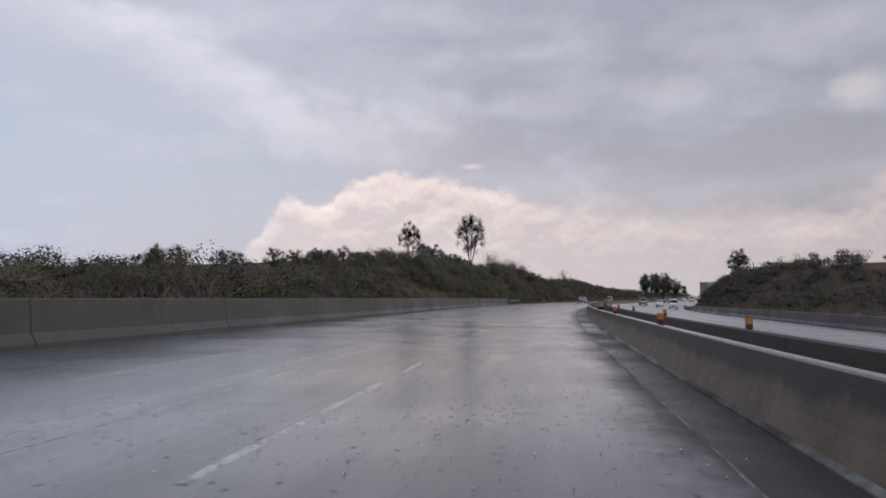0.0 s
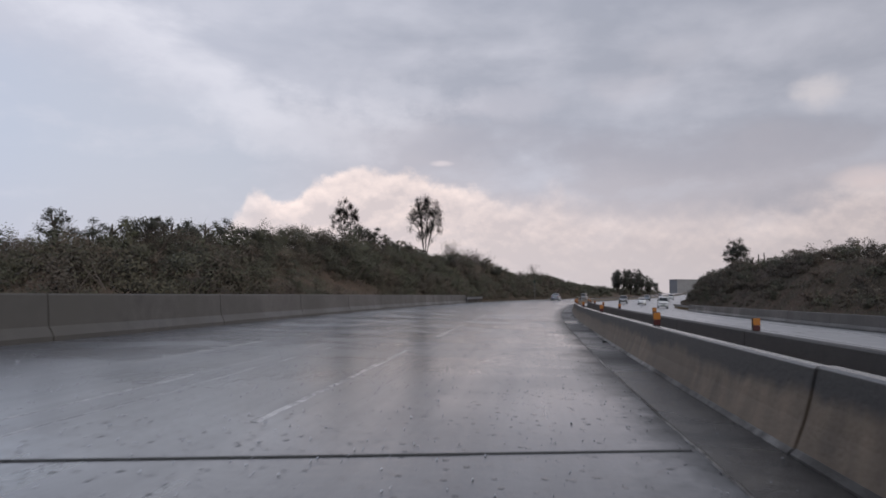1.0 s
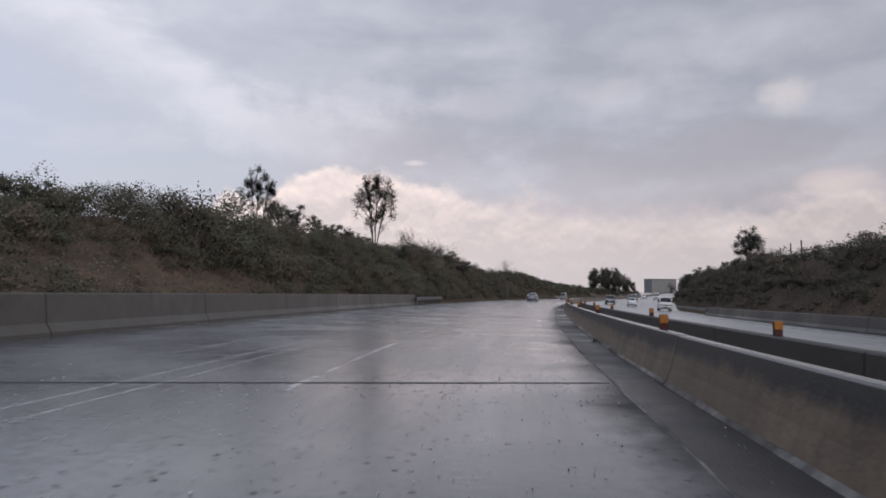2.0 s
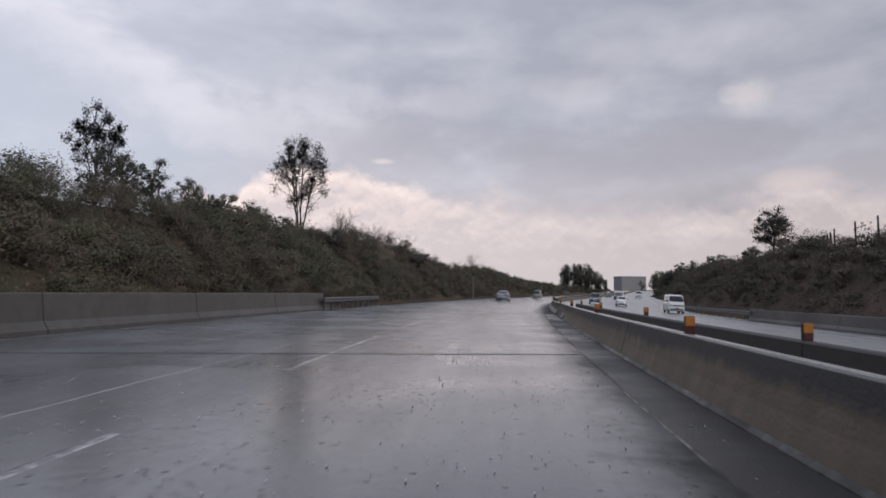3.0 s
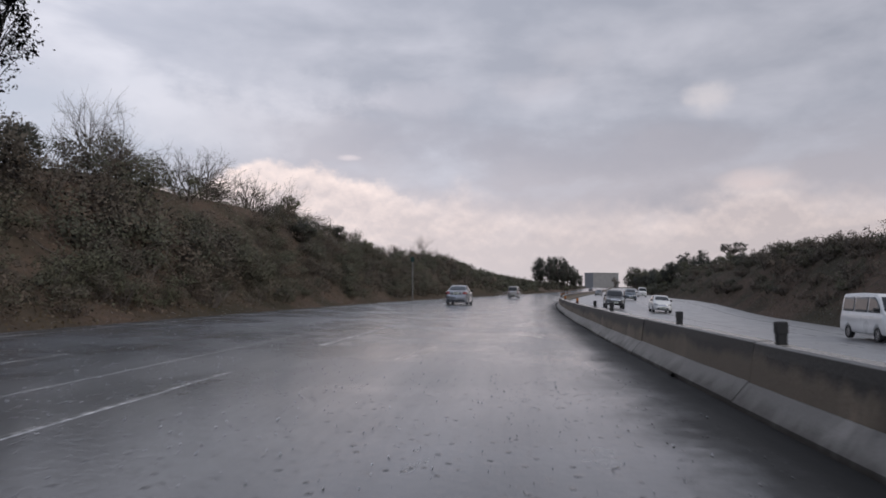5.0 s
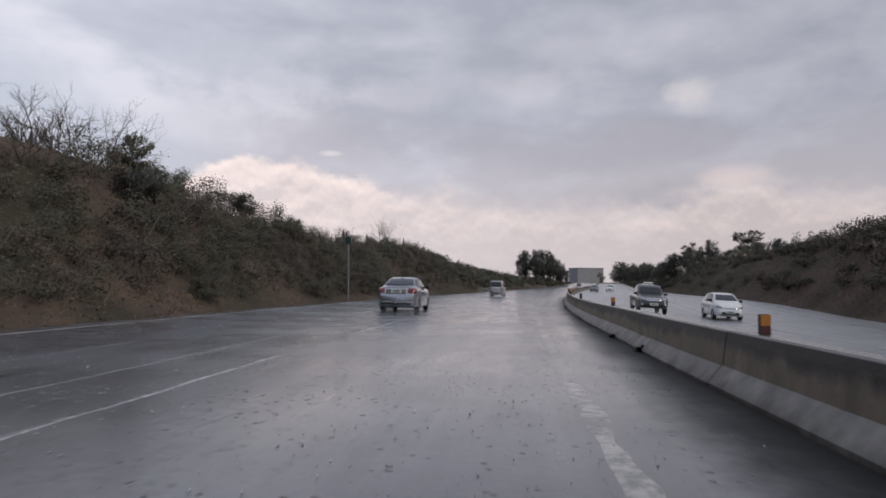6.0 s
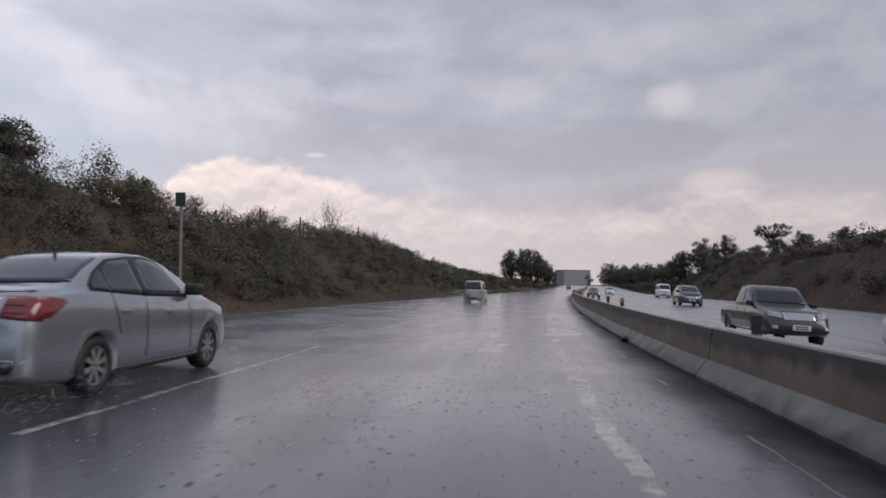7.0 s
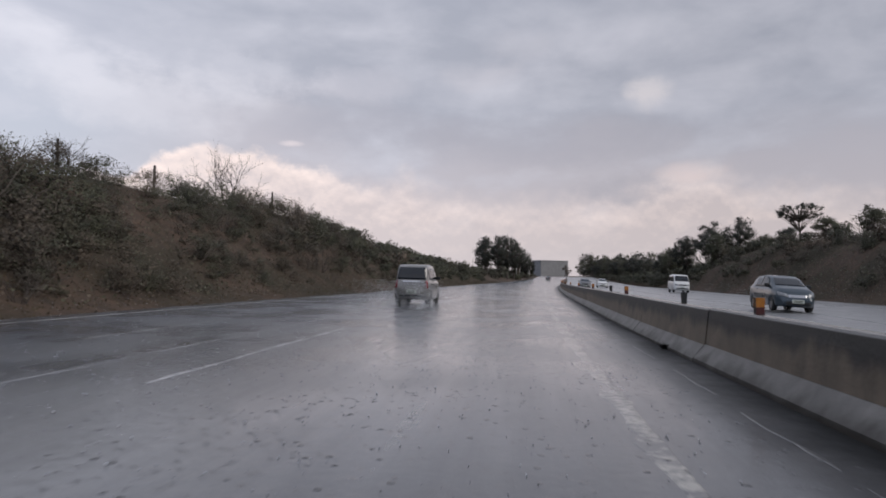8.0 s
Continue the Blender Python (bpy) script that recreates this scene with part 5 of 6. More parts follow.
def far_building(s, o, w, d, h):
    p = P(s, o, max(ground_z(s, o), 3.0) - 0.5)
    root = new("far_building")
    root.matrix_world = Matrix.Translation(p) @ Matrix.Rotation(-radians(heading(s) - 4), 4, "Z")
    part("wall", box(bmesh.new(), (-w / 2, -d / 2, 0), (w / 2, d / 2, h), 0.1), WALL_FAR, root)
    part("roof", box(bmesh.new(), (-w / 2 - 0.3, -d / 2 - 0.3, h), (w / 2 + 0.3, d / 2 + 0.3, h + 0.7), 0.1), ROOF_FAR, root)
    tagged(root, "long plain grey building far off behind the trees", "building")


far_building(807, 82, 31, 14, 14.6)

# ======================= vehicles =======================
from mathutils.bvhtree import BVHTree


def paint(name, col, metal=0.0, rough=0.32):
    return material(name, col, tuple(c * 0.85 for c in col), rough=rough, metal=metal, scale=3, coat=0.8, bump=0.03, bump_scale=140, rough_var=0.06)


SILVER = paint("silver_car_paint", (0.36, 0.375, 0.415), 0.75, 0.25)
WHITE = paint("white_car_paint", (0.70, 0.70, 0.70))
BLACK_PAINT = paint("black_car_paint", (0.018, 0.018, 0.02))
BLUE_PAINT = paint("dark_blue_car_paint", (0.035, 0.055, 0.075), 0.3)
GREY_PAINT = paint("dark_grey_car_paint", (0.10, 0.10, 0.105), 0.4)
BEIGE_PAINT = paint("silver_beige_car_paint", (0.27, 0.26, 0.25), 0.5)
GLASS = material("tinted_car_glass", (0.02, 0.023, 0.028), (0.014, 0.016, 0.02), rough=0.05, scale=2, specular=0.5, ior=1.45, coat=0.25)
GLASS_BLUE = material("rain_blue_car_glass", (0.04, 0.05, 0.066), (0.026, 0.034, 0.046), rough=0.08, scale=2.4, specular=0.45, ior=1.45, coat=0.2)
TRIM = material("black_car_trim", (0.014, 0.014, 0.015), rough=0.45, scale=20)
TYRE = material("wet_tyre_rubber", (0.018, 0.018, 0.018), rough=0.5, scale=25, bump=0.3)
ALLOY = material("alloy_wheel", (0.48, 0.48, 0.49), (0.36, 0.36, 0.37), rough=0.3, metal=0.8, scale=8)
RED_LENS = material("red_lamp_lens", (0.22, 0.012, 0.014), (0.13, 0.008, 0.01), rough=0.16, scale=9, coat=1.0)
CLEAR_LENS = material("clear_lamp_lens", (0.32, 0.33, 0.34), (0.18, 0.19, 0.20), rough=0.1, scale=12, coat=1.0)
CHROME = material("chrome", (0.7, 0.7, 0.71), rough=0.12, metal=1.0, scale=5)
DULL_CHROME = material("dull_slatted_chrome", (0.30, 0.30, 0.31), (0.05, 0.05, 0.052), rough=0.3, metal=0.8, scale=14, stretch=(0.05, 0.05, 1))
PLATE = material("pale_number_plate", (0.55, 0.58, 0.52), (0.48, 0.50, 0.46), rough=0.4, scale=8)
INK = material("dark_plate_bars", (0.05, 0.07, 0.05), rough=0.5, scale=8)


def curve(rows):
    ys, vs = [r[0] for r in rows], [r[1] for r in rows]
    return lambda y: float(np.mean(np.interp([y - 0.05, y - 0.02, y, y + 0.02, y + 0.05], ys, vs)))


def body_mesh(spec):
    """Closed body shell lofted along the car's length (y forward), wheel arches cut in."""
    top, wid, belt, roof, low = (curve(spec[k]) for k in ("top", "width", "belt", "roof", "floor"))
    a, b = spec["top"][0][0], spec["top"][-1][0]
    ys = [a + (b - a) * i / 58 for i in range(59)]
    bm = bmesh.new()
    rings = []
    for y in ys:
        zt, w, zf = top(y), wid(y), low(y)
        zs = min(belt(y), zt - 0.035)
        wr = roof(y)
        half = [(0.0, zf), (w * 0.55, zf), (w * 0.90, zf + 0.01), (w * 0.975, zf + 0.07), (w, zf + (zs - zf) * 0.40),
                (w * 1.0, zf + (zs - zf) * 0.62), (w * 0.985, zf + (zs - zf) * 0.84), (w * 0.962, zs - 0.01)]
        s1, z1 = w * 0.945, zs + 0.012
        for k in (0.0, 0.3, 0.6, 0.85):
            half.append((s1 + (wr - s1) * k, z1 + (zt - 0.045 - z1) * k))
        half += [(wr * 0.965, zt - 0.028), (wr * 0.86, zt - 0.010), (wr * 0.5, zt), (0.0, zt + 0.004)]
        ring = half + [(-x, z) for x, z in reversed(half[1:-1])]
        rings.append([bm.verts.new((x, y, z)) for x, z in ring])
    n = len(rings[0])
    for p, q in zip(rings, rings[1:]):
        for i in range(n):
            bm.faces.new((p[i], p[(i + 1) % n], q[(i + 1) % n], q[i]))
    bm.faces.new(rings[0])
    bm.faces.new(rings[-1])
    bmesh.ops.recalc_face_normals(bm, faces=bm.faces)
    me = bpy.data.meshes.new("body")
    bm.to_mesh(me)
    bm.free()
    ob = new("body", me)
    r = spec["tyre"]
    bm = bmesh.new()
    for y in spec["axles"]:
        for side in (-1, 1):
            x = side * (spec["half"] - 0.02)
            rod(bm, (x - 0.22, y, r), (x + 0.22, y, r), r + 0.04, 28)
    cme = bpy.data.meshes.new("cut")
    bm.to_mesh(cme)
    bm.free()
    cut = new("cut", cme)
    mod = ob.modifiers.new("arch", "BOOLEAN")
    mod.operation, mod.object, mod.solver = "DIFFERENCE", cut, "EXACT"
    dg = bpy.context.evaluated_depsgraph_get()
    dg.update()
    out = bpy.data.meshes.new_from_object(ob.evaluated_get(dg))
    bpy.data.objects.remove(ob)
    bpy.data.objects.remove(cut)
    bpy.data.meshes.remove(me)
    bpy.data.meshes.remove(cme)
    for f in out.polygons:
        f.use_smooth = True
    return out


def shell_tree(me):
    return BVHTree.FromPolygons([v.co[:] for v in me.vertices], [list(p.vertices) for p in me.polygons])


def patch(tree, axis, lower, upper, nu=14, nv=6, out=0.006, thick=0.012):
    """A panel that follows the body: lower and upper edge as 2D polylines, cast on the shell from the side, the back or the front."""
    def edge(line, t):
        f = t * (len(line) - 1)
        i = min(int(f), len(line) - 2)
        f -= i
        return (line[i][0] * (1 - f) + line[i + 1][0] * f, line[i][1] * (1 - f) + line[i + 1][1] * f)
    dirs = {"right": Vector((-1, 0, 0)), "left": Vector((1, 0, 0)), "back": Vector((0, 1, 0)), "front": Vector((0, -1, 0)), "top": Vector((0, 0, -1))}
    d = dirs[axis]
    bm = bmesh.new()
    grid = []
    for j in range(nv + 1):
        row = []
        for i in range(nu + 1):
            a, b = edge(lower, i / nu), edge(upper, i / nu)
            u = a[0] + (b[0] - a[0]) * j / nv
            v = a[1] + (b[1] - a[1]) * j / nv
            if axis in ("right", "left"):
                o = Vector((-d.x * 5, u, v))
            elif axis == "top":
                o = Vector((u, v, 5))
            else:
                o = Vector((u, -d.y * 6, v))
            hit, nor, _, _ = tree.ray_cast(o, d)
            if hit is None:
                row.append(None)
            else:
                if nor.dot(d) > 0:
                    nor = -nor
                row.append(bm.verts.new(hit + nor * out))
        grid.append(row)
    for j in range(nv):
        for i in range(nu):
            q = (grid[j][i], grid[j][i + 1], grid[j + 1][i + 1], grid[j + 1][i])
            if None not in q:
                bm.faces.new(q)
    for f in bm.faces:
        f.normal_update()
        if f.normal.dot(d) > 0:
            f.normal_flip()
    r = bmesh.ops.extrude_face_region(bm, geom=list(bm.faces))
    back = [g for g in r["geom"] if isinstance(g, bmesh.types.BMVert)]
    for v in back:
        v.co -= d * (thick * 0.25)
    bmesh.ops.recalc_face_normals(bm, faces=bm.faces)
    return bm


def mirror(line):
    return [(-u, v) for u, v in reversed(line)]


def add_wheel(root, side, y, r, w, spokes, half):
    """Tyre and alloy rim; the outer face looks to the side."""
    x = side * (half - 0.02 - w / 2)
    bm = bmesh.new()
    prof = [(r * 0.66, -w / 2), (r * 0.90, -w / 2), (r * 0.985, -w * 0.36), (r, -w * 0.2), (r, w * 0.2), (r * 0.985, w * 0.36), (r * 0.90, w / 2), (r * 0.66, w / 2)]
    ring = [[bm.verts.new((h, q * math.cos(t), q * math.sin(t))) for q, h in prof] for t in [2 * math.pi * k / 28 for k in range(28)]]
    for k in range(28):
        for i in range(len(prof)):
            j = (i + 1) % len(prof)
            bm.faces.new((ring[k][i], ring[k][j], ring[(k + 1) % 28][j], ring[(k + 1) % 28][i]))
    bmesh.ops.recalc_face_normals(bm, faces=bm.faces)
    wheel = new("wheel")
    wheel.parent = root
    wheel.location = (x, y, r)
    part("tyre", bm, TYRE, wheel, "", True)
    bm = bmesh.new()
    f = side * w * 0.42
    for q0, q1 in ((0.60, 0.68), (0.05, 0.13)):
        ra = [[bm.verts.new((f + d, r * q * math.cos(t), r * q * math.sin(t))) for q, d in ((q0, 0), (q1, 0), (q1, -side * 0.03), (q0, -side * 0.03))]
              for t in [2 * math.pi * k / 24 for k in range(24)]]
        for k in range(24):
            for i in range(4):
                bm.faces.new((ra[k][i], ra[k][(i + 1) % 4], ra[(k + 1) % 24][(i + 1) % 4], ra[(k + 1) % 24][i]))
    for k in range(spokes):
        t = 2 * math.pi * k / spokes + 0.3
        c, s_ = math.cos(t), math.sin(t)
        qs = [(0.08, 0.055), (0.64, 0.085)]
        vs = []
        for d in (0.0, -side * 0.03):
            for q, h in qs:
                for e in (-h, h):
                    vs.append(bm.verts.new((f + d, r * (q * c - e * s_), r * (q * s_ + e * c))))
        for q in ((0, 1, 3, 2), (4, 5, 7, 6), (0, 1, 5, 4), (2, 3, 7, 6), (0, 2, 6, 4), (1, 3, 7, 5)):
            bm.faces.new([vs[i] for i in q])
    bmesh.ops.recalc_face_normals(bm, faces=bm.faces)
    part("rim", bm, ALLOY, wheel)
    bm = bmesh.new()
    rod(bm, (f - side * 0.06, 0, 0), (f - side * 0.05, 0, 0), r * 0.66, 24)
    part("brake_disc", bm, TRIM, wheel)


def make_car(name, spec, colour, label, category="car"):
    root = new(name)
    me = body_mesh(spec)
    me.materials.clear()
    me.materials.append(colour)
    tree = shell_tree(me)
    body = part("body", me, None, root)
    for nm, axis, lo, hi, mt, lab in spec["panels"]:
        lift = 0.011 if nm in ("lamp_strip", "side_window", "quarter_window", "pillar_cover") else 0.006
        ob = part(nm, patch(tree, axis, lo, hi, out=lift), mt, root, lab, True)
        if axis == "right":
            part(nm, patch(tree, "left", lo, hi, out=lift), mt, root, lab, True)
        elif nm in ("tail_lamp", "lamp_strip", "headlamp", "fog_lamp") and axis in ("back", "front"):
            part(nm, patch(tree, axis, mirror(lo), mirror(hi), out=lift), mt, root, lab, True)
    for lo, hi in spec.get("trims", ()):
        for axis in ("right", "left"):
            part("window_trim", patch(tree, axis, lo, hi, 40, 12, 0.006, 0.006), TRIM, root, "", True)
    for side in (-1, 1):
        for y in spec["axles"]:
            add_wheel(root, side, y, spec["tyre"], 0.20, spec.get("spokes", 5), spec["half"])
        y, z = spec["mirror"]
        hit = tree.ray_cast(Vector((side * 5, y, z)), Vector((-side, 0, 0)))[0]
        x = hit.x if hit else side * spec["half"] * 0.9
        bm = bmesh.new()
        box(bm, (x, y - 0.06, z - 0.005), (x + side * 0.20, y + 0.09, z + 0.135), 0.035)
        part("door_mirror", bm, TRIM, root, "black door mirror", True)
        for y, z in spec["handles"]:
            hit = tree.ray_cast(Vector((side * 5, y, z)), Vector((-side, 0, 0)))[0]
            if hit:
                bm = box(bmesh.new(), (hit.x - side * 0.01, y - 0.085, z - 0.014), (hit.x + side * 0.030, y + 0.085, z + 0.018), 0.011)
                part("door_handle", bm, colour, root, "", True)
    for end, z, w in spec["plates"]:
        d = Vector((0, 1 if end == "back" else -1, 0))
        hit = tree.ray_cast(Vector((0, -6 * d.y, z)), d)[0]
        y = hit.y - d.y * 0.02
        bm = box(bmesh.new(), (-w, y - 0.012, z - 0.075), (w, y + 0.012, z + 0.075), 0.006)
        plate = part("number_plate", bm, PLATE, root, "pale number plate")
        bm = bmesh.new()
        for zz in (z + 0.03, z - 0.03):
            box(bm, (-w * 0.7, y - d.y * 0.0135 - 0.002, zz - 0.017), (w * 0.7, y - d.y * 0.0135 + 0.002, zz + 0.017))
        part("plate_marks", bm, INK, plate)
    if "aerial" in spec:
        y = spec["aerial"]
        hit = tree.ray_cast(Vector((0, y, 5)), Vector((0, 0, -1)))[0]
        bm = rod(bmesh.new(), (0, y, hit.z - 0.01), (0, y - 0.05, hit.z + 0.085), 0.018, 8, 0.008)
        part("aerial", bm, TRIM, root)
    return tagged(root, label, category)


def place_car(root, s, o, backward=False, yaw=0.0):
    p = P(s, o, deck(o) + 0.004)
    bank = math.atan(0.021 if o < 3.3 else 0.055)
    m = Matrix.Translation(p) @ Matrix.Rotation(-radians(heading(s) + yaw), 4, "Z") @ Matrix.Rotation(bank, 4, "Y")
    if backward:
        m = m @ Matrix.Rotation(math.pi, 4, "Z")
    root.matrix_world = m
    return root


def sedan_spec():
    return dict(
        half=0.845, tyre=0.300, axles=(-1.26, 1.29), spokes=8, mirror=(0.70, 0.99), handles=((-0.80, 0.83), (0.16, 0.80)), aerial=-0.80,
        plates=(("back", 0.86, 0.21), ("front", 0.46, 0.24)),
        top=[(-2.20, 0.66), (-2.17, 0.90), (-2.12, 1.02), (-1.78, 1.075), (-1.55, 1.10), (-1.15, 1.29), (-0.80, 1.415), (-0.35, 1.468), (0.05, 1.465),
             (0.40, 1.405), (0.80, 1.235), (1.18, 1.035), (1.60, 0.955), (1.95, 0.82), (2.12, 0.68), (2.20, 0.52)],
        width=[(-2.20, 0.66), (-2.12, 0.77), (-1.9, 0.815), (-1.2, 0.845), (0.4, 0.848), (1.3, 0.838), (1.8, 0.80), (2.05, 0.72), (2.20, 0.56)],
        belt=[(-2.2, 0.60), (-2.1, 0.95), (-1.6, 1.01), (-1.0, 0.985), (0, 0.945), (0.9, 0.905), (1.3, 0.90), (1.8, 0.80), (2.2, 0.45)],
        roof=[(-2.2, 0.60), (-1.7, 0.70), (-1.4, 0.66), (-0.9, 0.575), (0, 0.565), (0.4, 0.56), (0.9, 0.63), (1.2, 0.70), (1.8, 0.64), (2.2, 0.46)],
        floor=[(-2.2, 0.27), (-2.05, 0.19), (-1.7, 0.165), (1.8, 0.165), (2.1, 0.20), (2.2, 0.28)],
        trims=[([(-1.33, 1.045), (-0.3, 0.985), (0.70, 0.962)], [(-1.31, 1.10), (-1.12, 1.235), (-0.80, 1.375), (-0.40, 1.42), (-0.05, 1.43), (0.26, 1.39), (0.68, 1.00)])],
        panels=[
            ("rear_window", "back", [(-0.62, 1.125), (0, 1.105), (0.62, 1.125)], [(-0.50, 1.385), (0, 1.405), (0.50, 1.385)], GLASS_BLUE, "tinted rear window"),
            ("windscreen", "front", [(-0.64, 1.07), (0, 1.05), (0.64, 1.07)], [(-0.50, 1.375), (0, 1.395), (0.50, 1.375)], GLASS_BLUE, "tinted windscreen"),
            ("side_window", "right", [(-0.265, 1.005), (0.62, 0.985)], [(-0.295, 1.385), (-0.05, 1.40), (0.24, 1.36), (0.60, 1.03)], GLASS_BLUE, "tinted door window"),
            ("side_window", "right", [(-0.97, 1.03), (-0.395, 1.008)], [(-0.97, 1.26), (-0.80, 1.345), (-0.42, 1.385)], GLASS_BLUE, "tinted door window"),
            ("pillar_cover", "right", [(-0.385, 0.995), (-0.275, 0.995)], [(-0.41, 1.40), (-0.305, 1.40)], TRIM, ""),
            ("quarter_window", "right", [(-1.28, 1.065), (-1.01, 1.035)], [(-1.25, 1.12), (-1.12, 1.20), (-1.01, 1.25)], GLASS_BLUE, "tinted quarter window"),
            ("tail_lamp", "back", [(0.46, 0.80), (0.78, 0.77)], [(0.50, 0.97), (0.77, 0.985)], RED_LENS, "red tail lamp"),
            ("tail_lamp_wrap", "right", [(-2.13, 0.79), (-1.96, 0.80), (-1.74, 0.935)], [(-2.12, 0.99), (-1.96, 0.995), (-1.74, 0.965)], RED_LENS, "red tail lamp corner"),
            ("lamp_strip", "back", [(0.50, 0.905), (0.68, 0.905)], [(0.50, 0.925), (0.68, 0.925)], DARK_RED, "dark band in the tail lamp"),
            ("lamp_strip", "back", [(0.50, 0.835), (0.68, 0.83)], [(0.50, 0.855), (0.68, 0.85)], DARK_RED, "dark band in the tail lamp"),
            ("boot_strip", "back", [(-0.44, 0.965), (0.44, 0.965)], [(-0.44, 0.985), (0.44, 0.985)], CHROME, "bright strip above the plate"),
            ("boot_garnish", "back", [(-0.44, 0.755), (0.44, 0.755)], [(-0.42, 0.935), (0.42, 0.935)], GREY_PAINT, "dark boot recess"),
            # dark strip stands in for the shade below the boot lid's edge
            ("boot_lip", "back", [(-0.60, 1.028), (0, 1.03), (0.60, 1.028)], [(-0.60, 1.045), (0, 1.048), (0.60, 1.045)], GREY_PAINT, "dark strip painted for the shade under the boot lid's spoiler"),
            # bright strip added where the bumper's crease catches the light
            ("bumper_crease", "back", [(-0.70, 0.40), (0.70, 0.40)], [(-0.72, 0.432), (0.72, 0.432)], CHROME, "chrome strip for the highlight along the lower bumper's crease"),
            ("bumper_grille", "back", [(-0.60, 0.31), (0.60, 0.31)], [(-0.66, 0.39), (0.66, 0.39)], TRIM, "black lower bumper insert"),
            ("headlamp", "front", [(0.42, 0.64), (0.72, 0.68)], [(0.44, 0.76), (0.74, 0.82)], CLEAR_LENS, "clear headlamp"),
            ("grille", "front", [(-0.38, 0.62), (0.38, 0.62)], [(-0.40, 0.73), (0.40, 0.73)], TRIM, "black grille"),
            ("air_intake", "front", [(-0.45, 0.30), (0.45, 0.30)], [(-0.42, 0.42), (0.42, 0.42)], TRIM, "black air intake"),
            ("sill", "right", [(-0.92, 0.20), (0.94, 0.20)], [(-0.92, 0.255), (0.94, 0.255)], GREY_PAINT, ""),
            ("door_gap", "right", [(-0.355, 0.32), (-0.347, 0.32)], [(-0.355, 0.99), (-0.347, 0.99)], TRIM, ""),
            ("door_gap", "right", [(0.72, 0.32), (0.728, 0.32)], [(0.66, 0.97), (0.668, 0.97)], TRIM, ""),
            ("door_gap", "right", [(-0.90, 0.60), (-0.892, 0.60)], [(-1.02, 1.02), (-1.012, 1.02)], TRIM, ""),
        ])


def wagon_spec():
    return dict(
        half=0.745, tyre=0.275, axles=(-1.15, 1.22), spokes=7, mirror=(0.72, 1.06), handles=((-0.55, 0.90), (0.16, 0.88)),
        plates=(("back", 0.55, 0.20), ("front", 0.45, 0.22)),
        top=[(-1.74, 0.62), (-1.73, 1.05), (-1.68, 1.30), (-1.55, 1.60), (-1.35, 1.665), (-0.4, 1.69), (0.30, 1.65), (0.62, 1.52), (1.12, 1.08), (1.45, 1.00),
             (1.66, 0.86), (1.74, 0.58)],
        width=[(-1.74, 0.66), (-1.66, 0.715), (-1.2, 0.74), (1.2, 0.742), (1.55, 0.69), (1.74, 0.55)],
        belt=[(-1.74, 0.58), (-1.70, 0.98), (-1.2, 1.00), (0.8, 0.97), (1.2, 0.95), (1.6, 0.80), (1.74, 0.52)],
        roof=[(-1.74, 0.60), (-1.6, 0.585), (-1.2, 0.60), (0.3, 0.60), (0.7, 0.61), (1.15, 0.64), (1.6, 0.58), (1.74, 0.46)],
        floor=[(-1.74, 0.32), (-1.6, 0.22), (1.5, 0.20), (1.74, 0.30)],
        panels=[
            ("rear_window", "back", [(-0.60, 1.05), (0.60, 1.05)], [(-0.54, 1.555), (0.54, 1.555)], GLASS, "tinted tailgate window"),
            ("windscreen", "front", [(-0.60, 1.12), (0.60, 1.12)], [(-0.54, 1.56), (0.54, 1.56)], GLASS, "tinted windscreen"),
            ("side_window", "right", [(-0.10, 1.03), (0.86, 1.01)], [(-0.10, 1.52), (0.30, 1.53), (0.62, 1.36), (0.84, 1.08)], GLASS, "tinted door window"),
            ("side_window", "right", [(-0.85, 1.04), (-0.17, 1.03)], [(-0.85, 1.51), (-0.17, 1.53)], GLASS, "tinted door window"),
            ("quarter_window", "right", [(-1.38, 1.07), (-0.93, 1.05)], [(-1.30, 1.49), (-0.93, 1.51)], GLASS, "tinted quarter window"),
            ("tail_lamp", "back", [(0.58, 0.70), (0.69, 0.70)], [(0.57, 1.02), (0.67, 1.02)], RED_LENS, "red tail lamp"),
            ("tailgate_trim", "back", [(-0.40, 0.95), (0.40, 0.95)], [(-0.40, 1.00), (0.40, 1.00)], CHROME, "chrome tailgate bar"),
            ("bumper_insert", "back", [(-0.50, 0.34), (0.50, 0.34)], [(-0.52, 0.42), (0.52, 0.42)], TRIM, ""),
            ("headlamp", "front", [(0.36, 0.66), (0.62, 0.70)], [(0.38, 0.84), (0.60, 0.86)], CLEAR_LENS, "clear headlamp"),
            ("grille", "front", [(-0.30, 0.66), (0.30, 0.66)], [(-0.32, 0.78), (0.32, 0.78)], TRIM, "black grille"),
        ])


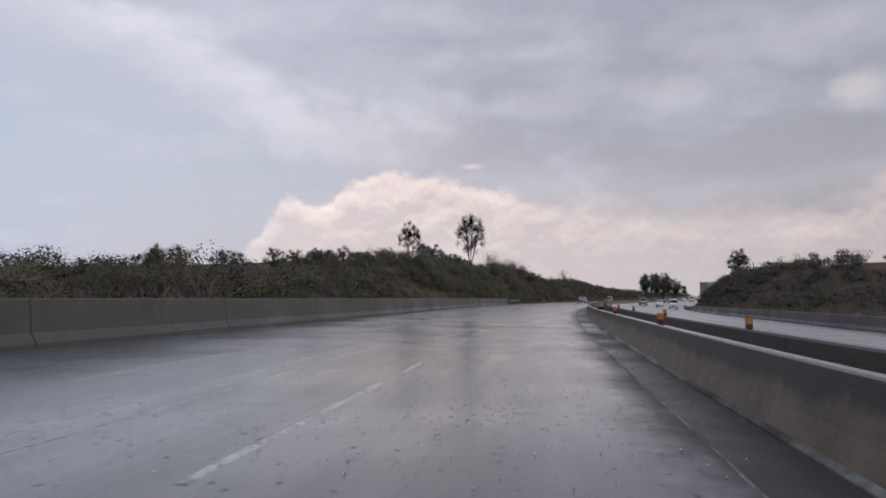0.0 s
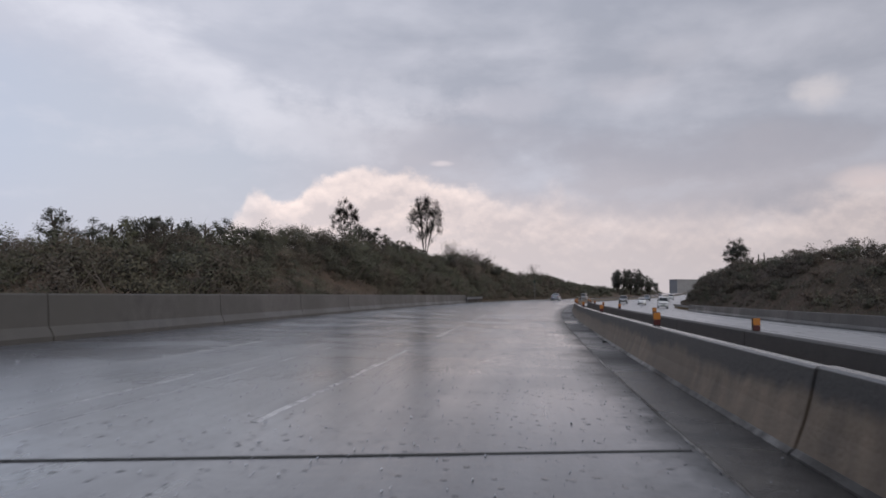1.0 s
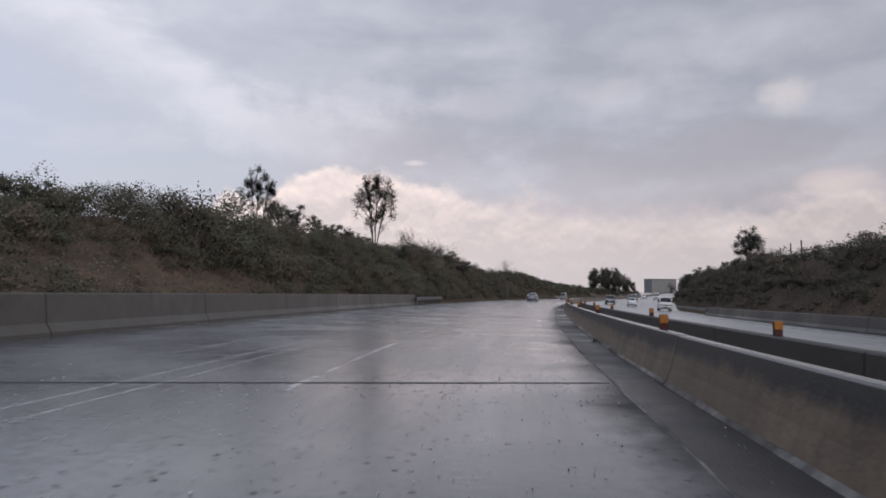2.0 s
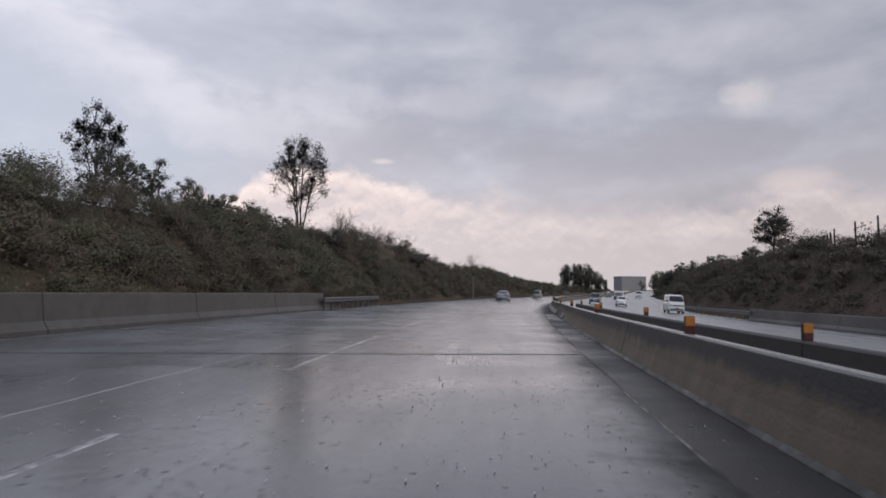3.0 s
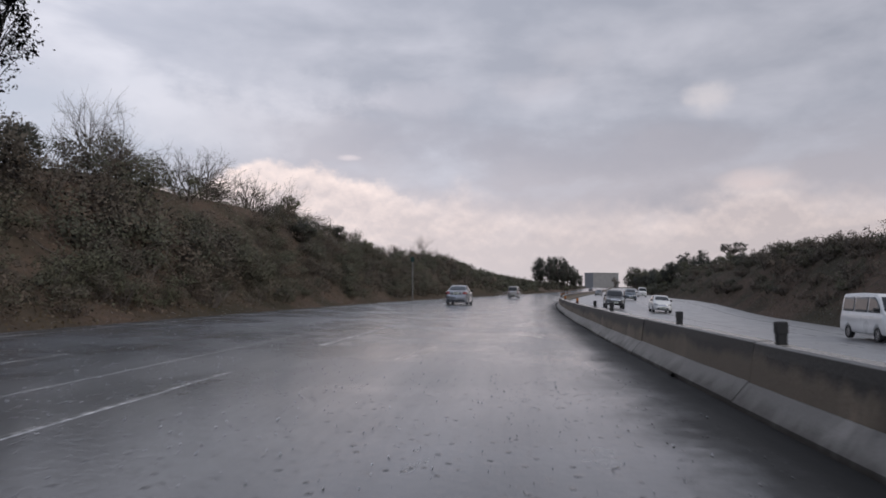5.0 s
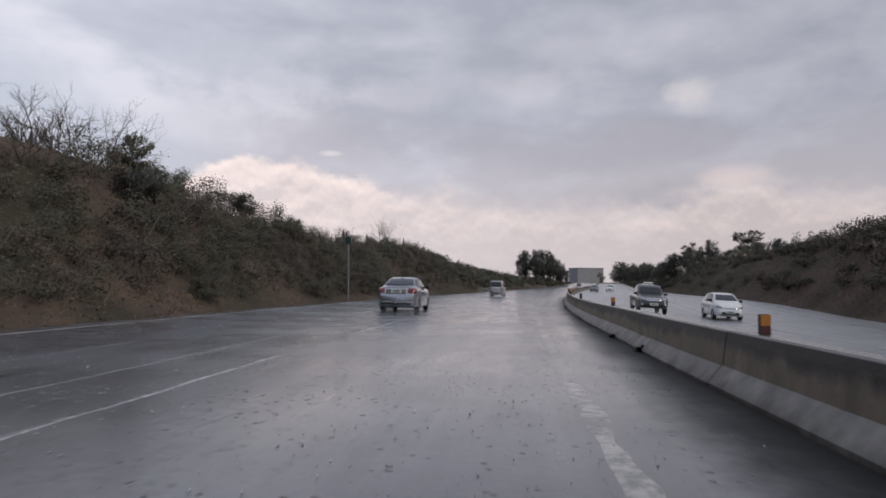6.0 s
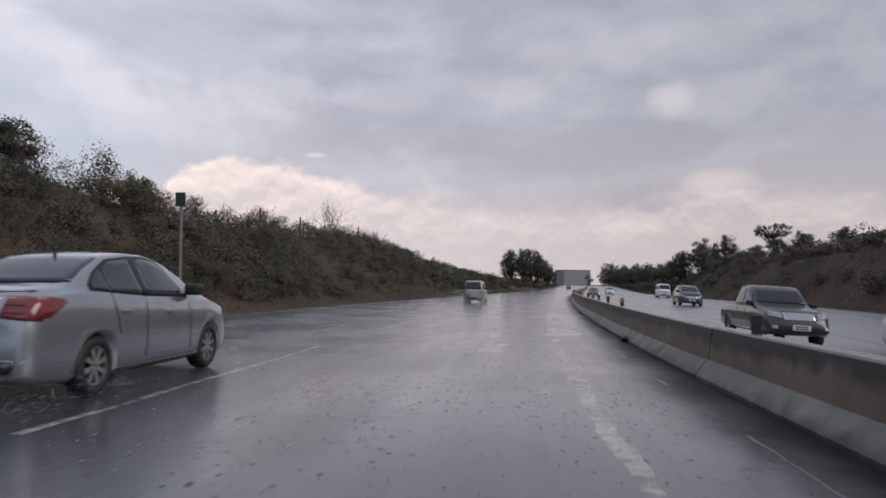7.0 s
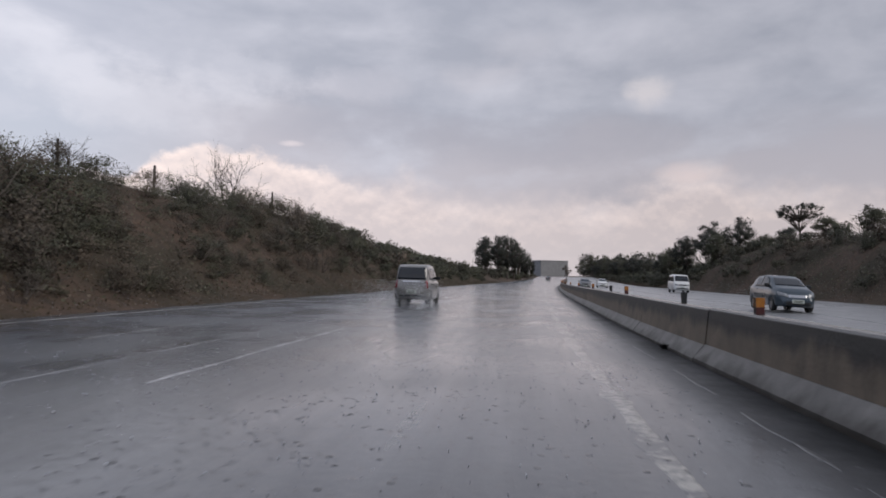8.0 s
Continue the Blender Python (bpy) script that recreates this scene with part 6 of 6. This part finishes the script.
def suv_spec(tall=1.80, long=2.45):
    k = long / 2.3
    return dict(
        half=0.90, tyre=0.37, axles=(-1.38 * k, 1.38 * k), spokes=6, mirror=(0.80 * k, 1.16), handles=((-0.62, 1.02), (0.22, 1.00)),
        plates=(("back", 0.86, 0.22), ("front", 0.62, 0.24)),
        top=[(-2.30 * k, 0.66), (-2.28 * k, 1.05), (-2.20 * k, 1.30), (-2.0 * k, tall - 0.12), (-1.7 * k, tall - 0.03), (-0.5, tall), (0.10, tall - 0.02), (0.42, tall - 0.10),
             (0.98 * k, 1.22), (1.5 * k, 1.15), (2.05 * k, 1.06), (2.22 * k, 0.90), (2.30 * k, 0.60)],
        width=[(-2.30 * k, 0.74), (-2.15 * k, 0.86), (-1.5, 0.90), (1.5, 0.90), (2.0 * k, 0.86), (2.30 * k, 0.70)],
        belt=[(-2.3 * k, 0.60), (-2.2 * k, 1.10), (-1.5, 1.13), (0.8, 1.10), (1.2, 1.08), (2.0 * k, 0.98), (2.3 * k, 0.55)],
        roof=[(-2.3 * k, 0.70), (-2.0 * k, 0.68), (-1.5, 0.69), (0.2, 0.69), (0.9, 0.72), (1.2, 0.80), (2.0 * k, 0.76), (2.3 * k, 0.60)],
        floor=[(-2.3 * k, 0.42), (-2.1 * k, 0.32), (2.1 * k, 0.30), (2.3 * k, 0.40)],
        panels=[
            ("rear_window", "back", [(-0.62, 1.20), (0.62, 1.20)], [(-0.58, tall - 0.20), (0.58, tall - 0.20)], GLASS, "tinted tailgate window"),
            ("windscreen", "front", [(-0.72, 1.25), (0.72, 1.25)], [(-0.60, tall - 0.13), (0.60, tall - 0.13)], GLASS, "tinted windscreen"),
            ("side_window", "right", [(-0.12, 1.15), (0.80, 1.13)], [(-0.12, tall - 0.12), (0.12, tall - 0.12), (0.42, tall - 0.20), (0.78, 1.20)], GLASS, "tinted door window"),
            ("side_window", "right", [(-1.02, 1.16), (-0.20, 1.15)], [(-1.0, tall - 0.14), (-0.20, tall - 0.12)], GLASS, "tinted door window"),
            ("quarter_window", "right", [(-1.75, 1.19), (-1.12, 1.17)], [(-1.62, tall - 0.20), (-1.10, tall - 0.15)], GLASS, "tinted quarter window"),
            ("tail_lamp", "back", [(0.66, 0.85), (0.82, 0.85)], [(0.64, 1.16), (0.78, 1.16)], RED_LENS, "red tail lamp"),
            ("headlamp", "front", [(0.48, 0.83), (0.78, 0.86)], [(0.50, 0.98), (0.78, 1.02)], CLEAR_LENS, "clear headlamp"),
            ("grille", "front", [(-0.44, 0.80), (0.44, 0.80)], [(-0.46, 0.98), (0.46, 0.98)], DULL_CHROME, "dull chrome slatted grille"),
            ("air_intake", "front", [(-0.62, 0.46), (0.62, 0.46)], [(-0.58, 0.60), (0.58, 0.60)], TRIM, "black air intake"),
            ("fog_lamp", "front", [(0.58, 0.55), (0.70, 0.55)], [(0.58, 0.66), (0.70, 0.66)], CLEAR_LENS, "round fog lamp"),
            ("sill", "right", [(-0.95, 0.34), (0.95, 0.34)], [(-0.95, 0.42), (0.95, 0.42)], TRIM, "black sill"),
        ])


def pickup_spec():
    """Double-cab pickup with an open bed."""
    sp = suv_spec(1.78, 2.6)
    sp.update(
        half=0.90, tyre=0.385, axles=(-1.50, 1.55), mirror=(0.92, 1.16), handles=((-0.52, 1.02), (0.34, 1.00)), plates=(("back", 0.70, 0.22), ("front", 0.60, 0.24)),
        top=[(-2.60, 0.66), (-2.58, 1.10), (-2.50, 1.14), (-1.02, 1.15), (-0.98, 1.18), (-0.86, 1.66), (-0.70, 1.76), (-0.30, 1.79), (0.20, 1.77), (0.48, 1.68), (1.08, 1.22),
             (1.60, 1.15), (2.22, 1.06), (2.46, 0.90), (2.60, 0.60)],
        width=[(-2.60, 0.82), (-2.45, 0.87), (-1.5, 0.89), (1.6, 0.90), (2.2, 0.86), (2.60, 0.72)],
        belt=[(-2.6, 0.60), (-2.5, 1.08), (-1.1, 1.10), (0.9, 1.10), (1.3, 1.08), (2.2, 0.98), (2.6, 0.55)],
        roof=[(-2.6, 0.80), (-1.1, 0.80), (-0.85, 0.68), (0.2, 0.68), (0.95, 0.72), (1.3, 0.80), (2.2, 0.76), (2.6, 0.62)],
        floor=[(-2.6, 0.50), (-2.3, 0.42), (2.3, 0.36), (2.6, 0.44)])
    sp["panels"] = [
        ("rear_window", "back", [(-0.60, 1.24), (0.60, 1.24)], [(-0.56, 1.60), (0.56, 1.60)], GLASS, "tinted rear cab window"),
        ("windscreen", "front", [(-0.74, 1.25), (0.74, 1.25)], [(-0.60, 1.66), (0.60, 1.66)], GLASS, "tinted windscreen"),
        ("side_window", "right", [(0.06, 1.15), (0.92, 1.13)], [(0.06, 1.66), (0.24, 1.66), (0.52, 1.54), (0.90, 1.20)], GLASS, "tinted door window"),
        ("side_window", "right", [(-0.78, 1.16), (-0.02, 1.15)], [(-0.70, 1.62), (-0.02, 1.66)], GLASS, "tinted door window"),
        ("bed_cover", "top", [(-0.66, -2.48), (0.66, -2.48)], [(-0.66, -1.06), (0.66, -1.06)], TRIM, "black cover over the load bed"),
        ("headlamp", "front", [(0.46, 0.84), (0.80, 0.88)], [(0.48, 1.00), (0.80, 1.04)], CLEAR_LENS, "clear headlamp"),
        ("grille", "front", [(-0.42, 0.80), (0.42, 0.80)], [(-0.44, 1.00), (0.44, 1.00)], CHROME, "chrome slatted grille"),
        ("air_intake", "front", [(-0.62, 0.50), (0.62, 0.50)], [(-0.58, 0.66), (0.58, 0.66)], TRIM, "black air intake"),
        ("fog_lamp", "front", [(0.62, 0.55), (0.74, 0.55)], [(0.62, 0.64), (0.74, 0.64)], CLEAR_LENS, "round fog lamp"),
        ("tail_lamp", "back", [(0.70, 0.80), (0.80, 0.80)], [(0.70, 1.06), (0.79, 1.06)], RED_LENS, "red tail lamp"),
        ("sill", "right", [(-0.95, 0.40), (0.98, 0.40)], [(-0.95, 0.48), (0.98, 0.48)], CHROME, "bright side step"),
    ]
    return sp


def hatch_spec():
    sp = sedan_spec()
    sp.update(
        half=0.84, axles=(-1.22, 1.25), plates=(("back", 0.80, 0.21), ("front", 0.45, 0.24)), handles=((-0.62, 0.90), (0.20, 0.87)), mirror=(0.74, 1.04),
        top=[(-1.98, 0.60), (-1.96, 0.95), (-1.88, 1.15), (-1.55, 1.45), (-1.2, 1.52), (-0.3, 1.56), (0.15, 1.53), (0.50, 1.43), (1.20, 1.08), (1.65, 0.98), (1.95, 0.80), (2.05, 0.52)],
        width=[(-1.98, 0.68), (-1.85, 0.79), (-1.2, 0.84), (1.2, 0.84), (1.7, 0.78), (2.05, 0.56)],
        belt=[(-1.98, 0.55), (-1.9, 1.0), (-1.2, 1.03), (0.9, 0.96), (1.3, 0.93), (1.8, 0.80), (2.05, 0.45)],
        roof=[(-1.98, 0.6), (-1.6, 0.58), (-1.0, 0.60), (0.2, 0.59), (0.9, 0.64), (1.2, 0.70), (1.8, 0.62), (2.05, 0.46)],
        floor=[(-1.98, 0.34), (-1.8, 0.23), (1.8, 0.21), (2.05, 0.30)])
    sp.pop("aerial")
    sp["trims"] = [([(-1.0, 1.045), (0.78, 0.995)], [(-1.0, 1.455), (-0.2, 1.485), (0.14, 1.48), (0.44, 1.38), (0.76, 1.05)])]
    sp["panels"] = [
        ("rear_window", "back", [(-0.56, 1.12), (0.56, 1.12)], [(-0.48, 1.40), (0.48, 1.40)], GLASS, "tinted tailgate window"),
        ("windscreen", "front", [(-0.62, 1.11), (0.62, 1.11)], [(-0.50, 1.45), (0.50, 1.45)], GLASS, "tinted windscreen"),
        ("side_window", "right", [(-0.20, 1.05), (0.72, 1.02)], [(-0.20, 1.46), (0.10, 1.46), (0.40, 1.36), (0.70, 1.08)], GLASS, "tinted door window"),
        ("side_window", "right", [(-0.95, 1.07), (-0.27, 1.05)], [(-0.95, 1.43), (-0.27, 1.46)], GLASS, "tinted door window"),
        ("tail_lamp", "back", [(0.56, 0.80), (0.76, 0.80)], [(0.56, 1.05), (0.72, 1.05)], RED_LENS, "red tail lamp"),
        ("headlamp", "front", [(0.40, 0.62), (0.72, 0.68)], [(0.42, 0.75), (0.74, 0.84)], CLEAR_LENS, "clear headlamp"),
        ("grille", "front", [(-0.36, 0.60), (0.36, 0.60)], [(-0.38, 0.72), (0.38, 0.72)], CHROME, "chrome grille"),
        ("air_intake", "front", [(-0.50, 0.30), (0.50, 0.30)], [(-0.48, 0.44), (0.48, 0.44)], TRIM, "black air intake"),
    ]
    return sp


def van_spec():
    sp = suv_spec(1.95, 2.3)
    sp.update(
        half=0.84, tyre=0.29, axles=(-1.25, 1.30), mirror=(1.30, 1.20), plates=(("back", 0.60, 0.22), ("front", 0.58, 0.24)), handles=((-0.3, 0.98), (0.75, 0.98)),
        top=[(-2.10, 0.62), (-2.08, 1.30), (-2.00, 1.80), (-1.85, 1.92), (-0.5, 1.96), (0.80, 1.93), (1.15, 1.82), (1.72, 1.18), (1.98, 1.02), (2.10, 0.58)],
        width=[(-2.10, 0.78), (-2.0, 0.82), (1.6, 0.84), (1.95, 0.78), (2.10, 0.68)],
        belt=[(-2.1, 0.58), (-2.05, 1.10), (1.4, 1.08), (1.7, 1.05), (2.1, 0.52)],
        roof=[(-2.1, 0.72), (-1.9, 0.70), (0.9, 0.70), (1.4, 0.72), (1.75, 0.76), (2.1, 0.62)],
        floor=[(-2.1, 0.34), (-1.9, 0.26), (1.9, 0.25), (2.1, 0.32)])
    sp["panels"] = [
        ("rear_window", "back", [(-0.64, 1.20), (0.64, 1.20)], [(-0.60, 1.72), (0.60, 1.72)], GLASS, "tinted tailgate window"),
        ("windscreen", "front", [(-0.72, 1.22), (0.72, 1.22)], [(-0.62, 1.79), (0.62, 1.79)], GLASS, "tinted windscreen"),
        ("side_window", "right", [(0.45, 1.14), (1.42, 1.14)], [(0.45, 1.76), (0.85, 1.78), (1.10, 1.66), (1.40, 1.30)], GLASS, "tinted door window"),
        ("side_window", "right", [(-0.75, 1.15), (0.38, 1.14)], [(-0.75, 1.76), (0.38, 1.77)], GLASS, "tinted sliding-door window"),
        ("side_window", "right", [(-1.85, 1.16), (-0.83, 1.15)], [(-1.82, 1.75), (-0.83, 1.76)], GLASS, "tinted rear side window"),
        ("tail_lamp", "back", [(0.68, 0.75), (0.78, 0.75)], [(0.68, 1.05), (0.78, 1.05)], RED_LENS, "red tail lamp"),
        ("headlamp", "front", [(0.42, 0.74), (0.72, 0.74)], [(0.42, 0.90), (0.72, 0.92)], CLEAR_LENS, "clear headlamp"),
        ("grille", "front", [(-0.38, 0.75), (0.38, 0.75)], [(-0.38, 0.88), (0.38, 0.88)], TRIM, "black grille"),
        ("bumper_insert", "front", [(-0.60, 0.40), (0.60, 0.40)], [(-0.60, 0.50), (0.60, 0.50)], TRIM, "black bumper insert"),
    ]
    return sp


silver = make_car("sedan_car", sedan_spec(), SILVER, "silver four-door sedan driving away on the wet road")
place_car(silver, 168.2, -4.95)
wagon = make_car("wagon_car", wagon_spec(), BEIGE_PAINT, "tall silver-beige hatchback wagon driving away on the wet road")
place_car(wagon, 213.3, -4.45)
pickup = make_car("pickup_truck", pickup_spec(), BLACK_PAINT, "black double-cab pickup truck with chrome grille on the opposite carriageway", "pickup")
place_car(pickup, 183.5, 7.75, True)
white_suv = make_car("hatchback_car", hatch_spec(), WHITE, "white hatchback with dark windscreen on the opposite carriageway")
place_car(white_suv, 181.5, 11.75, True)
van = make_car("minivan", van_spec(), WHITE, "white minivan on the opposite carriageway", "van")
place_car(van, 145.5, 15.1, True)
blue = make_car("hatchback_car", hatch_spec(), BLUE_PAINT, "dark blue hatchback on the opposite carriageway")
place_car(blue, 216.0, 11.4, True)
place_car(copy_thing(van, Matrix()), 262.0, 15.6, True)
white_sedan = make_car("sedan_car", sedan_spec(), WHITE, "white four-door sedan on the opposite carriageway")
place_car(white_sedan, 300.0, 9.8, True)
dark_sedan = make_car("sedan_car", sedan_spec(), GREY_PAINT, "dark grey four-door sedan on the opposite carriageway")
place_car(dark_sedan, 286.0, 6.6, True)
far_car = copy_thing(dark_sedan, Matrix())
far_car["label"] = "dark sedan far ahead on the wet road"
place_car(far_car, 430.0, -3.0)


# ======================= spray and splashes =======================
DROPS = material("water_droplets", (0.80, 0.82, 0.86), (0.74, 0.76, 0.80), rough=0.3, scale=3, trans=0.25, ior=1.33)
SPLASH = material("splash_water", (0.60, 0.62, 0.66), rough=0.06, scale=3, trans=1.0, ior=1.33)


def drop_mesh(name, pts, sizes, rnd, mt, tall=1.0):
    """Many small four-sided drops in one mesh."""
    n = len(pts)
    base = np.array(((1, 1, 1), (-1, -1, 1), (-1, 1, -1), (1, -1, -1)), float) * 0.6
    q = rnd.normal(size=(n, 3, 3)) * 0.35 + np.eye(3)
    v = np.einsum("kj,nij->nki", base, q) * sizes[:, None, None]
    v[:, :, 2] *= tall
    v += pts[:, None, :]
    f = (np.arange(n)[:, None, None] * 4 + np.array(((0, 1, 2), (0, 3, 1), (0, 2, 3), (1, 3, 2)))[None]).reshape(-1, 3)
    return mesh_np(name, v.reshape(-1, 3), f, mt, smooth=True)


def plume_mesh(n, seed, half, back, height, length, size):
    """Spray trailing from the wheels of a car that heads for +y."""
    rnd = np.random.default_rng(seed)
    t = rnd.random(n) ** 1.6
    y = back + 0.9 - t * length
    x = rnd.choice((-1, 1), n) * half * (0.8 + 0.7 * t) + rnd.normal(size=n) * (0.10 + 0.45 * t)
    z = 0.02 + height * (0.35 + 0.65 * np.minimum(1, t * 3)) * rnd.random(n) ** 1.9
    return drop_mesh("road_spray", np.stack([x, y, z], 1), size * rnd.uniform(0.5, 1.4, n), rnd, DROPS)


def spray_for(car, me):
    ob = new("road_spray", me)
    ob.matrix_world = car.matrix_world
    tagged(ob, "fine white spray thrown up behind a car's wheels", "spray", kind="stuff")


PLUME = plume_mesh(9000, 5, 0.75, -1.4, 0.7, 6.5, 0.0036)
PLUME_WAGON = plume_mesh(15000, 6, 0.65, -1.2, 1.0, 6.0, 0.0075)
PLUME_FAR = plume_mesh(5000, 7, 0.8, -1.3, 1.1, 9.0, 0.005)
spray_for(silver, PLUME)
spray_for(wagon, PLUME_WAGON)
for c in (pickup, white_suv, blue):
    spray_for(c, PLUME_FAR)

_n = np.random.default_rng(31)
_k = 16000
_s = _n.uniform(120, 250, _k)
_o = _n.uniform(4.5, 17.0, _k)
_pts = np.array([tuple(P(a, b, deck(b) + 0.03 + 1.3 * h)) for a, b, h in zip(_s, _o, _n.random(_k) ** 2.4)])
ob = new("road_spray", drop_mesh("road_spray", _pts, _n.uniform(0.0024, 0.005, _k), _n, DROPS))
tagged(ob, "fine white spray drifting over the opposite carriageway", "spray", kind="stuff")

_k = 12000
_s = _n.uniform(95, 245, _k)
_o = _n.uniform(-10.4, -3.2, _k)
_pts = np.array([tuple(P(a, b, deck(b) + 0.02 + 0.6 * h)) for a, b, h in zip(_s, _o, _n.random(_k) ** 2.6)])
ob = new("road_spray", drop_mesh("road_spray", _pts, _n.uniform(0.003, 0.006, _k), _n, DROPS))
tagged(ob, "fine white spray drifting low over the slow lanes", "spray", kind="stuff")

_n = np.random.default_rng(77)
_k = 30000
_s = _n.uniform(1, 235, _k)
_o = _n.uniform(-9.5, 1.9, _k)
_pts = np.array([tuple(P(a, b, deck(b) + 0.012)) for a, b in zip(_s, _o)])
ob = new("rain_splashes", drop_mesh("rain_splashes", _pts, _n.uniform(0.003, 0.0075, _k), _n, SPLASH, 2.2))
tagged(ob, "small splashes where raindrops strike the wet asphalt", "splash", kind="stuff")

for k, (s, r) in enumerate([(118.0, 0.16), (124.5, 0.10), (150.5, 0.20), (154.0, 0.17), (163.0, 0.12), (176.5, 0.2), (181.0, 0.12), (196.0, 0.16), (64.0, 0.12), (41.0, 0.1)]):
    rnd = np.random.default_rng(900 + k)
    c = np.abs(rnd.normal(size=(90, 3))) * (1, 1, 0.8) * np.where(rnd.random((90, 3)) < 0.5, 1, -1) * r * 0.28
    c[:, 2] = np.abs(c[:, 2]) + 0.02
    lv, lf = leaf_quads(rnd, c, r * 0.28, -0.8)
    ob = new("weed_tuft", mesh_np("weed_tuft", lv, lf, LEAF_DARK))
    p = P(s, median(s) - 0.04, deck(median(s)))
    ob.matrix_world = Matrix.Translation(p)
    tagged(ob, "small dark weed growing at the barrier's foot", "weed", group="weeds at the barrier")
